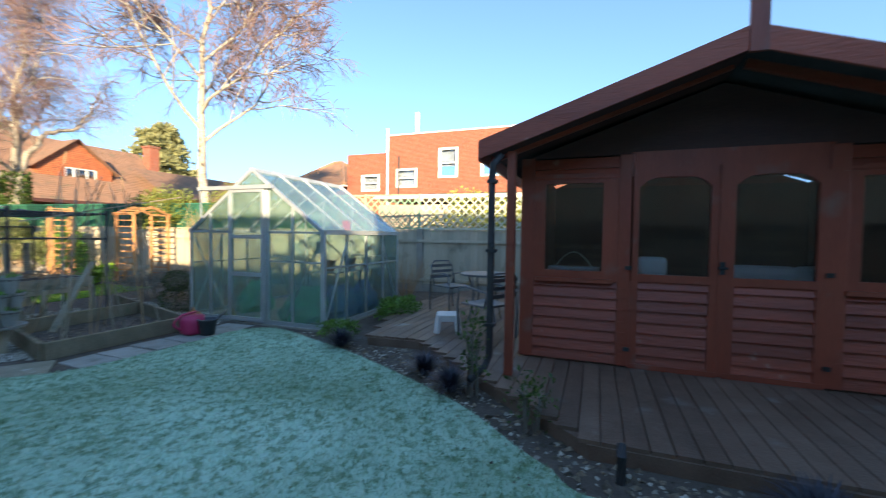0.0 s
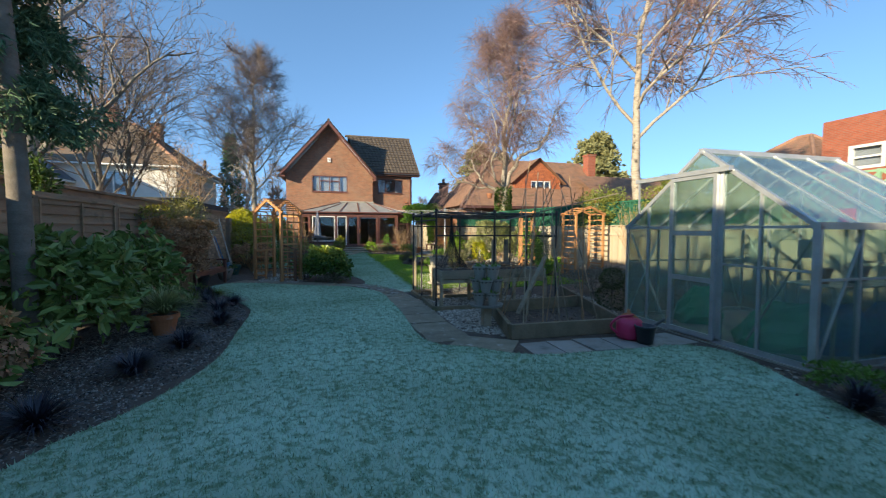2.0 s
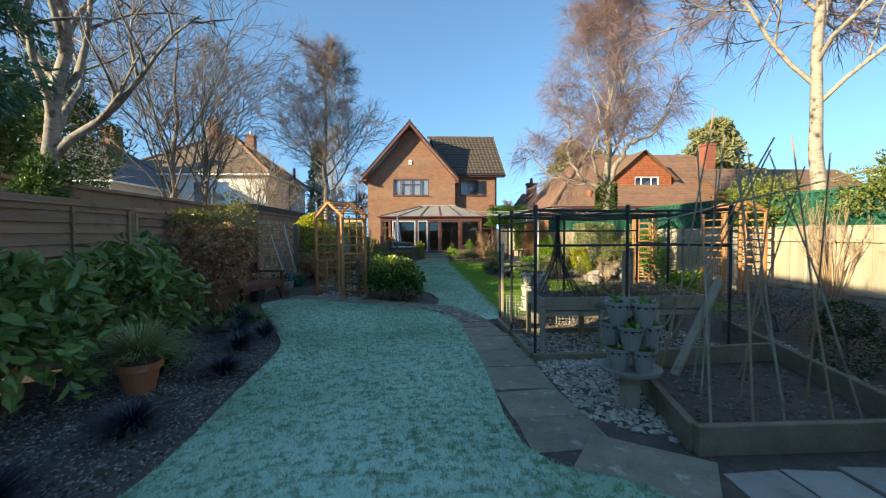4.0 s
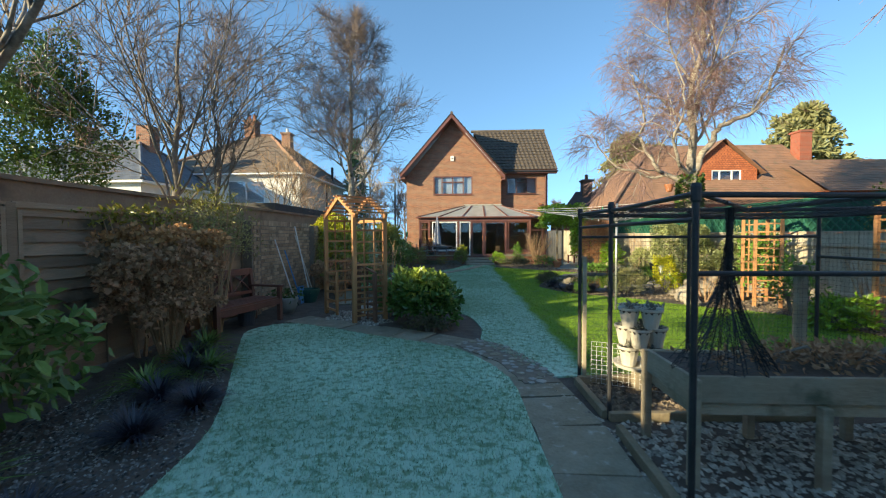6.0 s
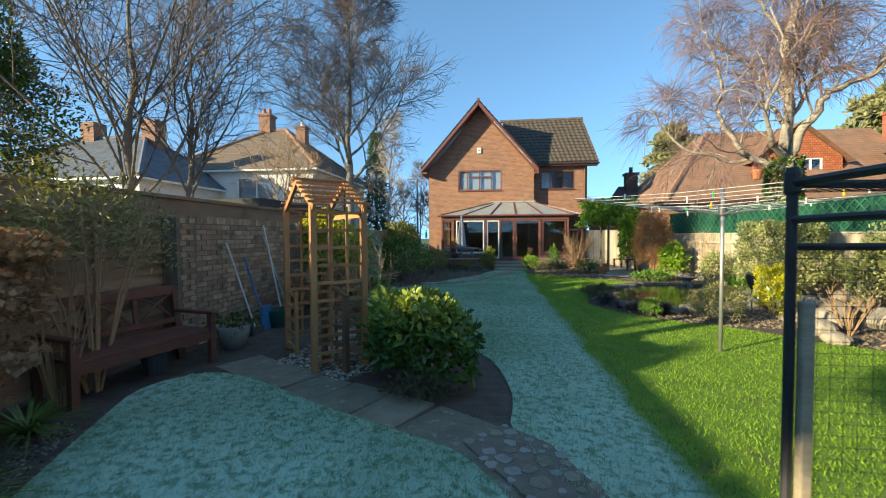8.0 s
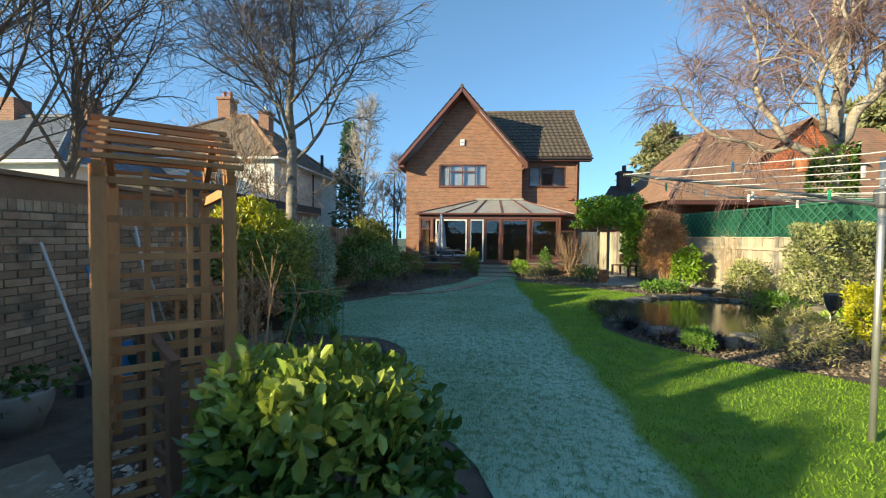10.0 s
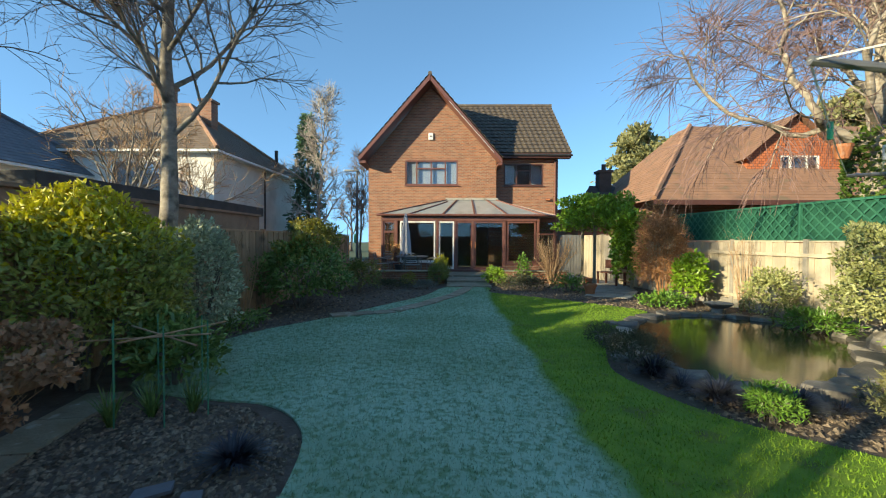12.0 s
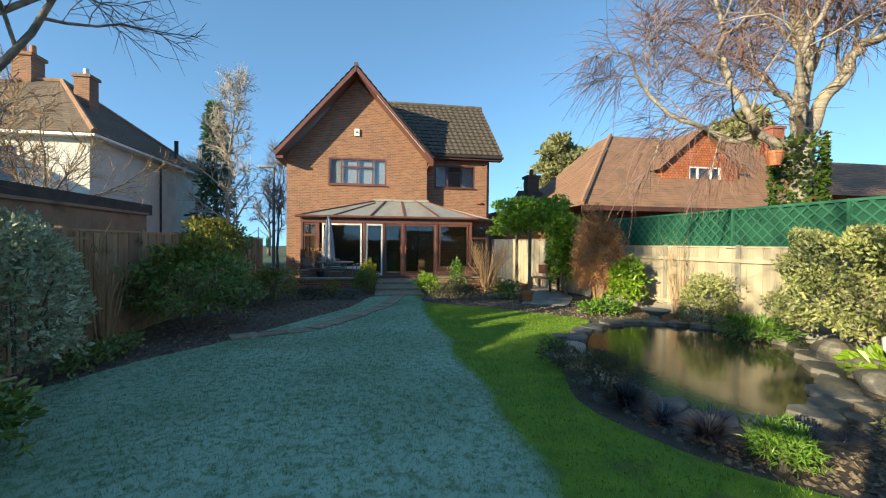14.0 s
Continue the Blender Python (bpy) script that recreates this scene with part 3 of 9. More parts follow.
def shrub(name, x, y, r, n, size, material, label, seed, stem=GREYBARK, category="shrub", inner=0.5, aspect=0.5, group="", lift=0.0, z=0.0, uneven=0.16, top=None, crest=1.65, hang=0.25):
    """A leafy shrub: stems from the ground and a crown of single leaves; top: another colour for its highest leaves."""
    rng = np.random.default_rng(seed)
    t = thing(name, x, y, z, label, category, group=group)
    p, d = cloud(rng, n, r, inner, uneven=uneven)
    p[:, 2] += lift
    out = d * 0.6 + np.array((0, 0, hang))
    # highest leaves in another colour; on some shrubs it holds the sunlight
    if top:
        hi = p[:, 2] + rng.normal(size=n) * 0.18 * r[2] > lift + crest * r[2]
        tagged(part("crest_foliage", Mesh().leaves(p[hi], size, rng, out[hi], aspect), top, t, "lighter leaves at the top"), kind="stuff")
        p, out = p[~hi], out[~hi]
    tagged(part("foliage", Mesh().leaves(p, size, rng, out, aspect), material, t), kind="stuff")
    for i in range(9):
        s = Mesh()
        a = rng.uniform(0, 6.28)
        e = Vector((math.cos(a) * r[0] * 0.65, math.sin(a) * r[1] * 0.65, lift + r[2] * rng.uniform(0.9, 1.6)))
        s.tube([(0.05 * math.cos(a), 0.05 * math.sin(a), -0.02), e * 0.5 + Vector((0, 0, 0.1)), e], [0.016, 0.011, 0.005], 5)
        part("stem", s, stem, t)
    return t


def strappy(name, x, y, n, length, spread, material, label, seed, width=0.012, category="grass", group="", z=0.0):
    """A tuft of arching blades."""
    rng = np.random.default_rng(seed)
    m = Mesh()
    for i in range(n):
        a, L, s = rng.uniform(0, 6.28), length * rng.uniform(0.6, 1.1), spread * rng.uniform(0.3, 1.1)
        w = width * rng.uniform(0.7, 1.2)
        c, q = math.cos(a), math.sin(a)
        row = []
        for t in (0, 0.35, 0.7, 1.0):
            out, up = s * t ** 1.3, L * (t - 0.55 * t * t * min(1.6, s / length * 1.3))
            k = w * (1 - t) * 0.5 + 0.0008
            row.append(((out * c - k * q + c * 0.02, out * q + k * c, max(up, 0.005)), (out * c + k * q + c * 0.02, out * q - k * c, max(up, 0.005))))
        for (p0, p1), (q0, q1) in zip(row, row[1:]):
            m.face(p0, p1, q1, q0)
    return one(name, m, material, label, category, group, at=(x, y, z))


def twiggy(name, x, y, n, height, spread, material, label, seed, rad=0.008, sub=3, category="shrub", z=0.0):
    """A bare shrub of many upright stems that fork."""
    rng = np.random.default_rng(seed)
    t = thing(name, x, y, z, label, category)
    w = Mesh()
    for i in range(n):
        a, h = rng.uniform(0, 6.28), height * rng.uniform(0.55, 1.0)
        e = Vector((math.cos(a), math.sin(a), 0)) * spread * rng.uniform(0.15, 1.0) ** 0.7
        b = Vector((math.cos(a), math.sin(a), 0)) * 0.06
        mid = b.lerp(e, 0.4) + Vector((rng.normal() * 0.03, rng.normal() * 0.03, h * 0.55))
        tip = e + Vector((0, 0, h))
        part("stem", Mesh().tube([b, mid, tip], [rad, rad * 0.75, rad * 0.35], 5), material, t)
        for k in range(sub):
            f = rng.uniform(0.35, 0.95)
            o = mid.lerp(tip, f)
            w.tube([o, o + Vector((rng.normal() * 0.09, rng.normal() * 0.09, rng.uniform(0.08, 0.26) * height))], [rad * 0.4, rad * 0.15], 3, False)
    if sub:
        tagged(part("fine_growth", w, material, t), kind="stuff")
    return t


def bend(rows, k=4):
    """A smooth open curve through a few bends."""
    p = [Vector(r) for r in rows]
    p = [p[0] * 2 - p[1]] + p + [p[-1] * 2 - p[-2]]
    out = []
    for i in range(1, len(p) - 2):
        for j in range(k):
            t = j / k
            out.append(0.5 * (p[i] * 2 + (p[i + 1] - p[i - 1]) * t + (p[i - 1] * 2 - p[i] * 5 + p[i + 1] * 4 - p[i + 2]) * t * t + (p[i] * 3 - p[i - 1] - p[i + 1] * 3 + p[i + 2]) * t ** 3))
    return out + [p[-2]]


def bare_tree(name, x, y, label, seed, bark, twig, height=9.0, trunk=0.16, fork=3.0, limbs=12, spread=3.0, droop=0.0, counts=(7, 6, 6), lean=(0, 0),
              twig_len=0.6, rise=0.9, z=0.0, bias=(0, 0), twig_r=0.005, thick=0.55, reach=0.95, crooked=(), ratio=0.5):
    """A leafless tree grown branch from branch: trunk, limbs, boughs, side branches and fine twigs; droop bends the last two down.
    crooked: limbs of their own, each a start radius and a few bends."""
    rng = np.random.default_rng(seed)
    t = thing(name, x, y, z, label, "tree")
    bo, tw = Mesh(), Mesh()

    def shoot(m, p, d, L, r0, r1, n, steps, wob, pull):
        pts, q, e = [p], p, d.normalized()
        for w in rng.normal(size=(steps, 3)) * wob:
            e = (e + Vector(w) + Vector((0, 0, pull))).normalized()
            q = q + e * (L / steps)
            pts.append(q)
        m.tube(pts, [r0 + (r1 - r0) * i / steps for i in range(steps + 1)], n, False)
        return pts

    def side_shoots(pts, count, low, spreading, up):
        """Places and ways of the branches that leave a parent."""
        n = len(pts) - 1
        for i in range(count):
            g = (low + (1 - low) * (i + rng.uniform(0.1, 0.9)) / count) * n
            k = min(n - 1, int(g))
            e = (pts[k + 1] - pts[k]).normalized()
            s = e.cross(Vector(rng.normal(size=3))).normalized()
            yield pts[k].lerp(pts[k + 1], g - k), e * math.cos(spreading) + s * math.sin(spreading) + Vector((0, 0, up)), g / n

    def clothe(pts, L, r):
        for p, d, f in side_shoots(pts, counts[0], 0.2, 0.85, 0.1 * rise):
            L1, r1 = L * ratio * (1.2 - 0.6 * f) * rng.uniform(0.75, 1.25), max(r * (0.55 - 0.25 * f), twig_r * 1.8)
            a = shoot(bo, p, d, L1, r1, twig_r * 1.6, 5, 5, 0.2, 0.03 - droop * 0.1)
            for p2, d2, f2 in side_shoots(a, counts[1], 0.15, 0.75, 0.1 - droop * 0.3):
                L2 = L1 * 0.5 * (1.2 - 0.6 * f2) * rng.uniform(0.75, 1.25)
                c = shoot(tw, p2, d2, L2, max(twig_r * 1.4, r1 * 0.3), twig_r, 3, 3, 0.14, 0.03 - droop * 0.5)
                for p3, d3, f3 in side_shoots(c, counts[2], 0.1, 0.65, -droop * 0.5):
                    shoot(tw, p3, d3, twig_len * rng.uniform(0.5, 1.2), twig_r, twig_r * 0.45, 3, 3, 0.12, -droop)

    steps = 12
    spine = [Vector((lean[0] * (i / steps) ** 1.4 + rng.normal() * 0.006 * (i > 0) * height, lean[1] * (i / steps) ** 1.4 + rng.normal() * 0.006 * (i > 0) * height, height * i / steps - (0.1 if i == 0 else 0))) for i in range(steps + 1)]
    part("trunk", Mesh().tube(spine, [trunk * 1.3] + [trunk * (1 - 0.95 * (i / steps) ** 0.85) for i in range(1, steps + 1)], 12), bark, t, smooth=True)
    clothe(spine[9:], height * 0.25, trunk * 0.2)
    for i in range(limbs):
        e = (i / max(1, limbs - 1)) ** 1.1
        f = fork / height + (reach - fork / height) * e
        k = min(steps - 1, int(f * steps))
        p = spine[k].lerp(spine[k + 1], f * steps - k)
        a = i * 2.4 + rng.uniform(-0.5, 0.5)
        d = Vector((math.cos(a) + bias[0], math.sin(a) + bias[1], rise * rng.uniform(0.75, 1.3)))
        L, r = spread * (1 - 0.66 * e ** 1.6 * (reach > 0.6)) * rng.uniform(0.8, 1.15), trunk * (1 - 0.85 * f) * thick
        lm = Mesh()
        pts = shoot(lm, p, d, L, r, twig_r * 2, 8, 7, 0.13, 0.035 - droop * 0.08)
        part("limb", lm, bark, t, smooth=True)
        clothe(pts, L, r)
    for r, rows in crooked:
        pts = bend(rows, 4)
        L = sum((b - a).length for a, b in zip(pts, pts[1:]))
        part("limb", Mesh().tube([p + Vector(rng.normal(size=3)) * 0.035 for p in pts], [r * (1 - 0.8 * i / len(pts)) for i in range(len(pts))], 10), bark, t, smooth=True)
        clothe(pts, L * 0.75, r * 0.55)
    tagged(part("branchwork", bo, bark, t, smooth=True), kind="stuff")
    tagged(part("fine_growth", tw, twig, t, "fine bare twigs"), kind="stuff")
    return t


# ---- ground, lawn, paths ----
one("ground", Mesh().box(-150, 160, -120, 220, -0.5, 0.0), SOIL, "dark bare earth of beds and yards", "ground", kind="structure")
far = Mesh()
far.box(-150, -3.5, -120, 220, 0.0, 0.02)
far.box(14, 160, -120, 220, 0.0, 0.02)
far.box(-3.5, 14, 45, 220, 0.0, 0.02)
far.box(-3.5, 14, -120, -9, 0.0, 0.02)
one("ground_beyond", far, FARGRASS, "rough dull green grass beyond the garden", "ground", kind="structure")

UPPER = [(0.3, -6.0), (0.8, 2.0), (1.0, 4.4), (1.3, 5.05), (1.52, 5.65), (1.66, 6.5), (1.6, 7.7), (1.52, 9.1), (1.25, 9.9), (0.8, 10.85), (0.3, 11.9),
         (0.0, 12.7), (0.35, 13.2), (1.0, 13.05), (1.96, 12.5), (2.86, 12.05), (3.4, 11.7), (3.9, 10.7), (3.97, 9.5), (4.0, 8.3), (4.0, 6.6),
         (4.5, 6.15), (5.06, 5.7), (6.2, 5.62), (7.0, 5.6), (7.3, 5.2), (7.0, 4.3), (6.55, 3.25), (5.72, 1.8), (4.98, 0.95), (4.75, 0.1), (4.7, -6.0)]
LOWER = [(3.72, 12.0), (3.72, 12.96), (3.5, 14.05), (3.0, 14.75), (2.8, 15.0), (2.66, 15.5), (2.68, 16.0), (2.57, 16.7), (2.3, 17.15), (1.9, 17.42),
         (1.35, 17.5), (0.3, 17.9), (0.07, 19.25), (0.3, 19.9), (0.6, 20.6), (1.3, 21.6), (2.13, 23.2), (3.0, 24.9), (3.6, 27.0), (4.95, 26.9),
         (4.9, 25.7), (6.2, 24.6), (7.15, 23.7), (8.0, 22.6), (6.9, 21.2), (6.3, 20.4), (5.8, 19.1), (5.65, 18.4), (5.85, 17.7), (6.2, 17.1),
         (6.9, 16.5), (7.5, 16.1), (8.2, 15.2), (9.4, 14.2), (9.5, 12.0), (9.3, 11.2), (4.65, 10.75), (4.4, 10.85)]
POND = [(6.79, 20.44), (7.5, 21.5), (8.6, 21.95), (9.5, 21.6), (10.0, 21.0), (9.9, 20.1), (9.1, 19.05), (8.15, 18.24), (7.21, 17.77), (6.61, 17.97), (6.4, 18.47), (6.35, 19.3)]


def smooth_ring(poly, k=4):
    """The closed curve through a plan polygon's corners."""
    out, n = [], len(poly)
    for i in range(n):
        p0, p1, p2, p3 = (Vector(poly[(i + j) % n]) for j in (-1, 0, 1, 2))
        for s in range(k):
            t = s / k
            out.append(tuple(0.5 * ((2 * p1) + (p2 - p0) * t + (2 * p0 - 5 * p1 + 4 * p2 - p3) * t * t + (3 * p1 - p0 - 3 * p2 + p3) * t ** 3)))
    return out


def turf(name, poly, label):
    one(name, Mesh().prism(poly, -0.05, 0.02), TURF, label, "lawn", kind="structure")


UPPER_S, LOWER_S = smooth_ring(UPPER, 3), smooth_ring(LOWER, 3)
turf("lawn_upper", UPPER_S, "short green lawn whitened by hoar frost")
turf("lawn_lower", LOWER_S, "short lawn, frosted in shade and bright green in sun")


def blades(name, poly, box, n, seed, label):
    """Single upright blades all over a lawn."""
    rng = np.random.default_rng(seed)
    x, y = rng.uniform(box[0], box[1], n), rng.uniform(box[2], box[3], n)
    k = inside(poly, x, y)
    x, y = x[k], y[k]
    c = len(x)
    a, h, w = rng.uniform(0, 6.28, c), rng.uniform(0.014, 0.036, c), rng.uniform(0.003, 0.006, c)
    lx, ly = rng.normal(size=c) * 0.012, rng.normal(size=c) * 0.012
    v = np.stack([np.stack([x - w * np.cos(a), y - w * np.sin(a), np.full(c, 0.018)], 1), np.stack([x + w * np.cos(a), y + w * np.sin(a), np.full(c, 0.018)], 1),
                  np.stack([x + lx, y + ly, 0.018 + h], 1)], 1).reshape(-1, 3)
    me = bpy.data.meshes.new(name)
    me.from_pydata(v.tolist(), [], np.arange(3 * c).reshape(-1, 3).tolist())
    me.materials.append(BLADE)
    tagged(new(name, me), label, "grass", kind="stuff")


blades("grass_blades", UPPER_S, (0.2, 7.4, 0.5, 13.3), 260000, 3, "short frosted grass blades")
blades("grass_blades", LOWER_S, (0.0, 9.6, 11.0, 27.0), 260000, 4, "short grass blades, frosted in shade")


# ---- fences and walls ----
def board_fence(name, pts, height, material, label, board=0.14, gap=0.012, overlap=True, cap=True, seed=1, gravel=0.0, every=1.83):
    """Upright boards on two rails between posts, along a line in plan."""
    rng = np.random.default_rng(seed)
    t = thing(name, 0, 0, 0, label, "fence", kind="structure")
    base = Mesh().box(-board / 2, board / 2, -0.008, 0.008, gravel, height).data("board", material)
    for (x0, y0), (x1, y1) in zip(pts, pts[1:]):
        L = math.hypot(x1 - x0, y1 - y0)
        ux, uy = (x1 - x0) / L, (y1 - y0) / L
        ang = math.atan2(uy, ux)
        n = int(L / (board - 0.01 if overlap else board + gap))
        for i in range(n):
            s = (i + 0.5) * L / n
            o = part("board", base, material, t)
            off = 0.008 if i % 2 else -0.008
            o.location = (x0 + ux * s - uy * off, y0 + uy * s + ux * off, rng.normal() * 0.008)
            o.rotation_euler = (0, 0, ang + rng.normal() * 0.01)
        for zr in (0.3, height - 0.25):
            part("rail", Mesh().beam((x0 - uy * 0.045, y0 + ux * 0.045, zr), (x1 - uy * 0.045, y1 + ux * 0.045, zr), 0.04, 0.07), material, t)
        if cap:
            part("capping", Mesh().beam((x0, y0, height + 0.02), (x1, y1, height + 0.02), 0.06, 0.03), material, t)
        for i in range(int(L / every) + 1):
            s = min(L, i * every)
            px, py = x0 + ux * s, y0 + uy * s
            part("post", Mesh().box(px - 0.05, px + 0.05, py - 0.05, py + 0.05, 0, height + 0.06), CONCRETE if gravel else material, t, bevel=0.008)
        if gravel:
            part("gravel_board", Mesh().beam((x0, y0, gravel / 2), (x1, y1, gravel / 2), 0.05, gravel), CONCRETE, t)
    return t


def fx(y):
    """The line of the fence on the sunny side."""
    return 12.25 - 0.0945 * (y - 4.0)


RIGHT = [(fx(y), y) for y in (-6.0, 5.0, 8.0, 12.0, 18.0, 25.6)]
board_fence("fence_sunny_side", RIGHT, 1.55, FENCEPALE, "pale weathered close-boarded fence with concrete posts", 0.16, seed=2, gravel=0.2)
LEFT = [(-0.62, 17.3), (-0.5, 24.0), (-0.6, 31.0)]
board_fence("fence_shady_side", LEFT, 1.72, FENCEBROWN, "dark brown close-boarded fence in shade", 0.15, seed=3)


def panel_fence(name, pts, height, material, label, seed=1, every=1.83):
    """Waney-edged boards lapped lengthwise in panels between posts."""
    rng = np.random.default_rng(seed)
    t = thing(name, 0, 0, 0, label, "fence", kind="structure")
    for (x0, y0), (x1, y1) in zip(pts, pts[1:]):
        L = math.hypot(x1 - x0, y1 - y0)
        n = max(1, round(L / every))
        ang = math.atan2(y1 - y0, x1 - x0)
        w = L / n
        for i in range(n):
            f = (i + 0.5) / n
            px, py = x0 + (x1 - x0) * f, y0 + (y1 - y0) * f
            dz = rng.normal() * 0.015
            z = 0.06
            while z < height - 0.05:
                h = 0.15 + rng.uniform(-0.012, 0.012)
                m = Mesh()
                a, b, c = -w / 2 + 0.05, w / 2 - 0.05, rng.uniform(-0.01, 0.01)
                m.v = [(a, -0.034, z), (0, -0.034, z + c), (b, -0.034, z), (a, -0.004, z + h), (0, -0.004, z + h), (b, -0.004, z + h),
                       (a, 0.012, z), (0, 0.012, z), (b, 0.012, z), (a, 0.012, z + h), (0, 0.012, z + h), (b, 0.012, z + h)]
                m.f = [(0, 1, 4, 3), (1, 2, 5, 4), (7, 6, 9, 10), (8, 7, 10, 11), (0, 6, 7, 1), (1, 7, 8, 2), (3, 4, 10, 9), (4, 5, 11, 10), (0, 3, 9, 6), (2, 8, 11, 5)]
                o = part("board", m, material, t)
                o.location, o.rotation_euler = (px, py, dz), (0, 0, ang)
                z += 0.128
            for e in (-w / 2 + 0.07, 0.0, w / 2 - 0.07):
                o = part("batten", Mesh().box(e - 0.02, e + 0.02, -0.055, -0.034, 0.05, height - 0.02), material, t)
                o.location, o.rotation_euler = (px, py, dz), (0, 0, ang)
            o = part("capping", Mesh().box(-w / 2 + 0.04, w / 2 - 0.04, -0.05, 0.025, height, height + 0.03), material, t)
            o.location, o.rotation_euler = (px, py, dz), (0, 0, ang)
        for i in range(n + 1):
            px, py = x0 + (x1 - x0) * i / n, y0 + (y1 - y0) * i / n
            part("post", Mesh().box(px - 0.05, px + 0.05, py - 0.05, py + 0.05, 0, height + 0.05), material, t, bevel=0.008)
    return t


panel_fence("fence_shady_end", [(-0.95, -6.0), (-0.85, 4.0), (-0.75, 13.9)], 1.8, PANELBROWN, "dark brown lapped panel fence in shade", seed=4)

# lattice screen above the sunny fence
lat = thing("trellis_screen", 0, 0, 0, "green diagonal trellis screen along the fence top", "trellis", kind="structure")
for (x0, y0), (x1, y1) in zip(RIGHT, RIGHT[1:]):
    L = math.hypot(x1 - x0, y1 - y0)
    n = max(1, round(L / 1.83))
    for i in range(n):
        a, b = i / n, (i + 1) / n
        p, q = Vector((x0 + (x1 - x0) * a, y0 + (y1 - y0) * a, 0)), Vector((x0 + (x1 - x0) * b, y0 + (y1 - y0) * b, 0))
        z0, z1 = (1.62, 2.48) if p.y < 8 else (1.58, 2.3)
        m = Mesh()
        W, H = (q - p).length, z1 - z0
        u = (q - p) / W
        for sgn in (1, -1):
            s = -H
            while s < W:
                a0, b0 = max(s, 0), min(s + H, W)
                za, zb = (a0 - s), (b0 - s)
                if sgn < 0:
                    za, zb = H - za, H - zb
                off = Vector((-0.008 * sgn, 0, 0))
                m.beam(p + u * a0 + Vector((0, 0, z0 + za)) + off, p + u * b0 + Vector((0, 0, z0 + zb)) + off, 0.008, 0.03, u.cross(Vector((0, 0, 1))).cross(u))
                s += 0.21
        tm = PALETRELLIS if p.y < 4.9 else SAGETRELLIS if p.y < 7.9 else DULLTRELLIS
        part("lattice", m, tm, lat)
        fr = Mesh()
        for zz in (z0, z1):
            fr.beam(p + Vector((0, 0, zz)), q + Vector((0, 0, zz)), 0.035, 0.04)
        fr.beam(p + Vector((0, 0, z0)), p + Vector((0, 0, z1 + 0.03)), 0.05, 0.05)
        part("frame", fr, tm, lat)
net = thing("windbreak_net", 0, 0, 0, "dark green windbreak netting hung behind the trellis", "netting", kind="structure")
for (x0, y0), (x1, y1) in zip(RIGHT, RIGHT[1:]):
    if y0 >= 7.9:
        n = 12
        m = Mesh()
        for i in range(n):
            a, b = i / n, (i + 1) / n
            wa, wb = 0.03 + 0.015 * math.sin(a * 25), 0.03 + 0.015 * math.sin(b * 25)
            m.face((x0 + (x1 - x0) * a + wa, y0 + (y1 - y0) * a, 1.57), (x0 + (x1 - x0) * b + wb, y0 + (y1 - y0) * b, 1.57),
                   (x0 + (x1 - x0) * b + wb, y0 + (y1 - y0) * b, 2.33), (x0 + (x1 - x0) * a + wa, y0 + (y1 - y0) * a, 2.33))
        o = part("net", m, GREENNET, net)

# boundary wall of the neighbour, behind the shady fence
nb = Mesh().box(-3.25, -3.05, 7.0, 28.0, 0, 2.34).box(-3.32, -2.98, 7.0, 28.0, 2.34, 2.41)
one("wall_neighbour", nb, TANWALL, "plain brown wall beyond the shady fence", "wall", kind="structure")
# plain closing wall behind the start of the walk
one("wall_garden_end", Mesh().box(-8, 14, -6.6, -6.3, 0, 2.0), FENCEBROWN, "plain dark boundary wall", "wall", kind="structure")
# added out of view: its stepped height keeps low sun off the upper garden
one("wall_garden_corner", Mesh().box(-1.6, -1.3, -16, -2.5, 0, 6.3).box(-1.6, -1.3, -2.5, 5.3, 0, 4.5), FENCEBROWN, "tall plain unseen wall added to shade the upper garden", "wall", kind="structure")

# ---- the brick house at the end ----
GX0, GX1, GA, GZ, EZ = -0.40, 5.95, 2.68, 9.45, 5.50     # gable wall: sides, apex, heights
house = thing("brick_house", 2.7, 34.1, 0, "two-storey red-brown brick house with a steep gable", "house")


def hp(name, m, material, label="", parent=None, bevel=0.0, smooth=False):
    """A part of the brick house, from world places."""
    m.v = [(x - 2.7, y - 34.1, z) for x, y, z in m.v]
    return part(name, m, material, parent or house, label, bevel, smooth)


def wall_with_holes(x0, x1, z0, z1, holes, y0, y1):
    """An upright wall along x with openings (x0, x1, z0, z1)."""
    m = Mesh()
    xs = sorted({x0, x1, *[h[0] for h in holes], *[h[1] for h in holes]})
    zs = sorted({z0, z1, *[h[2] for h in holes], *[h[3] for h in holes]})
    for a, b in zip(xs, xs[1:]):
        for c, d in zip(zs, zs[1:]):
            if not any(h[0] <= a and b <= h[1] and h[2] <= c and d <= h[3] for h in holes):
                m.box(a, b, y0, y1, c, d)
    # weld the blocks into one shell
    seat, keys, keep = {}, [], collections.Counter()
    index = [seat.setdefault(tuple(round(q, 5) for q in v), len(seat)) for v in m.v]
    keys = [tuple(index[i] for i in f) for f in m.f]
    keep.update(frozenset(f) for f in keys)
    m.v, m.f = list(seat), [f for f in keys if keep[frozenset(f)] == 1]
    return m


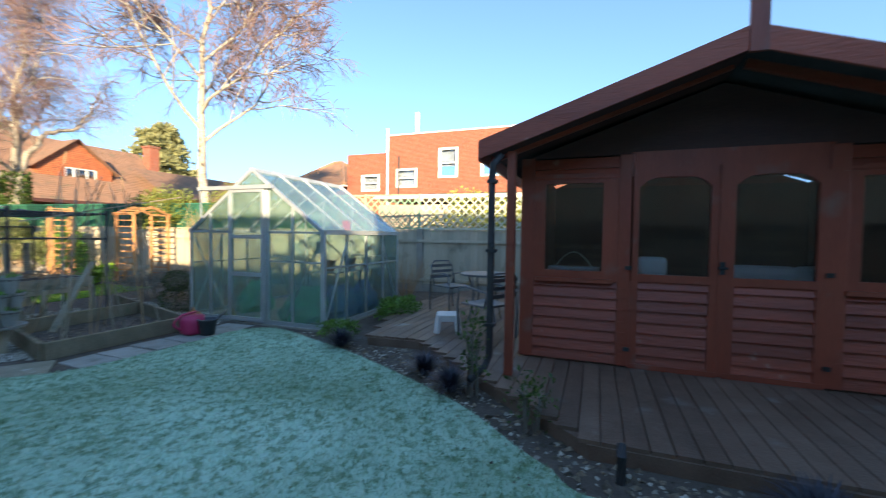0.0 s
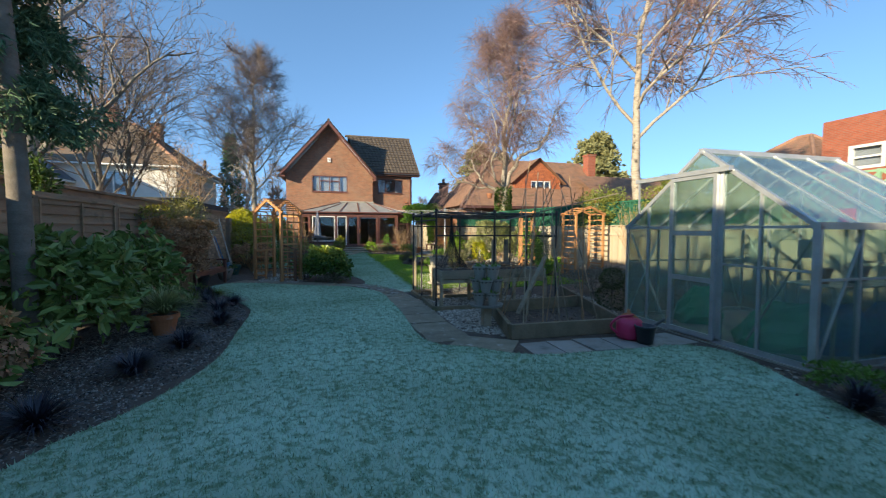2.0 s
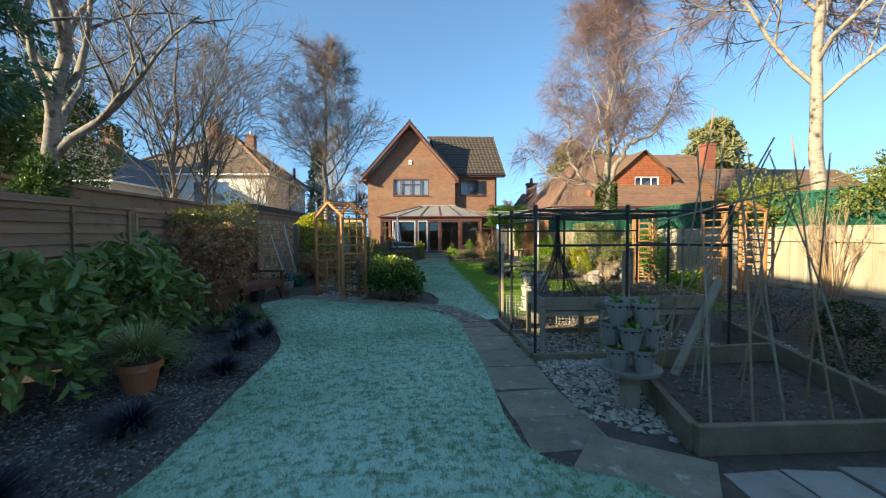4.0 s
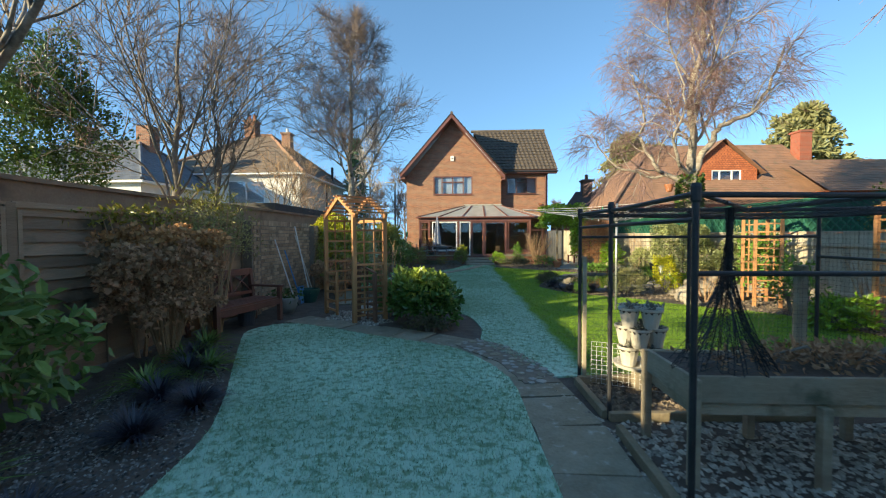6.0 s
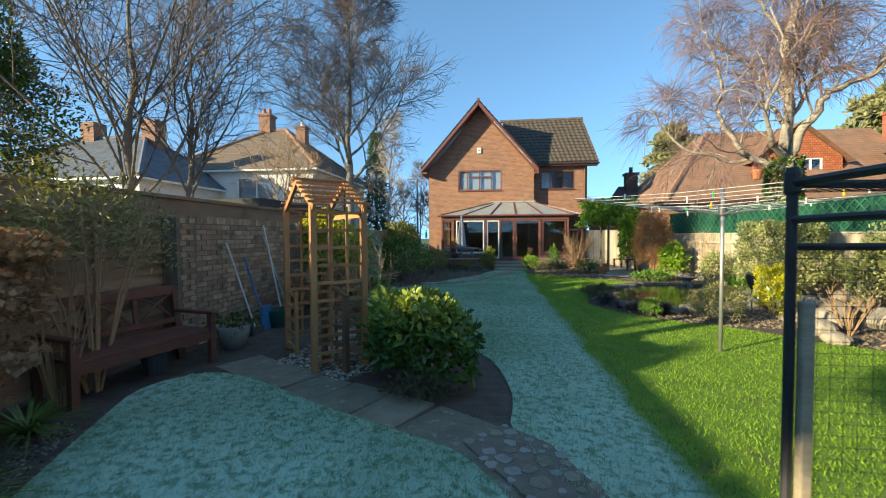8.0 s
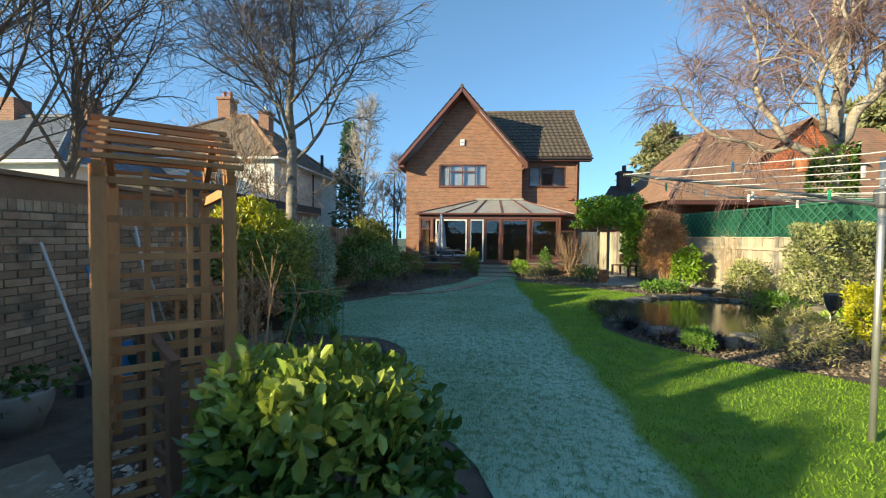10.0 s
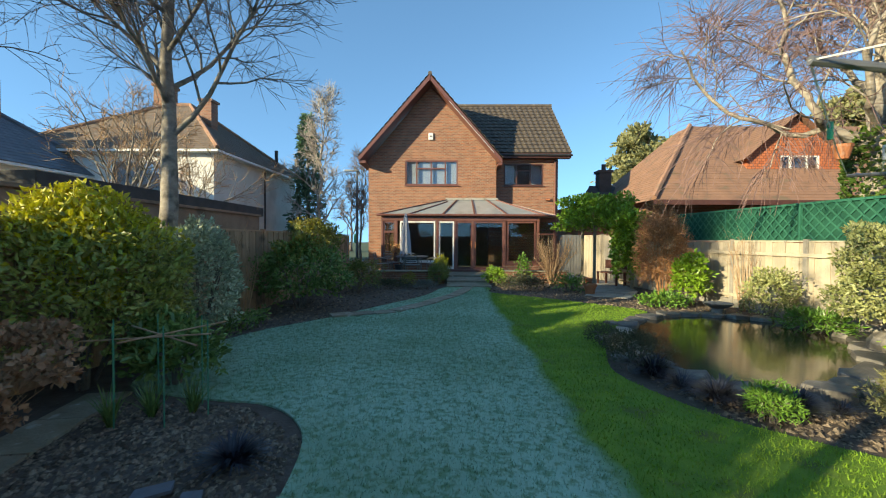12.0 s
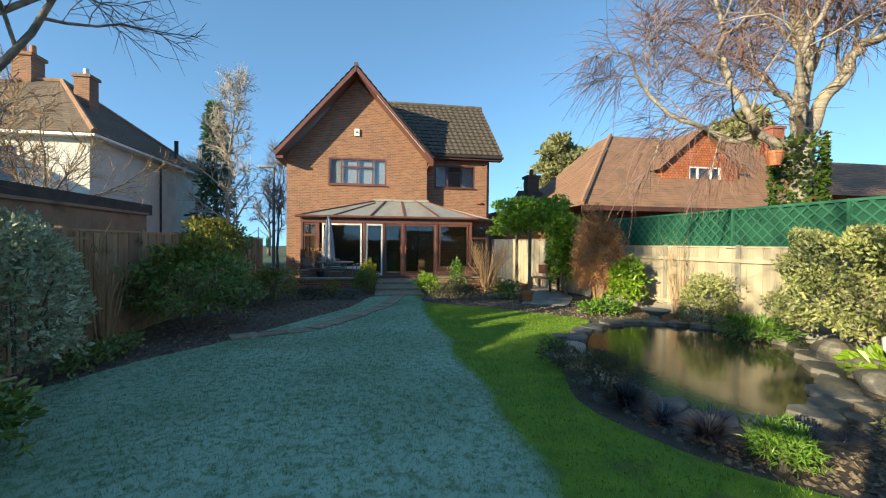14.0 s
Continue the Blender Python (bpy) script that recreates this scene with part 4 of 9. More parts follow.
W1, W2 = (1.43, 4.05, 4.27, 5.50), (6.40, 8.42, 4.33, 5.45)
gw = wall_with_holes(GX0, GX1, 0, EZ, [W1, (0.9, 5.6, 0.25, 2.3)], 34.1, 34.4)
b = len(gw.v)
gw.v += [(GX0, 34.1, EZ), (GX1, 34.1, EZ), (GA, 34.1, GZ - 0.3), (GX0, 34.4, EZ), (GX1, 34.4, EZ), (GA, 34.4, GZ - 0.3)]
gw.f += [(b, b + 1, b + 2), (b + 3, b + 5, b + 4), (b, b + 2, b + 5, b + 3), (b + 1, b + 4, b + 5, b + 2)]
hp("gable_wall", gw, HOUSEBRICK, "red-brown facing brick")
hp("rear_wall", wall_with_holes(GX1, 9.15, 0, 5.75, [W2], 34.7, 35.0), HOUSEBRICK)
hp("side_wall", Mesh().box(8.85, 9.15, 35.0, 43, 0, 5.75), HOUSEBRICKY)
hp("side_wall", Mesh().box(GX0, GX0 + 0.3, 34.4, 43, 0, 5.5), HOUSEBRICKY)
hp("side_wall", Mesh().box(GX1 - 0.3, GX1, 34.4, 34.7, 0, 5.6), HOUSEBRICKY)
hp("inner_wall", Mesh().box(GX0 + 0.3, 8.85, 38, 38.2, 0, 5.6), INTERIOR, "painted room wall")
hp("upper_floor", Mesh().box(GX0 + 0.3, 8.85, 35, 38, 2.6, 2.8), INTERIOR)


def tiled_slope(p00, p10, p11, p01, pitch=0.3, course=0.32, roll=0.035):
    """Rolled tiles in courses over a four-cornered slope: p00 to p10 is the eave, p01 to p11 the ridge."""
    p00, p10, p11, p01 = (Vector(p) for p in (p00, p10, p11, p01))
    nor = (p10 - p00).cross(p01 - p00).normalized()
    nor = nor if nor.z > 0 else -nor
    L, S = max((p10 - p00).length, (p11 - p01).length), ((p01 - p00).length + (p11 - p10).length) / 2
    nc, nr, k = max(1, int(L / pitch)), max(1, int(S / course)), 4
    m = Mesh()
    for r in range(nr):
        b = len(m.v)
        for e, lift in ((r / nr, 0.045 if roll > 0.02 else 0.014), ((r + 1) / nr, 0.0)):
            a, c = p00.lerp(p01, e), p10.lerp(p11, e)
            for i in range(nc * k + 1):
                w = roll * (0.5 + 0.5 * math.cos(2 * math.pi * i / k))
                m.v.append(tuple(a.lerp(c, i / (nc * k)) + nor * (lift + w)))
        n = nc * k + 1
        m.f += [(b + i, b + i + 1, b + n + i + 1, b + n + i) for i in range(n - 1)]
        # butt edge of the course
        b2 = b - n if r > 1 else b - 2 * n if r else len(m.v)
        if not r:
            a, c = p00, p10
            m.v += [tuple(a.lerp(c, i / (nc * k))) for i in range(n)]
        m.f += [(b2 + i, b2 + i + 1, b + i + 1, b + i) for i in range(n - 1)]
    return m


OY = 33.33
for s, (ex, ez) in (("l", (-0.72, 5.55)), ("r", (6.15, 5.45))):
    hp("roof_slope", tiled_slope((ex, OY, ez), (ex, 43, ez), (GA, 43, GZ), (GA, OY, GZ)), ROOFTILE, "dark rolled concrete tiles")
    m = Mesh().slab([(ex, OY + 0.02, ez - 0.02), (ex, 43, ez - 0.02), (GA, 43, GZ - 0.02), (GA, OY + 0.02, GZ - 0.02)], 0.09)
    hp("roof_deck", m, DARKFRAME)
    hp("bargeboard", Mesh().slab([(ex, OY - 0.02, ez - 0.02), (GA, OY - 0.02, GZ - 0.02), (GA, OY - 0.02, GZ - 0.27), (ex, OY - 0.02, ez - 0.24)], 0.03), MAHOG, "brown painted bargeboard")
    hp("soffit", Mesh().slab([(ex, OY, ez - 0.2), (ex, 34.1, ez - 0.2), (GA, 34.1, GZ - 0.24), (GA, OY, GZ - 0.24)], 0.02), MAHOG)
    x0, x1 = (ex, GX0) if s == "l" else (GX1, ex)
    hp("eave_box", Mesh().box(x0, x1, OY + 0.01, 43, ez - 0.32, ez - 0.2), MAHOG)
hp("ridge_tiles", Mesh().tube([(GA, OY, GZ + 0.05), (GA, 43, GZ + 0.05)], 0.1, 8), ROOFTILE)
hp("verge_trim", Mesh().beam((3.6, OY - 0.045, 8.15), (5.75, OY - 0.045, 5.72), 0.012, 0.035, (0, -1, 0)), WHITEPAINT, "pale verge strip")
hp("roof_slope", tiled_slope((5.2, 34.3, 5.92), (9.72, 34.3, 5.92), (9.45, 37.7, 9.3), (4.2, 37.7, 9.3), 0.3, 0.34), ROOFTILE, "dark rolled concrete tiles with paler patches")
hp("roof_deck", Mesh().slab([(5.9, 34.32, 5.9), (9.7, 34.32, 5.9), (9.43, 37.7, 9.27), (4.2, 37.7, 9.27)], 0.1), DARKFRAME)
hp("roof_back", Mesh().slab([(4.2, 37.7, 9.28), (9.45, 37.7, 9.28), (9.7, 41.2, 5.9), (4.2, 41.2, 5.9)], 0.1), ROOFTILE)
hp("gable_side", Mesh().slab([(9.1, 34.6, 5.8), (9.1, 41, 5.8), (9.1, 37.7, 9.1)], 0.2), HOUSEBRICKY)
hp("ridge_tiles", Mesh().tube([(4.0, 37.7, 9.34), (9.5, 37.7, 9.34)], 0.1, 8), ROOFTILE)
hp("fascia", Mesh().box(5.95, 9.7, 34.28, 34.32, 5.68, 5.9).box(5.95, 9.7, 34.32, 34.7, 5.68, 5.72), DARKFRAME, "dark fascia board")
hp("gutter", Mesh().tube([(5.95, 34.22, 5.82), (9.75, 34.22, 5.80)], 0.055, 8), BLACKTUBE, "black gutter")
hp("downpipe", Mesh().tube([(9.0, 34.62, 5.75), (9.0, 34.62, 0)], 0.04, 8), MAHOG, "brown downpipe")


def casement(parent, x0, x1, z0, z1, y, bars, sill=True, transom=None, depth=0.09, frame=0.07, material=MAHOG, curtain=True, off=(0, 0, 0), pane=None, axis="x"):
    """A framed window in an opening along x, with mullions at the given places and its panes."""
    w = part("window", Mesh().box(x0, x1, y + 0.02, y + 0.02 + depth, z0, z0 + frame).box(x0, x1, y + 0.02, y + 0.02 + depth, z1 - frame, z1)
             .box(x0, x0 + frame, y + 0.02, y + 0.02 + depth, z0 + frame, z1 - frame).box(x1 - frame, x1, y + 0.02, y + 0.02 + depth, z0 + frame, z1 - frame), material, parent)
    edges = [x0 + frame] + [v for c in bars for v in (c - frame / 2, c + frame / 2)] + [x1 - frame]
    for c in bars:
        part("mullion", Mesh().box(c - frame / 2, c + frame / 2, y + 0.015, y + 0.02 + depth, z0 + frame, z1 - frame), material, w)
    for i in range(0, len(edges), 2):
        a, b = edges[i], edges[i + 1]
        if transom and i // 2 in transom[1]:
            part("transom", Mesh().box(a, b, y + 0.018, y + 0.02 + depth, transom[0] - frame / 2, transom[0] + frame / 2), material, w)
        o = part("pane", Mesh().box(a, b, y + 0.06, y + 0.066, z0 + frame, z1 - frame), pane or GLASS, w)
    if sill:
        part("sill", Mesh().box(x0 - 0.05, x1 + 0.05, y - 0.07, y + 0.03, z0 - 0.05, z0), material, w, bevel=0.01)
    return w


def hcase(x0, x1, z0, z1, y, bars, **k):
    w = casement(house, x0 - 2.7, x1 - 2.7, z0, z1, y - 34.1, [c - 2.7 for c in bars], **k)
    return w


hcase(*W1, 34.1, [2.0, 2.72, 3.42], transom=(5.1, (1, 2)), pane=DARKGLASS)
hcase(*W2, 34.7, [7.05, 7.75], transom=(5.1, (1,)), pane=DARKGLASS, material=DARKFRAME)
hp("blind", Mesh().box(1.5, 4.0, 34.28, 34.3, 4.3, 5.5), CURTAIN, "pale curtain behind the glass")
hp("net_curtain", Mesh().box(6.45, 7.0, 35.1, 35.12, 4.3, 5.45), CURTAIN)
hp("net_curtain", Mesh().box(7.8, 8.4, 35.1, 35.12, 4.3, 5.45), CURTAIN)
al = thing("alarm_box", 2.7, 34.1, 6.67, "small white alarm box on the brick gable", "alarm box")
part("case", Mesh().box(-0.12, 0.12, -0.08, 0.0, -0.17, 0.17), WHITEPLASTIC, al, bevel=0.02)
part("label", Mesh().box(-0.06, 0.06, -0.084, -0.08, -0.04, 0.04), GREYMETAL, al)
sl = thing("wall_light", 8.65, 34.7, 3.62, "small bronze wall lamp on the brickwork", "lamp")
part("body", Mesh().box(-0.12, 0.12, -0.1, 0, -0.06, 0.06), BENCHWOOD, sl, bevel=0.015)
part("bulkhead", Mesh().tube([(-0.09, -0.1, 0), (0.09, -0.1, 0)], 0.04, 8), TERRA, sl)

# ---- conservatory ----
CX0, CX1, CY, CE = 0.75, 7.45, 31.0, 2.55
con = thing("conservatory", 4.1, 31.0, 0, "mahogany-framed conservatory with a hipped translucent roof", "conservatory")


def cp(name, m, material, label="", parent=None, bevel=0.0):
    m.v = [(x - 4.1, y - 31.0, z) for x, y, z in m.v]
    return part(name, m, material, parent or con, label, bevel)


cp("base_wall", Mesh().box(CX0, 3.1, CY, CY + 0.25, 0, 0.5), HOUSEBRICK, "low brick base")
cp("base_wall", Mesh().box(5.95, CX1, CY, CY + 0.25, 0, 0.5), HOUSEBRICK, "low brick base")
cp("base_wall", Mesh().box(CX0, CX0 + 0.25, CY + 0.25, 34.1, 0, 0.5), HOUSEBRICK, "low brick base")
cp("base_wall", Mesh().box(CX1, 8.35, CY + 0.9, CY + 1.15, 0, 0.6), HOUSEBRICK, "low brick base")
cp("floor_slab", Mesh().box(CX0 + 0.25, 8.3, CY + 0.25, 34.1, 0.0, 0.25), FLAG)
for x in (CX0, 1.35, 3.1, 3.85, 4.62, 5.95, CX1 - 0.1):
    cp("post", Mesh().box(x, x + 0.1, CY + 0.02, CY + 0.14, 0.27, CE), MAHOG, bevel=0.008)
for a, b in ((CX0, 3.1), (5.95, CX1)):
    cp("rail", Mesh().box(a, b, CY + 0.03, CY + 0.13, 0.5, 0.58), MAHOG)
cp("top_rail", Mesh().box(CX0, CX1, CY + 0.01, CY + 0.15, 2.36, CE), MAHOG)
cp("transom", Mesh().box(CX0, 1.45, CY + 0.03, CY + 0.13, 1.85, 1.93), MAHOG)
cp("door_sill", Mesh().box(3.1, 5.95, CY - 0.05, CY + 0.15, 0.22, 0.32), MAHOG)
for a, b, fm, zl in ((3.95, 4.62, MAHOG, 0.32), (4.72, 5.95, MAHOG, 0.32), (3.2, 3.85, WHITEPAINT, 0.32), (1.55, 3.05, WHITEPAINT, 0.58), (6.1, 7.3, MAHOG, 0.58), (0.85, 1.35, MAHOG, 0.58)):
    d = cp("door" if zl < 0.5 else "window", Mesh().box(a, a + 0.06, CY + 0.05, CY + 0.11, zl, 2.36).box(b - 0.06, b, CY + 0.05, CY + 0.11, zl, 2.36)
           .box(a + 0.06, b - 0.06, CY + 0.05, CY + 0.11, zl, zl + 0.1).box(a + 0.06, b - 0.06, CY + 0.05, CY + 0.11, 2.28, 2.36), fm)
    cp("pane", Mesh().box(a + 0.06, b - 0.06, CY + 0.075, CY + 0.083, zl + 0.1, 2.28), GLASS, "", d)
    if fm == MAHOG and zl < 0.5:
        hx = b - 0.03 if a < 4.5 else a + 0.03
        cp("handle", Mesh().box(hx - 0.02, hx + 0.02, CY + 0.03, CY + 0.05, 1.2, 1.5).tube([(hx, CY + 0.0, 1.38), (hx + (0.1 if a > 4.5 else -0.1), CY + 0.0, 1.38)], 0.012, 6), TERRA, "brass lever handle", d)
# side bay that steps back
for x in (CX1 + 0.02, 8.25):
    cp("post", Mesh().box(x, x + 0.1, CY + 0.9, CY + 1.02, 0.6, CE), MAHOG)
cp("side_window", Mesh().box(CX1, 8.35, CY + 0.92, CY + 1.0, 2.36, CE), MAHOG)
cp("side_transom", Mesh().box(CX1, 8.35, CY + 0.92, CY + 1.0, 1.8, 1.88), MAHOG)
cp("side_pane", Mesh().box(CX1 + 0.1, 8.25, CY + 0.95, CY + 0.96, 0.6, 2.36), GLASS)
cp("side_frame", Mesh().box(CX0, CX0 + 0.1, CY + 0.14, 34.1, 2.36, CE).box(CX0, CX0 + 0.1, 32.5, 32.6, 0.5, 2.36), MAHOG)
cp("side_pane", Mesh().box(CX0 + 0.04, CX0 + 0.05, CY + 0.14, 34.1, 0.5, 2.36), GLASS)
ez, rz_ = 2.6, 3.45
E0, E1, E2, R0, R1, Y0 = 0.62, 7.6, 8.5, 3.55, 5.85, CY - 0.12
YR = 33.2
pieces = (("roof_front", [(E0, Y0, ez), (E1, Y0, ez), (R1, YR, rz_), (R0, YR, rz_)]), ("roof_hip", [(E0, Y0, ez), (R0, YR, rz_), (R0, 34.1, rz_), (E0, 34.1, ez)]),
          ("roof_hip", [(E1, Y0, ez), (E2, CY + 0.85, ez), (E2, 34.7, ez), (R1, 34.1, rz_), (R1, YR, rz_)]), ("roof_top", [(R0, YR, rz_), (R1, YR, rz_), (R1, 34.1, rz_), (R0, 34.1, rz_)]))
for nme, pts in pieces:
    cp(nme, Mesh().slab(pts, 0.03), ROOFGLASS, "grey translucent roof sheet")
for p, q in (((E0, Y0, ez), (R0, YR, rz_)), ((E1, Y0, ez), (R1, YR, rz_)), ((1.9, Y0, ez), (3.55, YR - 0.3, rz_ - 0.12)), ((3.35, Y0, ez), (4.0, YR, rz_)), ((4.7, Y0, ez), (4.7, YR, rz_)),
             ((6.1, Y0, ez), (5.4, YR, rz_)), ((E2, CY + 0.85, ez), (R1, YR + 0.3, rz_)), ((E0, 32.5, ez), (R0, 33.6, rz_))):
    cp("glazing_bar", Mesh().beam((p[0], p[1], p[2] + 0.02), (q[0], q[1], q[2] + 0.02), 0.06, 0.05), MAHOG)
cp("ridge_trim", Mesh().box(R0 - 0.1, R1 + 0.1, YR - 0.06, YR + 0.06, rz_, rz_ + 0.09), PALEFLAG, "pale ridge capping")
cp("gutter", Mesh().tube([(E0 - 0.03, Y0 - 0.05, ez), (E1 + 0.03, Y0 - 0.05, ez), (E2 + 0.05, CY + 0.8, ez)], 0.05, 8), MAHOG, "brown gutter")
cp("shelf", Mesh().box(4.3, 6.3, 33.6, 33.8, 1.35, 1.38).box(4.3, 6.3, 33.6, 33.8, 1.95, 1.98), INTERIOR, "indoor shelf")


# ---- summerhouse ----
SY0, SY1, SA = 1.43, -2.2, -0.38          # front wall: ends, middle
sh = thing("summerhouse", 7.0, SA, 0.13, "red-stained timber summerhouse with arched windows", "summerhouse")


def sp(name, m, material, label="", parent=None, bevel=0.0):
    m.v = [(x - 7.0, y - SA, z - 0.13) for x, y, z in m.v]
    return part(name, m, material, parent or sh, label, bevel)


def arch_frame(y0, y1, z0, z1, x, rise, w=0.075, n=10):
    """A glazed opening's frame whose head is a flat arch, in a wall along y."""
    m = Mesh()
    m.box(x - 0.02, x + 0.03, y0 - w, y0, z0 - w, z1 + 0.02).box(x - 0.02, x + 0.03, y1, y1 + w, z0 - w, z1 + 0.02).box(x - 0.02, x + 0.03, y0, y1, z0 - w, z0)
    for i in range(n):
        a, b = i / n, (i + 1) / n
        za, zb = z1 - rise * (2 * a - 1) ** 4, z1 - rise * (2 * b - 1) ** 4
        k = len(m.v)
        ya, yb = y0 + (y1 - y0) * a, y0 + (y1 - y0) * b
        m.v += [(xx, yy, zz) for xx in (x - 0.02, x + 0.03) for yy, zz in ((ya, za), (yb, zb), (yb, z1 + 0.1), (ya, z1 + 0.1))]
        m.f += [(k, k + 1, k + 2, k + 3), (k + 7, k + 6, k + 5, k + 4), (k, k + 4, k + 5, k + 1), (k + 3, k + 2, k + 6, k + 7)]
    return m


def lapped(y0, y1, z0, z1, x, pitch=0.112, parent=None):
    """Overlapping boards, each its own part."""
    z = z0
    while z < z1 - 0.02:
        h = min(pitch, z1 - z)
        m = Mesh()
        m.v = [(x - 0.036, y0, z), (x - 0.036, y1, z), (x - 0.004, y1, z + h), (x - 0.004, y0, z + h), (x + 0.02, y0, z), (x + 0.02, y1, z), (x + 0.02, y1, z + h), (x + 0.02, y0, z + h)]
        m.f = [(0, 1, 2, 3), (7, 6, 5, 4), (0, 4, 5, 1), (3, 2, 6, 7), (0, 3, 7, 4), (1, 5, 6, 2)]
        sp("board", m, CEDAR, "", parent)
        z += pitch


lapped(0.43, SY0, 0.15, 1.0, 7.0)
lapped(SY1, -1.27, 0.15, 1.0, 7.0)
lapped(0.43, SY0, 2.06, 2.3, 7.0)
lapped(SY1, -1.27, 2.06, 2.3, 7.0)
for y in (SY0, 0.44, -1.26, SY1):
    sp("corner_post", Mesh().box(6.965, 7.03, y - 0.072, y + 0.072, 0.14, 2.3), CEDARV, bevel=0.008)
sp("header", Mesh().box(6.985, 7.02, -1.22, 0.40, 2.05, 2.32), CEDARV)
sp("back_gable", Mesh().slab([(9.88, SY0, 2.28), (9.88, SY1, 2.28), (9.88, SA, 3.0)], 0.03), CEDAR)
# gable, side and back walls wear the darkened copy, which holds their shade
sp("gable_panel", Mesh().slab([(7.0, SY0, 2.3), (7.0, SY1, 2.3), (7.0, SA, 2.93)], 0.03), SHADECEDAR)
sp("side_wall", Mesh().box(7.03, 9.9, SY0 - 0.03, SY0, 0.14, 2.3), SHADECEDAR)
sp("side_wall", Mesh().box(7.03, 9.9, SY1, SY1 + 0.03, 0.14, 2.3), SHADECEDAR)
sp("back_wall", Mesh().box(9.87, 9.9, SY1, SY0, 0.14, 2.3), SHADECEDAR)
sp("floor", Mesh().box(7.0, 9.9, SY1, SY0, 0.13, 0.16), DECK)
for y0, y1 in ((0.66, 1.24), (-2.03, -1.42)):
    w = sp("window", Mesh().box(6.97, 7.03, y0 - 0.15, y0, 1.0, 2.1).box(6.97, 7.03, y1, y1 + 0.12, 1.0, 2.1).box(6.97, 7.03, y0, y1, 1.0, 1.1).box(6.97, 7.03, y0, y1, 2.02, 2.12), CEDARV)
    sp("pane", Mesh().box(6.998, 7.003, y0, y1, 1.1, 2.02), DARKGLASS, "", w)
    sp("sill", Mesh().box(6.93, 7.0, y0 - 0.1, y1 + 0.1, 0.98, 1.02), CEDARV, "", w)
for y0, y1, hy in ((-0.30, 0.32, -0.34), (-1.12, -0.50, -0.46)):
    d = sp("door", arch_frame(y0, y1, 1.09, 2.06, 6.985, 0.1), CEDARV, "glazed stable door with an arched head")
    sp("pane", Mesh().box(6.99, 6.995, y0, y1, 1.09, 2.06), DARKGLASS, "", d)
    sp("stile", Mesh().box(6.96, 7.01, y0 - 0.075, y0, 0.15, 1.016), CEDARV, "", d)
    sp("stile", Mesh().box(6.96, 7.01, y1, y1 + 0.075, 0.15, 1.016), CEDARV, "", d)
    lapped(y0, y1, 0.16, 1.03, 7.0, parent=d)
    sp("bottom_rail", Mesh().box(6.955, 7.01, y0 - 0.075, y1 + 0.075, 0.13, 0.18), CEDARV, "", d)
sp("meeting_post", Mesh().box(6.955, 7.01, -0.435, -0.37, 0.14, 2.16), CEDARV)
sp("latch", Mesh().tube([(6.93, -0.36, 1.18), (6.93, -0.44, 1.18)], 0.014, 6).box(6.93, 6.955, -0.42, -0.38, 1.12, 1.24), BLACKTUBE, "black latch")
for y in (0.41, -1.21):
    sp("hinge", Mesh().box(6.945, 6.96, y - 0.03, y + 0.03, 1.13, 1.17).box(6.945, 6.96, y - 0.03, y + 0.03, 0.3, 0.34), BLACKTUBE, "black hinge")
RX = 6.18
for s in (1, -1):
    ey = SA + s * 2.15
    sp("roof_slope", Mesh().slab([(RX, ey, 2.33), (10.2, ey, 2.33), (10.2, SA, 3.05), (RX, SA, 3.05)], 0.05), FELT, "felt roof")
    sp("bargeboard", Mesh().slab([(RX - 0.02, ey, 2.34), (RX - 0.02, SA, 3.08), (RX - 0.02, SA, 2.90), (RX - 0.02, ey, 2.17)], 0.025), CEDAR, "", None)
    sp("eave_board", Mesh().box(RX, 10.2, ey - 0.015, ey + 0.015, 2.16, 2.32), CEDARV)
    sp("rafter", Mesh().beam((6.6, SA + s * 0.05, 2.95), (6.6, ey, 2.24), 0.05, 0.09), CEDAR)
# the porch soffit's shade is in its darkened board colour
sp("soffit", Mesh().slab([(RX, SA + 2.1, 2.27), (7.0, SA + 2.1, 2.27), (7.0, SA, 2.97), (RX, SA, 2.97)], 0.015), SHADECEDAR)
sp("finial", Mesh().box(RX - 0.06, RX - 0.02, SA - 0.06, SA + 0.06, 2.86, 3.3).lathe([(0.06, 3.3), (0.045, 3.36), (0.02, 3.42), (0.005, 3.46)], 8, RX - 0.04, SA), CEDARV, "turned finial")
sp("post", Mesh().box(6.25, 6.33, 1.44, 1.52, 0.13, 2.25), CEDARV, "porch post", bevel=0.008)
dp = thing("downpipe", 6.2, 1.62, 0.1, "black plastic rainwater pipe beside the porch post", "pipe")
part("pipe", Mesh().tube([(0.0, -0.06, 2.12), (0, 0.02, 2.02), (0, 0.03, 1.9), (0, 0.03, 0.22), (-0.05, 0.06, 0.12), (-0.28, 0.14, 0.06)], 0.034, 10), BLACKTUBE, dp, smooth=True)
for z in (0.5, 1.2, 1.85):
    part("clip", Mesh().box(-0.045, 0.045, -0.02, 0.07, z, z + 0.03), BLACKTUBE, dp)
ch = thing("armchair", 7.42, -0.9, 0.16, "white cushioned cane armchair inside the summerhouse", "chair")
part("seat", Mesh().box(-0.3, 0.3, -0.3, 0.3, 0.3, 0.45), CUSHION, ch, bevel=0.05)
part("backrest", Mesh().box(0.15, 0.32, -0.35, 0.35, 0.4, 1.02), CUSHION, ch, bevel=0.08)
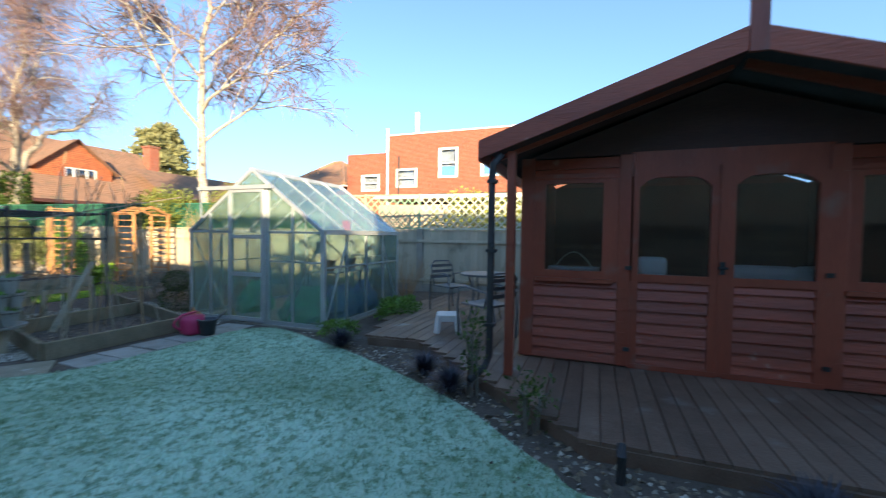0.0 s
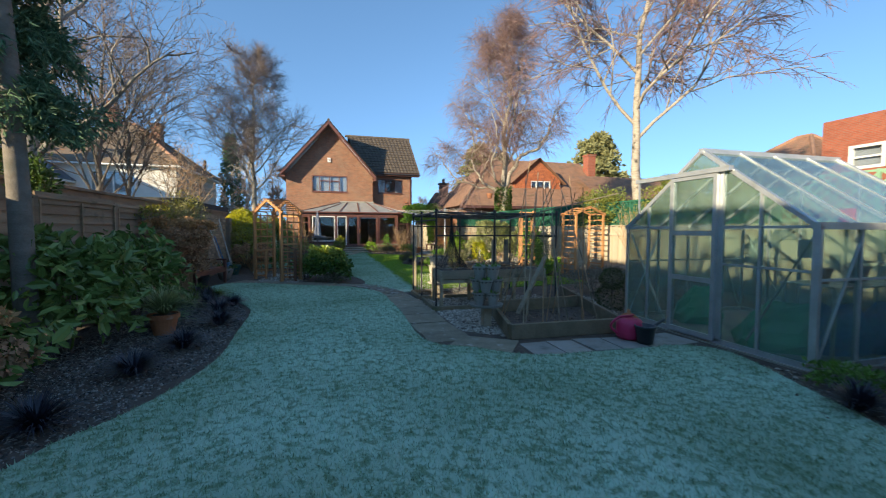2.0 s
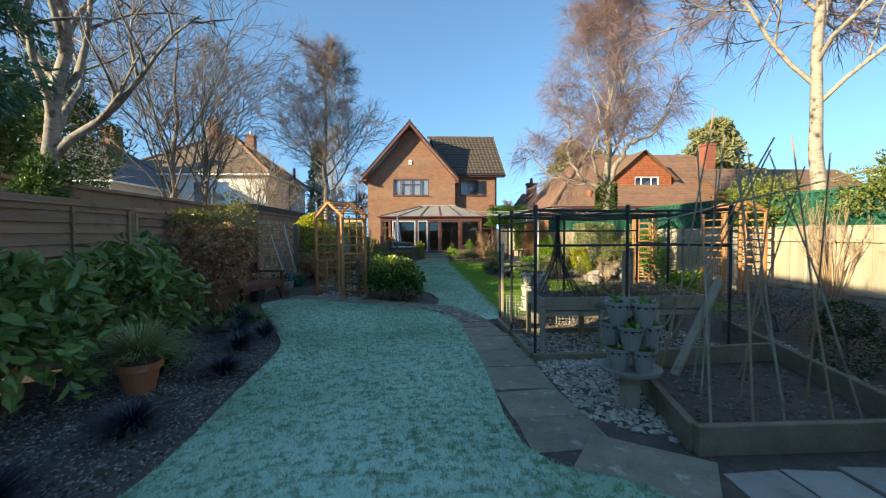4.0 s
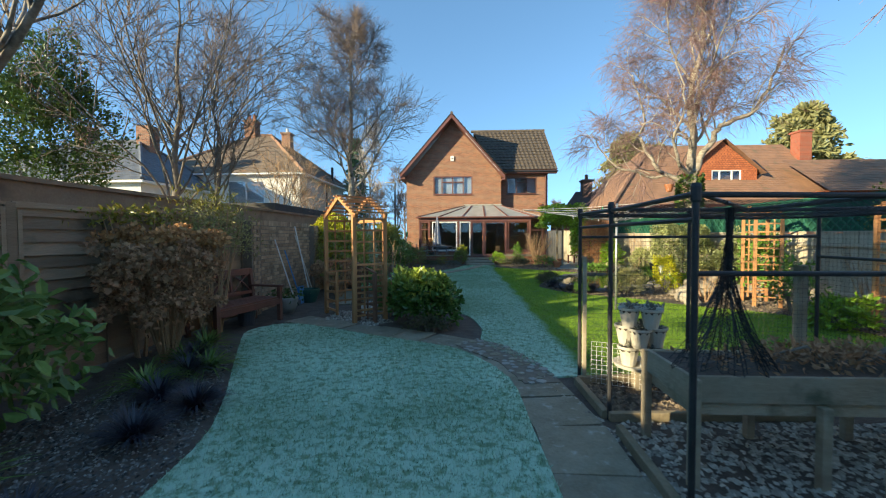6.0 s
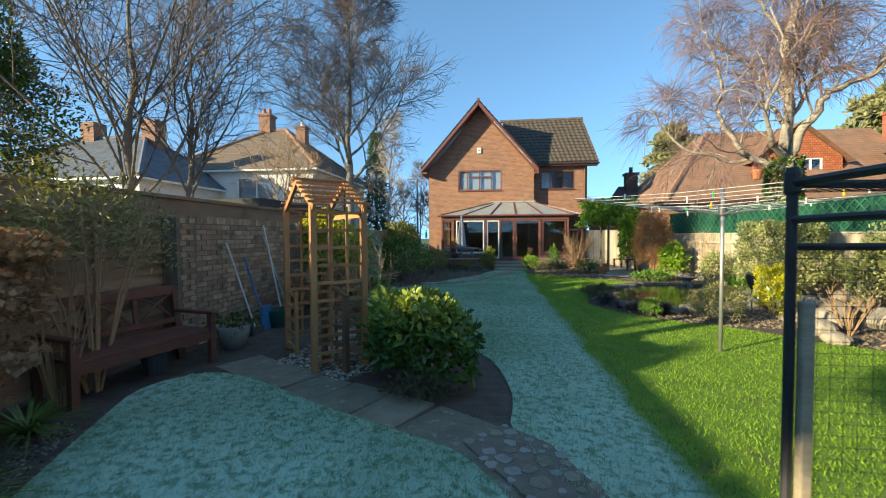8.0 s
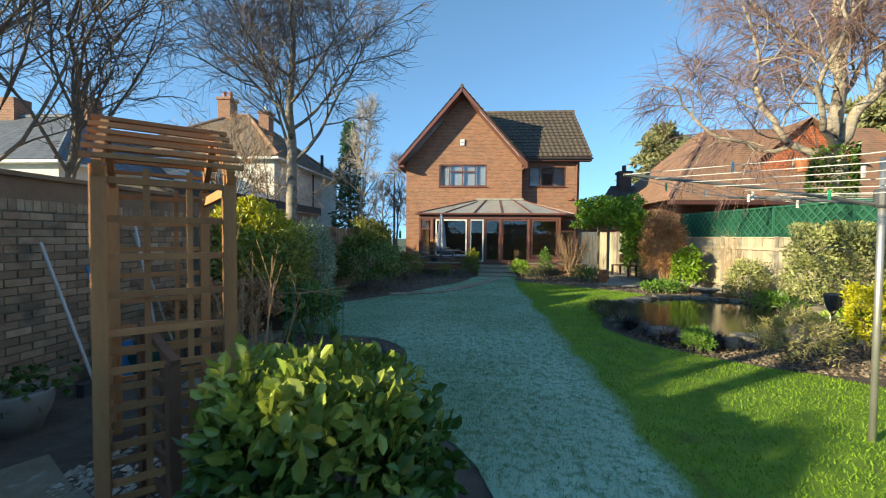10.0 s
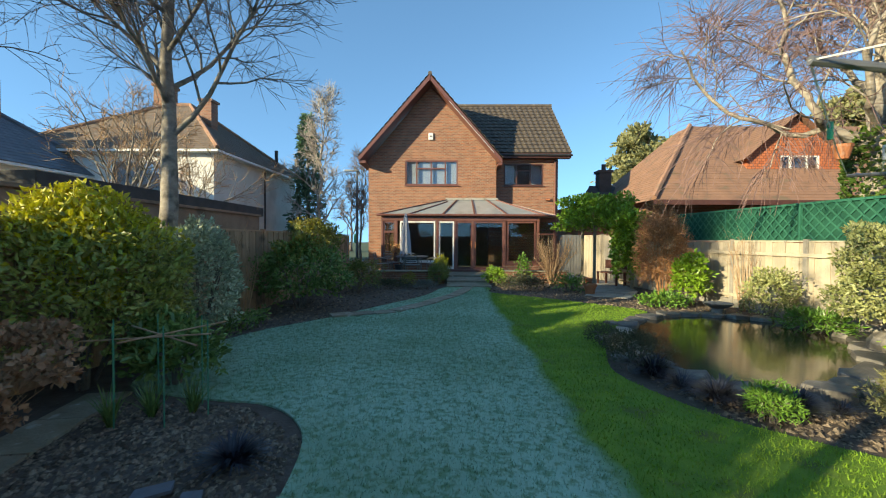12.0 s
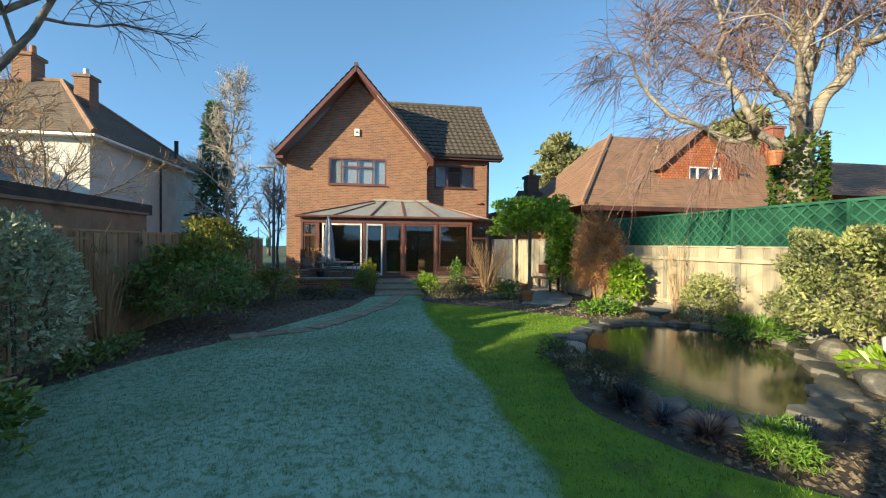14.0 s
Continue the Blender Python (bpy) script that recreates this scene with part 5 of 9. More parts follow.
part("base", Mesh().box(-0.28, 0.28, -0.28, 0.28, 0.0, 0.3), OLDWOOD, ch)
copy_thing(ch, pose(7.7, -1.65, 0.16, 0, 0, 30))
cu = thing("cushion", 7.2, 0.17, 0.16, "white cushion on a seat behind the door", "cushion")
part("pad", Mesh().box(-0.06, 0.06, -0.14, 0.14, 0.9, 1.1), CUSHION, cu, bevel=0.04)
part("seat_box", Mesh().box(-0.15, 0.25, -0.3, 0.3, 0, 0.9), BENCHWOOD, cu)
bk = thing("wire_basket", 7.2, 0.95, 1.1, "wire hoop basket on the summerhouse window sill", "basket")
part("handle", Mesh().tube([(0, -0.2 + 0.4 * i / 10, 0.02 + 0.17 * math.sin(math.pi * i / 10)) for i in range(11)], 0.007, 6), GALV, bk)
part("tray", Mesh().box(-0.08, 0.08, -0.27, 0.27, -0.03, 0.03), GALV, bk, bevel=0.01)
part("shelf", Mesh().box(-0.1, 0.15, -0.3, 0.3, -0.06, -0.03), BENCHWOOD, bk)

# ---- deck ----
DK = [(7.1, 3.5), (7.16, 2.8), (6.1, 1.66), (5.22, 0.74), (5.18, -3.5), (12.4, -3.5), (12.05, 3.6), (9.2, 4.1)]
deck = thing("deck", 0, 0, 0, "worn brown timber deck round the summerhouse", "deck", kind="structure")
part("fascia", Mesh().prism(DK, 0.0, 0.10), DECK, deck)
ang = 0.0
rng = np.random.default_rng(5)
for i in range(-48, 10):
    # boards run slantwise from the lawn's edge
    c = 0.145 * i + 3.2
    u, w = np.array((math.cos(ang + math.pi / 2 * 0), math.sin(ang))), np.array((-math.sin(ang), math.cos(ang)))
    ts = np.linspace(4, 13, 301)
    px, py = u[0] * ts + w[0] * c, u[1] * ts + w[1] * c
    ins = inside(DK, px, py)
    if ins.sum() < 8:
        continue
    idx = np.where(ins)[0]
    a, b = ts[idx[0]], ts[idx[-1]]
    m = Mesh()
    k = []
    for t, s in ((a, -0.068), (b, -0.068), (b, 0.068), (a, 0.068)):
        k.append((u[0] * t + w[0] * (c + s), u[1] * t + w[1] * (c + s)))
    part("plank", m.prism(k, 0.10, 0.128 + rng.normal() * 0.001), DECK, deck)

# ---- greenhouse ----
G0, G1, GYa, GYb, GE, GR = 7.5, 9.9, 4.5, 7.2, 1.47, 2.45
GM = (GYa + GYb) / 2
gh = thing("greenhouse", G0, GM, 0, "aluminium greenhouse with algae-filmed glass and sliding door", "greenhouse")


def gp(name, m, material, label="", parent=None):
    m.v = [(x - G0, y - GM, z) for x, y, z in m.v]
    return part(name, m, material, parent or gh, label)


def gz(y):
    return GE + (GR - GE) * (1 - abs(y - GM) / (GM - GYa))


gp("base_rail", Mesh().box(G0, G1, GYa - 0.02, GYa + 0.02, 0, 0.08).box(G0, G1, GYb - 0.02, GYb + 0.02, 0, 0.08).box(G0 - 0.02, G0 + 0.02, GYa, GYb, 0, 0.08).box(G1 - 0.02, G1 + 0.02, GYa, GYb, 0, 0.08), ALU)
gp("footing", Mesh().box(G0 - 0.06, G1 + 0.06, GYa - 0.06, GYb + 0.06, -0.05, 0.02), CONCRETE)
for x in (G0, G1):
    for y in (GYa, GYa + 0.56, 5.55, 6.28, GYb - 0.45, GYb):
        w = 0.07 if y in (GYa, 5.55) and x == G0 else 0.03
        gp("upright", Mesh().box(x - 0.02, x + 0.02, y - w / 2, y + w / 2, 0.05, gz(y)), ALU)
    for s in (GYa, GYb):
        gp("rafter", Mesh().beam((x, s, GE), (x, GM, GR), 0.05, 0.05), ALU)
    gp("cross_rail", Mesh().box(x - 0.012, x + 0.012, GYa, 5.55, 1.0, 1.025).box(x - 0.012, x + 0.012, GYa, 5.55, GE - 0.02, GE + 0.01).box(x - 0.012, x + 0.012, 6.28, GYb, GE - 0.02, GE + 0.01), ALU)
    for (ya, yb) in ((GYa + 0.05, 5.2), (GYb - 0.05, 6.45)):
        gp("brace", Mesh().beam((x + 0.02, ya, GE - 0.1), (x + 0.02, yb, 0.15), 0.012, 0.03, (1, 0, 0)), ALU)
for y in (GYa, GYb):
    for i in range(5):
        x = G0 + (G1 - G0) * i / 4
        gp("upright", Mesh().box(x - 0.015, x + 0.015, y - 0.02, y + 0.02, 0.05, GE), ALU)
        gp("glazing_bar", Mesh().beam((x, y, GE), (x, GM, GR), 0.035, 0.035), ALU)
    gp("eave_rail", Mesh().box(G0 - 0.03, G1 + 0.03, y - 0.035, y + 0.035, GE - 0.03, GE + 0.04), ALU)
    gp("brace", Mesh().beam((G0 + 0.05, y, 0.1), (G0 + 0.62, y, GE - 0.1), 0.012, 0.03, (0, 1, 0)), ALU)
    gp("brace", Mesh().beam((G1 - 0.05, y, 0.1), (G1 - 0.62, y, GE - 0.1), 0.012, 0.03, (0, 1, 0)), ALU)
    gp("side_rail", Mesh().box(G0, G1, y - 0.012, y + 0.012, 0.92, 0.945), ALU)
    for i in range(4):
        a, b = G0 + (G1 - G0) * i / 4 + 0.016, G0 + (G1 - G0) * (i + 1) / 4 - 0.016
        for z0, z1 in ((0.08, 0.92), (0.945, GE - 0.03)):
            o = gp("pane", Mesh().box(a, b, y - 0.002, y + 0.002, z0, z1), GHGLASS)
            o.visible_shadow = False
        o = gp("roof_pane", Mesh().slab([(a, y, GE + 0.03), (b, y, GE + 0.03), (b, GM, GR), (a, GM, GR)], 0.004), GHGLASS)
        o.visible_shadow = False
gp("ridge_bar", Mesh().box(G0 - 0.03, G1 + 0.03, GM - 0.035, GM + 0.035, GR - 0.03, GR + 0.03), ALU)
for x in (G0, G1):
    ys = [GYa + 0.015, GYa + 0.56, 5.55, 6.28, GYb - 0.45, GYb - 0.015]
    for a, b in zip(ys, ys[1:]):
        if x == G0 and a == 5.55:
            continue
        o = gp("gable_pane", Mesh().slab([(x, a + 0.015, 0.08), (x, b - 0.015, 0.08), (x, b - 0.015, gz(b) - 0.03), (x, a + 0.015, gz(a) - 0.03)][: 4], 0.004), GHGLASS)
        o.visible_shadow = False
o = gp("gable_pane", Mesh().slab([(G0, 5.56, 2.16), (G0, 6.27, 2.1), (G0, 6.27, gz(6.27) - 0.03), (G0, GM, GR - 0.03), (G0, 5.56, gz(5.56) - 0.03)], 0.004), GHGLASS)
o.visible_shadow = False
dx = G0 - 0.05
door = gp("sliding_door", Mesh().box(dx - 0.02, dx + 0.02, 5.57, 5.62, 0.05, 2.14), ALU, "aluminium sliding door")
gp("stile", Mesh().box(dx - 0.02, dx + 0.02, 6.24, 6.29, 0.05, 2.14), ALU, "", door)
for z0, z1 in ((0.05, 0.11), (0.76, 0.82), (1.36, 1.42), (2.09, 2.14)):
    gp("door_rail", Mesh().box(dx - 0.02, dx + 0.02, 5.62, 6.24, z0, z1), ALU, "", door)
for z0, z1 in ((0.11, 0.76), (0.82, 1.36), (1.42, 2.09)):
    o = gp("pane", Mesh().box(dx - 0.002, dx + 0.002, 5.62, 6.24, z0, z1), GHGLASS, "", door)
    o.visible_shadow = False
gp("door_track", Mesh().box(dx - 0.04, dx + 0.03, 5.4, 6.95, 2.14, 2.2), ALU)
gp("track_stay", Mesh().box(dx - 0.01, dx + 0.01, 6.9, 6.92, 1.6, 2.14), ALU)
st = thing("potting_staging", 8.9, 4.95, 0.02, "slatted aluminium staging inside the greenhouse", "shelf")
for i in range(6):
    part("slat", Mesh().box(-0.85, 0.85, -0.28 + 0.1 * i, -0.21 + 0.1 * i, 0.78, 0.8), ALU, st)
for x in (-0.8, 0.8):
    for y in (-0.25, 0.27):
        part("leg", Mesh().box(x - 0.015, x + 0.015, y - 0.015, y + 0.015, 0, 0.78), ALU, st)
for nme, x, y, mt, lab in (("grow_bag", 7.95, 5.2, GREENPLASTIC, "bright green plastic sack on the greenhouse floor"), ("grow_bag", 8.3, 6.6, GREENPLASTIC, "bright green plastic sack under the staging"),
                           ("compost_sack", 8.5, 5.0, BLUEPLASTIC, "blue plastic compost sack in the greenhouse"), ("compost_sack", 9.2, 4.9, BLUEPLASTIC, "blue plastic sack slumped in the greenhouse")):
    m, w = Mesh(), 0.34 + 0.05 * math.sin(9 * x)
    for k, (z, e, d) in enumerate(((0.0, 1.0, 0.62), (0.12, 1.04, 0.7), (0.26, 0.9, 0.55), (0.38, 0.72, 0.3), (0.47, 0.6, 0.12), (0.53, 0.5, 0.05))):
        for q in range(14):
            a = 2 * math.pi * q / 14
            c, h = math.cos(a), math.sin(a)
            g = 1 + 0.09 * math.sin(5 * a + 2 * k + x * 7) + 0.06 * math.sin(3 * a - k + y * 5)
            m.v.append((w * e * g * math.copysign(abs(c) ** 0.6, c) + 0.1 * (z / 0.5) ** 2, w * d * g * math.copysign(abs(h) ** 0.6, h), z + 0.04 * math.sin(2 * a + x) * z * 2))
    for k in range(5):
        m.f += [(14 * k + q, 14 * k + (q + 1) % 14, 14 * k + 14 + (q + 1) % 14, 14 * k + 14 + q) for q in range(14)]
    m.f += [tuple(reversed(range(14))), tuple(range(70, 84))]
    one(nme, m, mt, lab, "sack", at=(x, y, 0.02), rz=40 * x)
for i, (x, y, mt) in enumerate(((8.3, 4.95, TERRA), (8.75, 4.9, DARKPLASTIC), (9.1, 5.05, TERRA), (9.45, 4.95, CREAMPOT))):
    q = thing("flower_pot", x, y, 0.82, ("terracotta" if mt == TERRA else "dark plastic" if mt == DARKPLASTIC else "cream plastic") + " flower pot on the staging", "pot", group="pots on the staging")
    part("pot", Mesh().lathe([(0.06, 0), (0.085, 0.15), (0.095, 0.15), (0.095, 0.18), (0.08, 0.18), (0.075, 0.15)], 14), mt, q)
    part("compost", Mesh().lathe([(0.07, 0.14), (0.075, 0.155), (0.0, 0.16)], 12), SOIL, q)
wb = thing("white_label_box", 8.05, 4.98, 1.12, "small white packet hung inside the glass", "box")
part("packet", Mesh().box(-0.02, 0.02, -0.06, 0.06, 0, 0.2), WHITEPLASTIC, wb)
part("hook", Mesh().tube([(0, 0, 0.2), (0, 0, 0.5)], 0.004, 5), GALV, wb)
rc = one("red_cloth", Mesh().box(-0.02, 0.02, -0.09, 0.09, 0, 0.28), REDFABRIC, "red cloth hung in the greenhouse", "cloth", at=(9.6, 5.5, 1.45), bevel=0.015)

# ---- watering can and things beside the door ----
wc = thing("watering_can", 6.6, 6.04, 0.02, "pink plastic watering can standing by the greenhouse", "watering can", rz=-10)
part("body", Mesh().lathe([(0.13, 0.0), (0.16, 0.03), (0.165, 0.2), (0.14, 0.25), (0.06, 0.27), (0.05, 0.26)], 18), PINK, wc, smooth=True)
part("handle", Mesh().tube([(-0.15, 0, 0.06)] + [(-0.14 - 0.11 * math.sin(math.pi * i / 8), 0, 0.06 + 0.22 * i / 8) for i in range(1, 9)] + [(0.05, 0, 0.3)], 0.016, 8), PINK, wc, smooth=True)
part("spout", Mesh().tube([(0.14, 0, 0.05), (0.3, 0, 0.12), (0.48, 0, 0.24)], [0.035, 0.022, 0.018], 10), DARKPLASTIC, wc, "black spout", smooth=True)
bkt = thing("bucket", 6.64, 5.8, 0.02, "dark grey plastic pot beside the watering can", "pot")
part("body", Mesh().lathe([(0.09, 0), (0.12, 0.2), (0.13, 0.2), (0.13, 0.22), (0.11, 0.22), (0.09, 0.03)], 18), DARKPLASTIC, bkt, smooth=True)
tb = thing("terracotta_ornament", 7.05, 6.6, 0.0, "small round terracotta ornament on the path", "ornament")
part("body", Mesh().lathe([(0.1, 0), (0.16, 0.06), (0.16, 0.13), (0.08, 0.2), (0.03, 0.22), (0.02, 0.27)], 16), TERRA, tb, smooth=True)

# ---- vegetable beds ----
def sleeper(x0, y0, x1, y1, h, label, group="bed edging", w=0.06):
    one("bed_edging_board", Mesh().beam((x0, y0, h / 2), (x1, y1, h / 2), w, h), SLEEPER, label, "board", group, bevel=0.008)


for a in ((5.1, 6.42, 6.8, 6.4), (5.1, 6.45, 5.5, 8.1), (6.8, 6.43, 7.75, 9.6), (5.5, 8.12, 7.3, 8.3)):
    sleeper(*a, 0.2, "weathered timber board edging the vegetable bed")
for a in ((4.6, 8.5, 5.7, 8.5), (4.6, 8.53, 4.62, 9.5), (4.6, 9.75, 4.58, 10.55), (4.62, 9.72, 6.3, 9.8), (4.6, 10.58, 6.4, 10.75), (5.9, 8.5, 7.3, 8.6)):
    sleeper(*a, 0.075, "low timber board edging the cage bed")


def scatter(name, poly, n, size, material, label, seed, z=0.0, flat=0.6, category="gravel"):
    """Loose stones or chips over a plan polygon, each an eight-sided lump."""
    rng = np.random.default_rng(seed)
    xs, ys = [p[0] for p in poly], [p[1] for p in poly]
    x, y = rng.uniform(min(xs), max(xs), n), rng.uniform(min(ys), max(ys), n)
    k = inside(poly, x, y)
    x, y = x[k], y[k]
    m = Mesh()
    o = np.array([(1, 0, 0), (0, 1, 0), (-1, 0, 0), (0, -1, 0), (0, 0, 1)])
    for a, b in zip(x, y):
        s = size * rng.uniform(0.5, 1.4)
        t = rng.uniform(0, 6.28)
        c, q = math.cos(t), math.sin(t)
        e = o * (s, s * rng.uniform(0.5, 1), s * flat * rng.uniform(0.6, 1.3))
        e = e + rng.normal(size=e.shape) * s * 0.15
        i = len(m.v)
        m.v += [(a + u * c - v * q, b + u * q + v * c, z + w + 0.002) for u, v, w in e]
        m.f += [(i, i + 1, i + 4), (i + 1, i + 2, i + 4), (i + 2, i + 3, i + 4), (i + 3, i, i + 4)]
    one(name, m, material, label, category, kind="stuff")


scatter("gravel", [(4.6, 7.0), (5.2, 6.5), (5.45, 8.0), (5.9, 8.4), (4.6, 8.45)], 2600, 0.028, GRAVEL, "loose grey and cream gravel between the beds", 11)
scatter("gravel", [(5.5, 8.15), (7.3, 8.35), (7.3, 8.55), (4.7, 8.45)], 900, 0.028, GRAVEL, "loose gravel between the beds", 12)
scatter("gravel", [(4.62, 8.6), (7.2, 8.7), (7.2, 9.75), (4.65, 9.7)], 2200, 0.026, GRAVEL, "gravel under the raised planter", 13)
scatter("gravel", [(6.85, 6.3), (7.45, 6.3), (8.4, 10.2), (7.8, 9.8)], 1800, 0.026, GRAVEL, "gravel path beside the vegetable bed", 14)
scatter("gravel", [(4.3, 10.9), (4.6, 9.6), (4.62, 8.5), (4.5, 8.4), (4.52, 9.6), (4.2, 10.8)], 800, 0.022, GRAVEL, "gravel along the path edge", 15)
scatter("gravel", [(0.9, 13.6), (1.9, 13.1), (2.2, 13.5), (1.6, 14.4), (0.9, 14.5)], 1000, 0.028, GRAVEL, "pale pebbles under the timber arch", 16)
scatter("bark_chips", [(5.15, 6.5), (6.75, 6.45), (7.6, 9.4), (7.2, 8.2), (5.5, 8.0)], 1500, 0.022, MULCH, "dark soil crumbs in the vegetable bed", 17)
scatter("bark_chips", [(4.65, 9.8), (6.3, 9.85), (6.4, 10.9), (4.65, 10.85)], 1500, 0.03, MULCH, "brown leaf litter in the cage bed", 18)
scatter("gravel", [(0.6, 4.0), (1.25, 5.1), (1.6, 6.5), (1.5, 9.0), (1.2, 9.9), (0.2, 11.9), (-0.1, 12.0), (-0.3, 4.0)], 14000, 0.017, DARKCHIP, "dark stone chips with pale flecks on the shady bed", 19)
scatter("bark_chips", [(0.6, 3.0), (1.2, 5.1), (1.6, 6.5), (1.5, 9.0), (0.2, 11.9), (-0.5, 12.0), (-0.7, 3.0)], 2500, 0.024, SOIL, "dark crumbs on the shady bed", 20)
scatter("pale_flecks", [(0.6, 4.0), (1.25, 5.1), (1.6, 6.5), (1.5, 9.0), (1.2, 9.9), (0.2, 11.9), (-0.1, 12.0), (-0.3, 4.0)], 4500, 0.011, PALEFLAG, "small pale stones strewn on the shady bed", 29)
scatter("gravel", [(1.2, 14.6), (2.7, 14.9), (2.6, 15.6), (1.6, 15.9), (1.0, 15.4)], 2600, 0.028, GRAVEL, "pebbles at the edge of the round bed", 21)
scatter("bark_chips", [(0.5, 15.6), (2.6, 15.4), (2.6, 16.7), (1.8, 17.35), (0.3, 17.5)], 4500, 0.026, MULCH, "brown bark chips in the round bed", 22)
scatter("bark_chips", [(5.9, 18.2), (6.2, 17.2), (7.0, 16.6), (7.6, 16.3), (9.5, 16.0), (9.0, 18.6), (7.2, 17.6), (6.5, 17.8), (6.2, 18.6)], 5000, 0.03, MULCH, "bark chips and stones beside the pond", 23)
scatter("bark_chips", [(0.1, 19.2), (0.6, 20.5), (3.0, 24.8), (3.5, 26.8), (0, 27), (-0.5, 19)], 4000, 0.03, MULCH, "dead leaves under the fence shrubs", 24)
scatter("bark_chips", [(7.0, 5.4), (6.2, 3.3), (4.7, 1.1), (4.45, -1), (5.15, -1), (5.2, 0.7), (7.1, 2.8), (7.05, 3.5), (7.4, 4.5)], 3500, 0.028, MULCH, "chips and dead leaves along the deck", 25)
scatter("gravel", [(7.0, 5.4), (6.2, 3.3), (4.7, 1.1), (4.45, -1), (5.15, -1), (5.2, 0.7), (7.1, 2.8), (7.05, 3.5), (7.4, 4.5)], 3500, 0.02, GRAVEL, "pale stone chips along the deck", 28)
scatter("bark_chips", [(8.4, 15.2), (9.5, 14.3), (9.6, 11), (11.5, 11), (10.9, 17), (9.4, 16.2)], 4000, 0.035, MULCH, "brown leaf litter along the sunny fence", 26)
scatter("bark_chips", [(4.9, 26.0), (6.2, 24.8), (8.0, 22.9), (9.8, 22.6), (9.6, 25), (7.5, 27.6), (5.0, 27.6)], 3500, 0.035, MULCH, "brown litter in the border by the steps", 27)

# paving: slabs laid along the path, one by one
def paving(name, line, width, pitch, label, seed, material, z=0.012):
    rng = np.random.default_rng(seed)
    t = thing(name, 0, 0, 0, label, "path", kind="structure")
    pts = [Vector((*p, 0)) for p in line]
    for p, q in zip(pts, pts[1:]):
        L = (q - p).length
        n = max(1, round(L / pitch))
        u = (q - p) / L
        s = Vector((-u.y, u.x, 0))
        for i in range(n):
            a, b = p + u * (L * i / n + 0.008), p + u * (L * (i + 1) / n - 0.008)
            rows = ((-width / 2, width / 2),) if width < 0.7 or rng.random() < 0.5 else ((-width / 2, -0.01), (0.01, width / 2))
            for w0, w1 in rows:
                j = [Vector((rng.normal() * 0.012, rng.normal() * 0.012, 0)) for _ in range(4)]
                k = [a + s * w0 + j[0], b + s * w0 + j[1], b + s * w1 + j[2], a + s * w1 + j[3]]
                part("slab", Mesh().prism([(v.x, v.y) for v in k], -0.03, z + rng.normal() * 0.004), material, t)


paving("path_slabs", [(5.0, 6.05), (4.35, 6.5), (4.28, 7.6), (4.27, 9.6), (4.12, 10.75), (3.55, 11.95), (2.9, 12.37), (1.5, 13.05), (0.4, 13.7)], 0.58, 0.62, "old frosted stone flags of the garden path", 31, FLAG)
paving("path_slabs", [(7.35, 5.95), (6.6, 5.9), (5.1, 5.95)], 0.5, 0.42, "pale stone flags by the vegetable bed", 32, PALEFLAG)
paving("path_slabs", [(1.3, 21.75), (2.5, 22.35), (3.2, 23.6), (3.9, 25.2), (4.3, 26.9)], 0.34, 0.45, "narrow line of worn stone flags in the lawn", 33, FLAG, 0.048)
paving("path_slabs", [(8.0, 24.9), (8.9, 26.5), (9.3, 29.5)], 1.2, 0.6, "pale stone flags by the side gate", 34, PALEFLAG, 0.03)
cz = thing("crazy_paving", 0, 0, 0, "small broken pale stones set in grey mortar", "path", kind="structure")
CRAZY = [(3.32, 11.95), (3.62, 12.28), (3.95, 12.0), (4.3, 11.2), (4.42, 10.55), (4.05, 10.5), (3.85, 11.2)]
part("bedding", Mesh().prism(CRAZY, -0.03, 0.022), MORTAR, cz)
rng = np.random.default_rng(35)
laid = []
for i in range(900):
    x, y, r = rng.uniform(3.3, 4.45), rng.uniform(10.5, 12.3), rng.uniform(0.025, 0.085)
    if len(laid) < 150 and inside(CRAZY, [x], [y])[0] and all(math.hypot(x - u, y - v) > (r + q) * 0.95 for u, v, q in laid):
        laid.append((x, y, r))
        lie = np.arange(6) * 1.047 + rng.uniform(0, 0.7, 6)
        part("stone", Mesh().prism([(x + r * rng.uniform(0.8, 1.15) * math.cos(e), y + r * rng.uniform(0.8, 1.15) * math.sin(e)) for e in lie], 0.0, 0.024 + rng.uniform(0, 0.006)), PALEFLAG if rng.random() < 0.6 else FLAG, cz)
paving("path_slabs", [(0.75, 15.2), (0.5, 16.4), (0.3, 17.6)], 0.4, 0.6, "grey stone slabs edging the round bed", 36, FLAG, 0.03)
stx = thing("garden_steps", 4.3, 27.4, 0, "shallow brick and stone steps to the patio", "steps", kind="structure")
for i, (y0, y1, h) in enumerate(((-0.45, 0.6, 0.07), (0.6, 1.9, 0.14), (1.9, 3.6, 0.21))):
    part("step", Mesh().box(-0.72, 0.75, y0, y1, 0, h), FLAG, stx, bevel=0.01)
pat = thing("patio", 0, 0, 0, "raised stone patio behind a low brick wall", "patio", kind="structure")
part("paving", Mesh().box(0.3, 3.55, 28.3, 31.0, 0.0, 0.2), FLAG, pat)
part("paving", Mesh().box(5.05, 8.6, 28.6, 31.0, 0.0, 0.2), FLAG, pat)
part("retaining_wall", Mesh().box(0.2, 3.5, 28.1, 28.3, 0, 0.42), HOUSEBRICK, pat, "low brick wall")
part("retaining_wall", Mesh().box(5.1, 7.9, 28.4, 28.6, 0, 0.42), HOUSEBRICK, pat, "low brick wall")
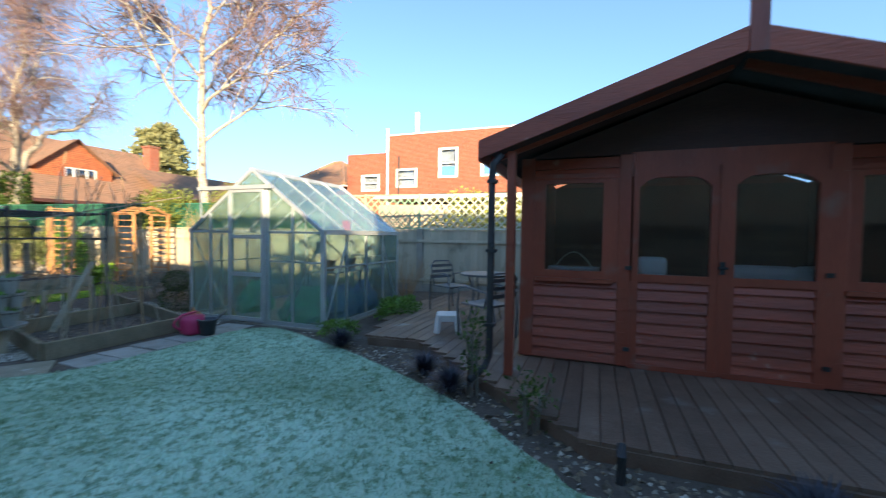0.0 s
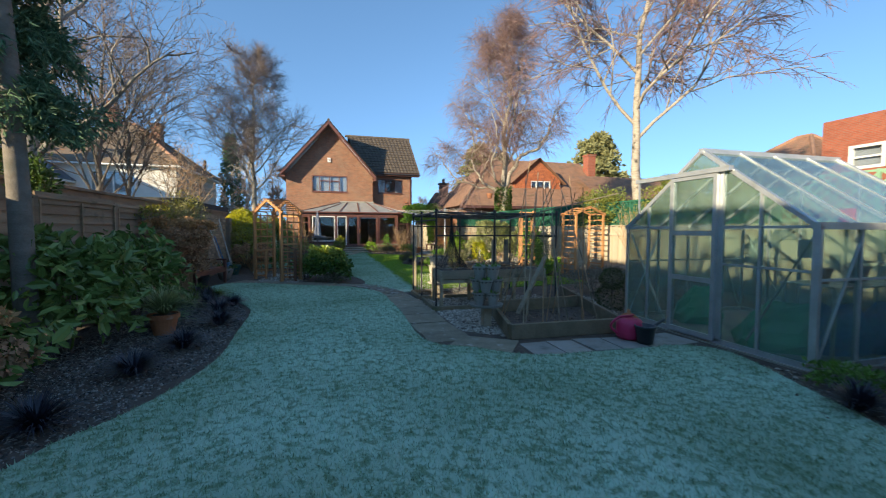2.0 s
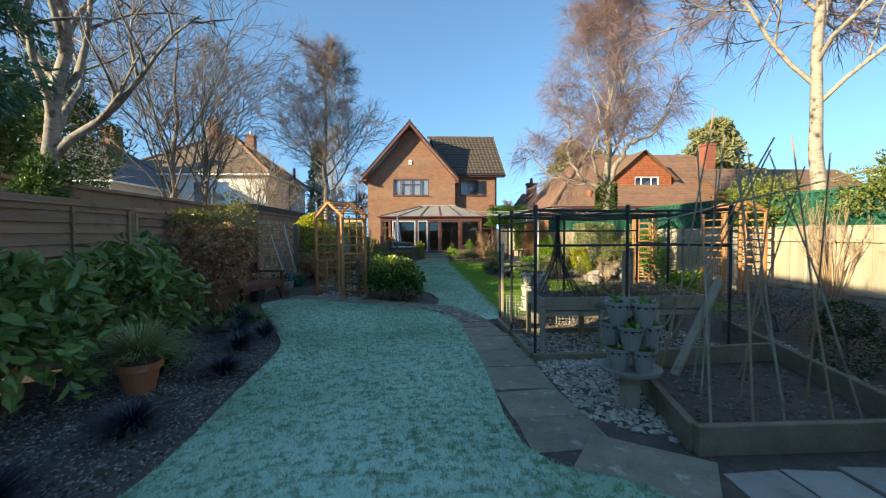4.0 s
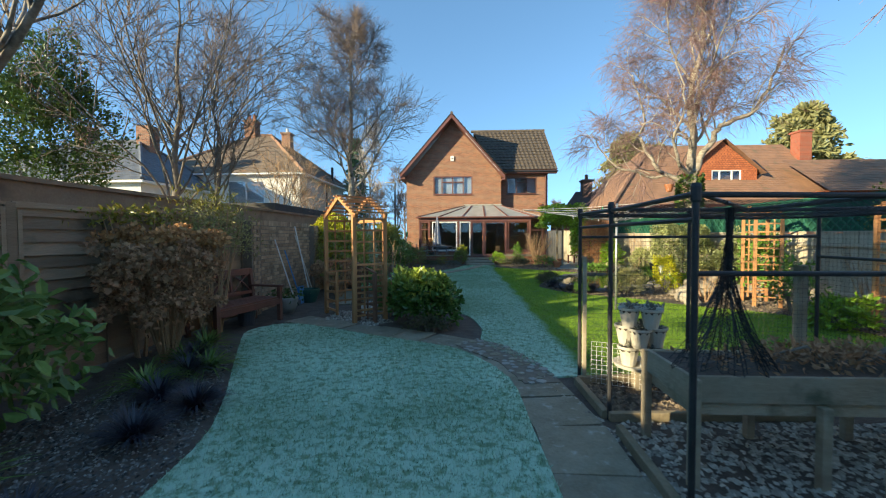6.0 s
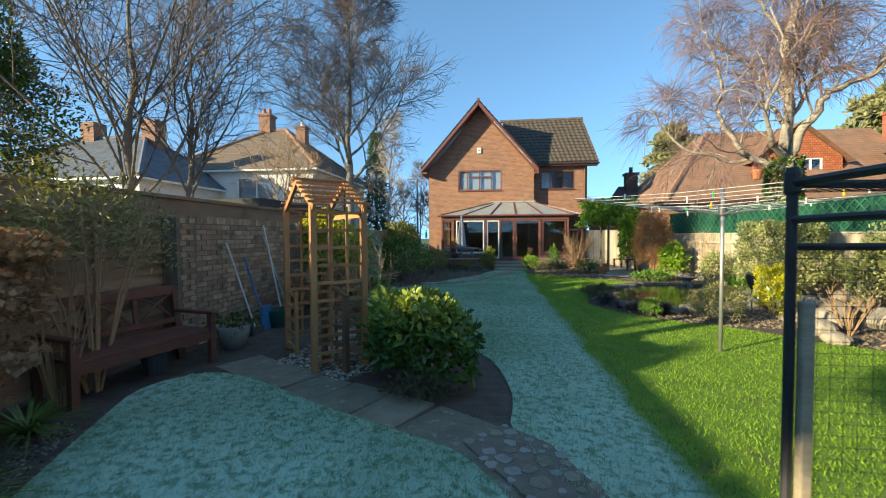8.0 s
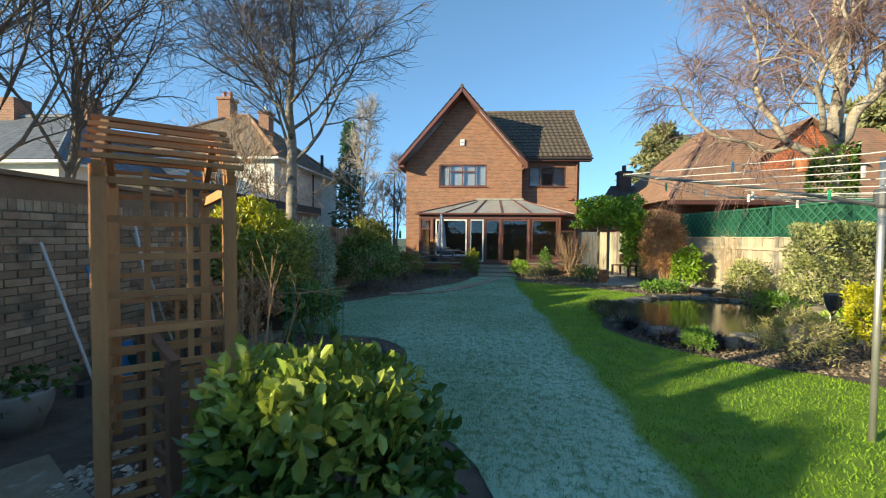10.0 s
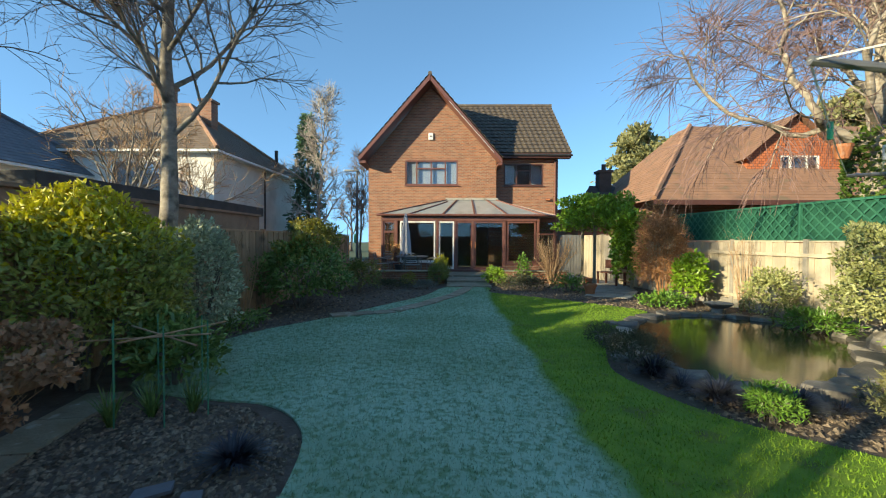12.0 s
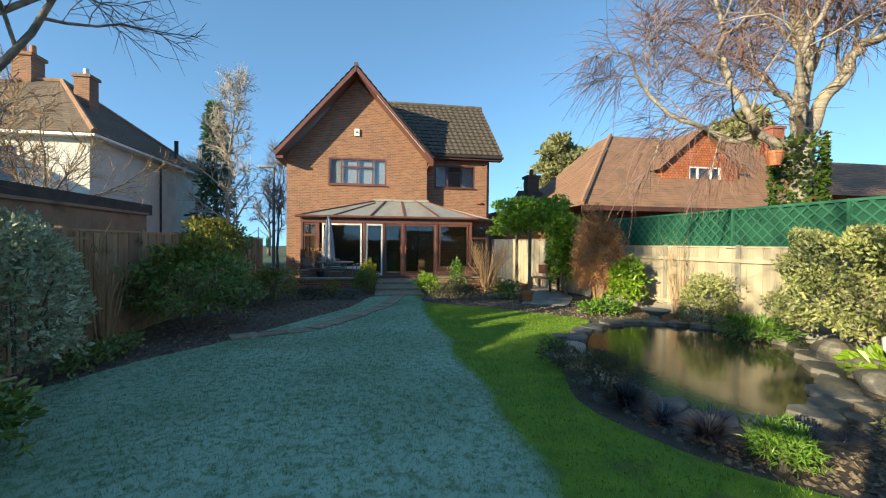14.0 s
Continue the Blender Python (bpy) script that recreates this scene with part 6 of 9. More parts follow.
part("coping", Mesh().box(0.15, 3.55, 28.05, 28.35, 0.42, 0.47), FLAG, pat)
part("coping", Mesh().box(5.05, 7.95, 28.35, 28.65, 0.42, 0.47), FLAG, pat)

# ---- fruit cage, planter, pots ----
cage = thing("fruit_cage", 4.63, 8.53, 0, "black tubular fruit cage with fine netting", "fruit cage")


def tube_part(name, pts, r, material, parent, label="", n=8):
    return part(name, Mesh().tube(pts, r, n), material, parent, label)


CXS, CYS = (0.0, 1.09, 2.35), (0.0, 1.22, 2.1)
for i, x in enumerate(CXS):
    for j, y in enumerate(CYS):
        if (i, j) == (1, 1):
            continue
        mt = OLDWOOD if (i, j) == (0, 2) else BLACKTUBE
        tube_part("post", [(x, y, 0), (x, y, 1.74)], 0.018, BLACKTUBE, cage)
        part("joint", Mesh().lathe([(0.022, 1.69), (0.027, 1.7), (0.027, 1.77), (0.02, 1.79)], 10, x, y), BLACKTUBE, cage, "black corner joint")
for y in CYS:
    tube_part("top_rail", [(0, y, 1.73), (CXS[-1] / 2, y, 1.715), (CXS[-1], y, 1.73)], 0.016, BLACKTUBE, cage)
for x in CXS:
    tube_part("top_rail", [(x, 0, 1.735), (x, CYS[-1] / 2, 1.72), (x, CYS[-1], 1.735)], 0.016, BLACKTUBE, cage)
for p, q in (((0, 0, 1.32), (CXS[-1], 0, 1.32)), ((0, CYS[-1], 1.5), (CXS[-1], CYS[-1], 1.5)), ((0, 0, 1.6), (0, 2.1, 1.6)), ((CXS[-1], 0, 1.3), (CXS[-1], 2.1, 1.3)), ((0, 0, 1.74), (1.09, 1.24, 1.72)), ((1.2, 0, 1.74), (2.35, 1.24, 1.72))):
    tube_part("rail", [p, q], 0.014, BLACKTUBE, cage)


def netting(parent, origin, u, v, nu, nv, r, material, sag=0.0, name="netting"):
    """A mesh of fine strands over a parallelogram."""
    m = Mesh()
    o, u, v = Vector(origin), Vector(u), Vector(v)
    for i in range(nu + 1):
        p = [o + u * (i / nu) + v * (k / 4) - Vector((0, 0, sag * math.sin(math.pi * k / 4) * math.sin(math.pi * i / nu))) for k in range(5)]
        m.tube(p, r, 3, False)
    for i in range(nv + 1):
        p = [o + v * (i / nv) + u * (k / 4) - Vector((0, 0, sag * math.sin(math.pi * k / 4) * math.sin(math.pi * i / nv))) for k in range(5)]
        m.tube(p, r, 3, False)
    return part(name, m, material, parent)


netting(cage, (0, 0, 1.7), (2.35, 0, 0), (0, 2.1, 0), 60, 60, 0.0012, BLACKTUBE, 0.06)
netting(cage, (2.35, 0, 0.1), (0, 2.1, 0), (0, 0, 1.6), 50, 36, 0.0012, BLACKTUBE)
netting(cage, (0, 2.1, 0.1), (2.35, 0, 0), (0, 0, 1.4), 50, 32, 0.0012, BLACKTUBE)
netting(cage, (0.1, 2.03, 0.02), (1.2, -0.5, 0), (0, 0, 0.42), 26, 9, 0.0018, WHITEPLASTIC, name="white_mesh")
# spare net gathered at the top rail and hanging to the planter
bn, rng = Mesh(), np.random.default_rng(39)
hang = []
for i in range(44):
    a = 2 * math.pi * i / 44
    foot = Vector((0.42 + 0.3 * math.cos(a) * rng.uniform(0.7, 1.1), 0.42 + 0.16 * math.sin(a), 0.68 + 0.06 * rng.random()))
    row = [Vector((0.36, 0.3, 1.68)).lerp(foot, t ** 1.0) + Vector((rng.normal() * 0.012, rng.normal() * 0.012, 0)) - Vector((0.1 * math.cos(a), 0.05 * math.sin(a), 0)) * math.sin(math.pi * t) for t in (0, 0.25, 0.5, 0.75, 1.0)]
    hang.append(row)
    bn.tube(row, 0.003, 3, False)
for k in np.linspace(0.25, 4.0, 30):
    j = min(3, int(k))
    bn.tube([r[j].lerp(r[j + 1], k - j) for r in hang + hang[:1]], 0.002, 3, False)
part("bunched_net", bn, BLACKTUBE, cage, "black net gathered into a hanging bunch")

pl = thing("raised_planter", 4.83, 8.87, 0, "weathered timber raised planter on legs, full of soil", "planter")
PLX, PLY = 2.1, 0.6
part("front_board", Mesh().box(0, PLX, 0, 0.03, 0.50, 0.665), OLDWOOD, pl, bevel=0.005)
part("back_board", Mesh().box(0, PLX, PLY - 0.03, PLY, 0.50, 0.665), OLDWOOD, pl, bevel=0.005)
part("end_board", Mesh().box(-0.03, 0, 0, PLY, 0.50, 0.665), OLDWOOD, pl, bevel=0.005)
part("end_board", Mesh().box(PLX, PLX + 0.03, 0, PLY, 0.50, 0.665), OLDWOOD, pl, bevel=0.005)
part("soil", Mesh().box(0.0, PLX, 0.03, PLY - 0.03, 0.5, 0.65), SOIL, pl)
part("bottom", Mesh().box(0.0, PLX, 0.03, PLY - 0.03, 0.42, 0.49), OLDWOOD, pl)
for x in (-0.05, 0.7, 1.4, PLX - 0.03):
    for y in (-0.06, PLY - 0.02):
        part("leg", Mesh().box(x, x + 0.058, y, y + 0.058, 0, 0.66 if x in (-0.05,) else 0.5), OLDWOOD, pl, bevel=0.006)
one("wooden_stake", Mesh().box(-0.034, 0.034, -0.034, 0.034, 0, 1.25), OLDWOOD, "square weathered stake tied to the cage post", "stake", "cage stakes", at=(5.74, 8.6, 0), bevel=0.006)
one("wooden_stake", Mesh().box(-0.045, 0.045, -0.045, 0.045, 0, 1.2), OLDWOOD, "square weathered stake at the back of the cage", "stake", "cage stakes", at=(6.95, 10.8, 0), bevel=0.006)
one("wooden_stake", Mesh().box(-0.02, 0.02, -0.02, 0.02, 0, 1.3), OLDWOOD, "pale square stake tied to the corner post", "stake", "cage stakes", at=(4.672, 10.61, 0), bevel=0.006)
hk = shrub("trailing_plant", 5.9, 9.15, (0.95, 0.28, 0.08), 900, 0.05, DRYLEAF, "withered dark plants in the raised planter", 40, inner=0.1, z=0.63, category="plant")


def pot_tower(x, y, base, material, label, seed, plants, n_tiers=3, rz=0):
    """A post with tiers of lobed planting pots."""
    t = thing("stacking_planter", x, y, 0, label, "planter", rz=rz)
    rng = np.random.default_rng(seed)
    part("post", Mesh().lathe([(0.06, 0), (0.06, base), (0.05, base + 0.02)], 12) if base > 0.3 else Mesh().box(-0.06, 0.06, -0.06, 0.06, 0, base + 0.02), OLDWOOD, t)
    part("tray", Mesh().lathe([(0.12, base), (0.24, base + 0.03), (0.25, base + 0.06), (0.22, base + 0.06), (0.12, base + 0.04)], 20), material, t, smooth=False)
    for k in range(n_tiers):
        z0 = base + 0.05 + 0.19 * k
        for j in range(4):
            a = radians(45 * (k % 2) + 90 * j + 20)
            cx, cy = 0.135 * math.cos(a), 0.135 * math.sin(a)
            p = part("pot", Mesh().lathe([(0.06, z0), (0.095, z0 + 0.16), (0.106, z0 + 0.165), (0.108, z0 + 0.19), (0.098, z0 + 0.19), (0.08, z0 + 0.15)], 14, cx, cy), material, t)
            part("compost", Mesh().lathe([(0.09, z0 + 0.14), (0.1, z0 + 0.165), (0.02, z0 + 0.18)], 10, cx, cy), SOIL, p)
            if plants:
                q = rng.normal(size=(18, 3)) * (0.04, 0.04, 0.01) + (cx, cy, z0 + 0.18)
                tagged(part("seedling", Mesh().leaves(q, 0.05, rng, np.tile((0, 0, 0.6), (18, 1)), 0.6), plants, p), kind="stuff")
    return t


pot_tower(5.06, 7.2, 0.28, GREYPOT, "stone-grey tiered strawberry planter on a post", 41, BRIGHT)
pot_tower(5.17, 10.45, 0.2, CREAMPOT, "sunlit cream tiered strawberry planter on a post", 42, LAVENDER)
lp = thing("leaning_plank", 5.9, 7.9, 0, "grey plank leaning by the planting tower", "plank")
part("plank", Mesh().beam((0, 0, 0.0), (0.62, 0.2, 0.95), 0.09, 0.03), OLDWOOD, lp)

cn = thing("bean_canes", 6.05, 7.0, 0, "wigwam rows of bare bamboo canes tied together", "canes")
rng = np.random.default_rng(44)
for i in range(14):
    bx, by = (i % 5) * 0.36 - 0.72 + rng.normal() * 0.06, (i // 5) * 0.55 - 0.3 + rng.normal() * 0.08
    tx, ty = bx * 0.45 + rng.normal() * 0.14, 0.25 + rng.normal() * 0.2
    part("cane", Mesh().tube([(bx, by, 0), (tx * 0.5 + bx * 0.5 + rng.normal() * 0.02, (by + ty) / 2, 1.1), (tx, ty, 2.15 + rng.normal() * 0.15)], [0.009, 0.008, 0.006], 6), TWIGTAN if i % 2 else OLDWOOD, cn)
part("ridge_cane", Mesh().tube([(-0.75, 0.3, 1.55), (1.5, 0.5, 2.05)], 0.009, 6), OLDWOOD, cn)
bb = thing("box_topiary", 7.72, 7.85, 0, "tiered dark clipped box topiary beside the greenhouse", "topiary")
for k, (z, r) in enumerate(((0.22, 0.3), (0.56, 0.22))):
    rg = np.random.default_rng(45 + k)
    d = rg.normal(size=(1500, 3))
    d /= np.linalg.norm(d, axis=1)[:, None]
    part("ball", Mesh().leaves(d * r * rg.uniform(0.8, 1, (1500, 1)) * (1, 1, 0.85) + (0, 0, z), 0.03, rg, d, 0.6), BOXLEAF, bb)
part("stem", Mesh().tube([(0, 0, 0), (0, 0, 0.55)], 0.02, 6), GREYBARK, bb)


def obelisk(x, y, w, d, h, rz, label):
    """A square timber lattice tower with a peaked head."""
    t = thing("garden_obelisk", x, y, 0, label, "obelisk", rz=rz)
    for sx in (-1, 1):
        for sy in (-1, 1):
            part("post", Mesh().box(sx * w / 2 - 0.03, sx * w / 2 + 0.03, sy * d / 2 - 0.03, sy * d / 2 + 0.03, 0, h), ARCHWOOD, t, bevel=0.005)
    z = 0.2
    while z < h:
        for sx in (-1, 1):
            part("rung", Mesh().box(sx * w / 2 - 0.01, sx * w / 2 + 0.01, -d / 2, d / 2, z, z + 0.03), ARCHWOOD, t)
        z += 0.17
    for s in (-1, 1):
        part("slat", Mesh().box(-0.012, 0.012, s * d / 2 - 0.012, s * d / 2 + 0.012, 0.15, h), ARCHWOOD, t)
    for s in (-1, 1):
        part("gable_rail", Mesh().beam((-w / 2 - 0.08, s * d / 2, h - 0.02), (0, s * d / 2, h + 0.22), 0.04, 0.06), ARCHWOOD, t)
        part("gable_rail", Mesh().beam((w / 2 + 0.08, s * d / 2, h - 0.02), (0, s * d / 2, h + 0.22), 0.04, 0.06), ARCHWOOD, t)
    for k in range(3):
        for s in (-1, 1):
            x_ = s * (w / 2 + 0.05) * (1 - k / 3)
            part("roof_slat", Mesh().box(x_ - 0.02, x_ + 0.02, -d / 2 - 0.05, d / 2 + 0.05, h + 0.02 + 0.22 * k / 3, h + 0.045 + 0.22 * k / 3), ARCHWOOD, t)
    return t


obelisk(10.45, 12.85, 1.0, 0.65, 1.92, 4, "orange-brown timber rose arch against the sunny fence")
obelisk(9.9, 15.6, 0.9, 0.45, 1.9, 70, "orange-brown timber trellis tower by the fence")

# ---- timber arch ----
ar = thing("garden_arch", 1.37, 14.0, 0, "orange-brown timber garden arch with lattice sides and a slatted roof", "arch", rz=-49.5)
AW, AD, AH = 1.25, 0.60, 1.89       # gable along local x, depth along local y
for sx in (-1, 1):
    for sy in (-1, 1):
        part("post", Mesh().box(sx * AW / 2 - 0.035, sx * AW / 2 + 0.035, sy * AD / 2 - 0.035, sy * AD / 2 + 0.035, 0, AH), ARCHWOOD, ar, bevel=0.006)
    for k in range(9):
        part("rung", Mesh().box(sx * AW / 2 - 0.012, sx * AW / 2 + 0.012, -AD / 2, AD / 2, 0.2 + 0.2 * k, 0.235 + 0.2 * k), ARCHWOOD, ar)
    for y in (-0.1, 0.1):
        part("slat", Mesh().box(sx * AW / 2 - 0.024, sx * AW / 2 - 0.012, y - 0.015, y + 0.015, 0.15, AH), ARCHWOOD, ar)
for sy in (-1, 1):
    for s in (-1, 1):
        part("gable_rail", Mesh().beam((s * (AW / 2 + 0.07), sy * AD / 2, AH - 0.02), (0, sy * AD / 2, AH + 0.35), 0.04, 0.08), ARCHWOOD, ar)
    part("tie_beam", Mesh().box(-AW / 2, AW / 2, sy * AD / 2 - 0.02, sy * AD / 2 + 0.02, AH - 0.12, AH - 0.06), ARCHWOOD, ar) if sy > 0 else None
for k in range(5):
    part("low_bar", Mesh().box(AW / 2 - 0.036, AW / 2 - 0.024, -AD / 2, AD / 2, 0.1 + 0.2 * k, 0.135 + 0.2 * k), ARCHWOOD, ar)
for k in range(6):
    for s in (-1, 1):
        f = k / 5.5
        part("roof_slat", Mesh().box(s * (AW / 2 + 0.05) * (1 - f) - 0.02, s * (AW / 2 + 0.05) * (1 - f) + 0.02, -AD / 2 - 0.07, AD / 2 + 0.07, AH + 0.03 + 0.35 * f, AH + 0.055 + 0.35 * f), ARCHWOOD, ar)
gt = part("half_gate", Mesh().box(-AW / 2 + 0.05, -AW / 2 + 0.1, -AD / 2 - 0.04, -AD / 2, 0.05, 0.85).box(-0.1, -0.05, -AD / 2 - 0.04, -AD / 2, 0.05, 0.85), ARCHWOOD, ar, "low lattice gate")
for k in range(5):
    part("bar", Mesh().box(-AW / 2 + 0.1, -0.1, -AD / 2 - 0.03, -AD / 2 - 0.01, 0.1 + 0.17 * k, 0.14 + 0.17 * k), ARCHWOOD, gt)
fg = thing("folded_trellis", 1.72, 13.5, 0, "small red-brown trellis hurdle standing at the arch", "trellis", rz=-32)
for x, h in ((-0.2, 1.0), (0.2, 0.86)):
    part("post", Mesh().box(x - 0.03, x + 0.03, -0.03, 0.03, 0, h), MAHOGWOOD, fg, bevel=0.005)
for k in range(4):
    part("bar", Mesh().box(-0.17, 0.17, -0.014, 0.014, 0.1 + 0.2 * k, 0.14 + 0.2 * k), MAHOGWOOD, fg)
part("slanted_bar", Mesh().beam((-0.23, 0, 1.02), (0.24, 0, 0.87), 0.045, 0.03), MAHOGWOOD, fg)
part("middle_slat", Mesh().box(-0.015, 0.015, 0.014, 0.03, 0.05, 0.9), MAHOGWOOD, fg)

# ---- bench, brick wall, tools ----
be = thing("garden_bench", -0.32, 12.95, 0, "dark red-brown timber garden bench with curved lattice back", "bench", rz=-12)
BL = 1.45     # length along local y, front towards +x
for y in (-BL / 2, BL / 2):
    part("front_leg", Mesh().box(0.24, 0.31, y - 0.035, y + 0.035, 0, 0.6), BENCHWOOD, be, bevel=0.006)
    part("back_leg", Mesh().beam((-0.26, y, 0), (-0.36, y, 0.92), 0.07, 0.07, (0, 1, 0)), BENCHWOOD, be, bevel=0.006)
    part("armrest", Mesh().box(-0.33, 0.34, y - 0.045, y + 0.045, 0.6, 0.64), BENCHWOOD, be, bevel=0.01)
for k in range(6):
    part("seat_slat", Mesh().box(-0.25 + 0.09 * k, -0.175 + 0.09 * k, -BL / 2, BL / 2, 0.40, 0.43), BENCHWOOD, be, bevel=0.004)
part("front_rail", Mesh().box(0.25, 0.3, -BL / 2, BL / 2, 0.3, 0.4), BENCHWOOD, be)
part("top_rail", Mesh().box(-0.39, -0.33, -BL / 2, BL / 2, 0.82, 0.94), BENCHWOOD, be, bevel=0.01)
part("lower_rail", Mesh().box(-0.34, -0.29, -BL / 2, BL / 2, 0.48, 0.54), BENCHWOOD, be)
for i in range(3):
    c = (i - 1) * BL / 3
    if i < 2:
        part("upright", Mesh().beam((-0.32, c + BL / 6, 0.52), (-0.36, c + BL / 6, 0.84), 0.05, 0.03, (1, 0, 0)), BENCHWOOD, be)
    for s in (1, -1):
        part("curved_slat", Mesh().tube([(-0.32 - 0.04 * k / 6, c + s * (BL / 6 - 0.04) * (1 - 2 * k / 6), 0.53 + 0.3 * k / 6 + 0.04 * math.sin(math.pi * k / 6)) for k in range(7)], 0.016, 6), BENCHWOOD, be)

bw = thing("wall_garden_brick", 0, 0, 0, "old brown brick garden wall with worn courses", "wall", kind="structure")
part("core", Mesh().box(-0.86, -0.64, 13.95, 17.25, 0, 1.76), MORTAR, bw)
part("pier_core", Mesh().box(-0.9, -0.52, 17.0, 17.38, 0, 1.8).box(-0.9, -0.52, 13.82, 14.18, 0, 1.8), MORTAR, bw)
BR = [Mesh().box(-0.012, 0.012, -0.104, 0.104, -0.031, 0.031).data("brick", GARDENBRICK), Mesh().box(-0.012, 0.012, -0.05, 0.05, -0.031, 0.031).data("brick", GARDENBRICK)]
rng = np.random.default_rng(50)
for r in range(23):
    y, k = 14.2 + (0.11 if r % 2 else 0.0), 0
    while y < 16.95:
        o = part("brick", BR[0], GARDENBRICK, bw)
        o.location = (-0.637 + rng.normal() * 0.003, y + 0.1, 0.04 + 0.075 * r)
        o.rotation_euler = (0, 0, rng.normal() * 0.01)
        y += 0.22
for r in range(24):
    for yc in (17.19, 14.0):
        for s in (-0.085, 0.085) if r % 2 else (0.0,):
            o = part("brick", BR[0] if s == 0 else BR[1], GARDENBRICK, bw)
            o.location = (-0.518, yc + s, 0.04 + 0.075 * r)
    o = part("brick", BR[0], GARDENBRICK, bw)
    o.location, o.rotation_euler = (-0.7, 17.382, 0.04 + 0.075 * r), (0, 0, radians(90))
for i in range(40):
    o = part("coping_brick", BR[1], GARDENBRICK, bw)
    o.location, o.rotation_euler = (-0.64, 14.22 + 0.07 * i, 1.79), (radians(90), 0, 0)


def tool(name, y, h, lean, label, material, head, hmat, dy=0.0):
    t = thing(name, -0.2 - 0.0, y, 0, label, "tool")
    part("handle", Mesh().tube([(0, 0, 0.05), (-lean, dy, h)], 0.014, 8), material, t)
    part("head", head, hmat, t)


tool("broom", 15.05, 1.45, 0.38, "broom with a pale pole leaning on the brick wall", WHITEPLASTIC, Mesh().box(-0.04, 0.04, -0.16, 0.16, 0, 0.12), DARKPLASTIC, -0.15)
tool("garden_rake", 15.9, 1.75, 0.38, "rake with a white pole leaning on the brick wall", WHITEPLASTIC, Mesh().box(-0.03, 0.03, -0.2, 0.2, 0, 0.08), GREYMETAL, 0.05)
tool("hoe", 16.15, 1.55, 0.38, "hoe with a pale wooden handle leaning on the wall", CREAMPOT, Mesh().box(-0.02, 0.03, -0.08, 0.08, 0, 0.1), GREYMETAL, -0.2)
tool("snow_shovel", 15.35, 1.2, 0.36, "blue-handled shovel leaning on the wall", BLUEPLASTIC, Mesh().box(-0.03, 0.01, -0.13, 0.13, 0.0, 0.4), BLUEPLASTIC, -0.02)
tp = one("green_trug", Mesh().lathe([(0.16, 0), (0.24, 0.22), (0.25, 0.3), (0.22, 0.3), (0.15, 0.03)], 18), mat("dark_green_plastic", (0.015, 0.07, 0.055), (0.02, 0.09, 0.07), 4, 0.5), "dark green plastic trug by the brick wall", "bucket", at=(-0.15, 15.65, 0))
bp_ = thing("planted_pot", -0.05, 14.25, 0, "round stone-coloured pot with ivy beside the bench", "pot")
part("pot", Mesh().lathe([(0.13, 0), (0.2, 0.18), (0.22, 0.3), (0.2, 0.32), (0.17, 0.28)], 18), GREYPOT, bp_, smooth=True)
rg = np.random.default_rng(51)
part("plant", Mesh().leaves(rg.normal(size=(150, 3)) * (0.14, 0.14, 0.06) + (0, 0, 0.36), 0.07, rg, None, 0.7), IVY, bp_)
one("bucket", Mesh().lathe([(0.12, 0), (0.15, 0.22), (0.16, 0.24), (0.13, 0.24), (0.11, 0.03)], 18), DARKPLASTIC, "dark plastic bucket under the bench", "bucket", at=(-0.3, 13.2, 0))

# ---- washing line ----
wl = thing("rotary_clothes_line", 6.47, 14.67, 0, "grey rotary clothes line with coloured pegs", "clothes line", rz=0)
part("pole", Mesh().tube([(0, 0, 0), (0, 0, 2.15)], 0.023, 10), GALV, wl, smooth=True)
part("hub", Mesh().lathe([(0.04, 1.78), (0.05, 1.8), (0.05, 1.9), (0.04, 1.92)], 12), DARKPLASTIC, wl)
R_ = 1.86
tips = [Vector((R_ * math.cos(radians(90 * k)), R_ * math.sin(radians(90 * k)), 2.03)) for k in range(4)]
for e in tips:
    part("arm", Mesh().tube([(0, 0, 1.8), e * 0.5 + Vector((0, 0, 0.92)), e], 0.012, 8), GREYMETAL, wl)
rng = np.random.default_rng(52)
pegs = []
for k in range(4):
    for j in range(6):
        f = 0.4 + 0.12 * j
        a, b = tips[k] * f, tips[(k + 1) % 4] * f
        za = 1.78 + 0.25 * f
        a.z = b.z = za
        mid = (a + b) / 2 - Vector((0, 0, 0.03))
        part("line", Mesh().tube([a, mid, b], 0.0028, 4, False), WHITEPLASTIC, wl)
        if rng.random() < 0.75:
            p = a.lerp(b, rng.uniform(0.15, 0.85))
            pegs.append((p - Vector((0, 0, 0.02)), (WHITEPLASTIC, WHITEPLASTIC, WHITEPLASTIC, YELLOWPLASTIC, GREENPLASTIC)[int(rng.integers(5))]))
for p, mt in pegs:
    part("peg", Mesh().box(p.x - 0.006, p.x + 0.006, p.y - 0.008, p.y + 0.008, p.z - 0.042, p.z + 0.026), mt, wl)

# ---- deck furniture ----
tb = thing("bistro_table", 8.75, 2.35, 0.128, "round grey metal bistro table on the deck", "table")
part("tabletop", Mesh().lathe([(0.38, 0.70), (0.4, 0.71), (0.4, 0.73), (0.39, 0.735)], 28), GREYMETAL, tb)
for k in range(4):
    a = radians(45 + 90 * k)
    part("leg", Mesh().tube([(0.3 * math.cos(a), 0.3 * math.sin(a), 0), (0.2 * math.cos(a), 0.2 * math.sin(a), 0.4), (0.3 * math.cos(a), 0.3 * math.sin(a), 0.7)], 0.013, 8), GREYMETAL, tb)


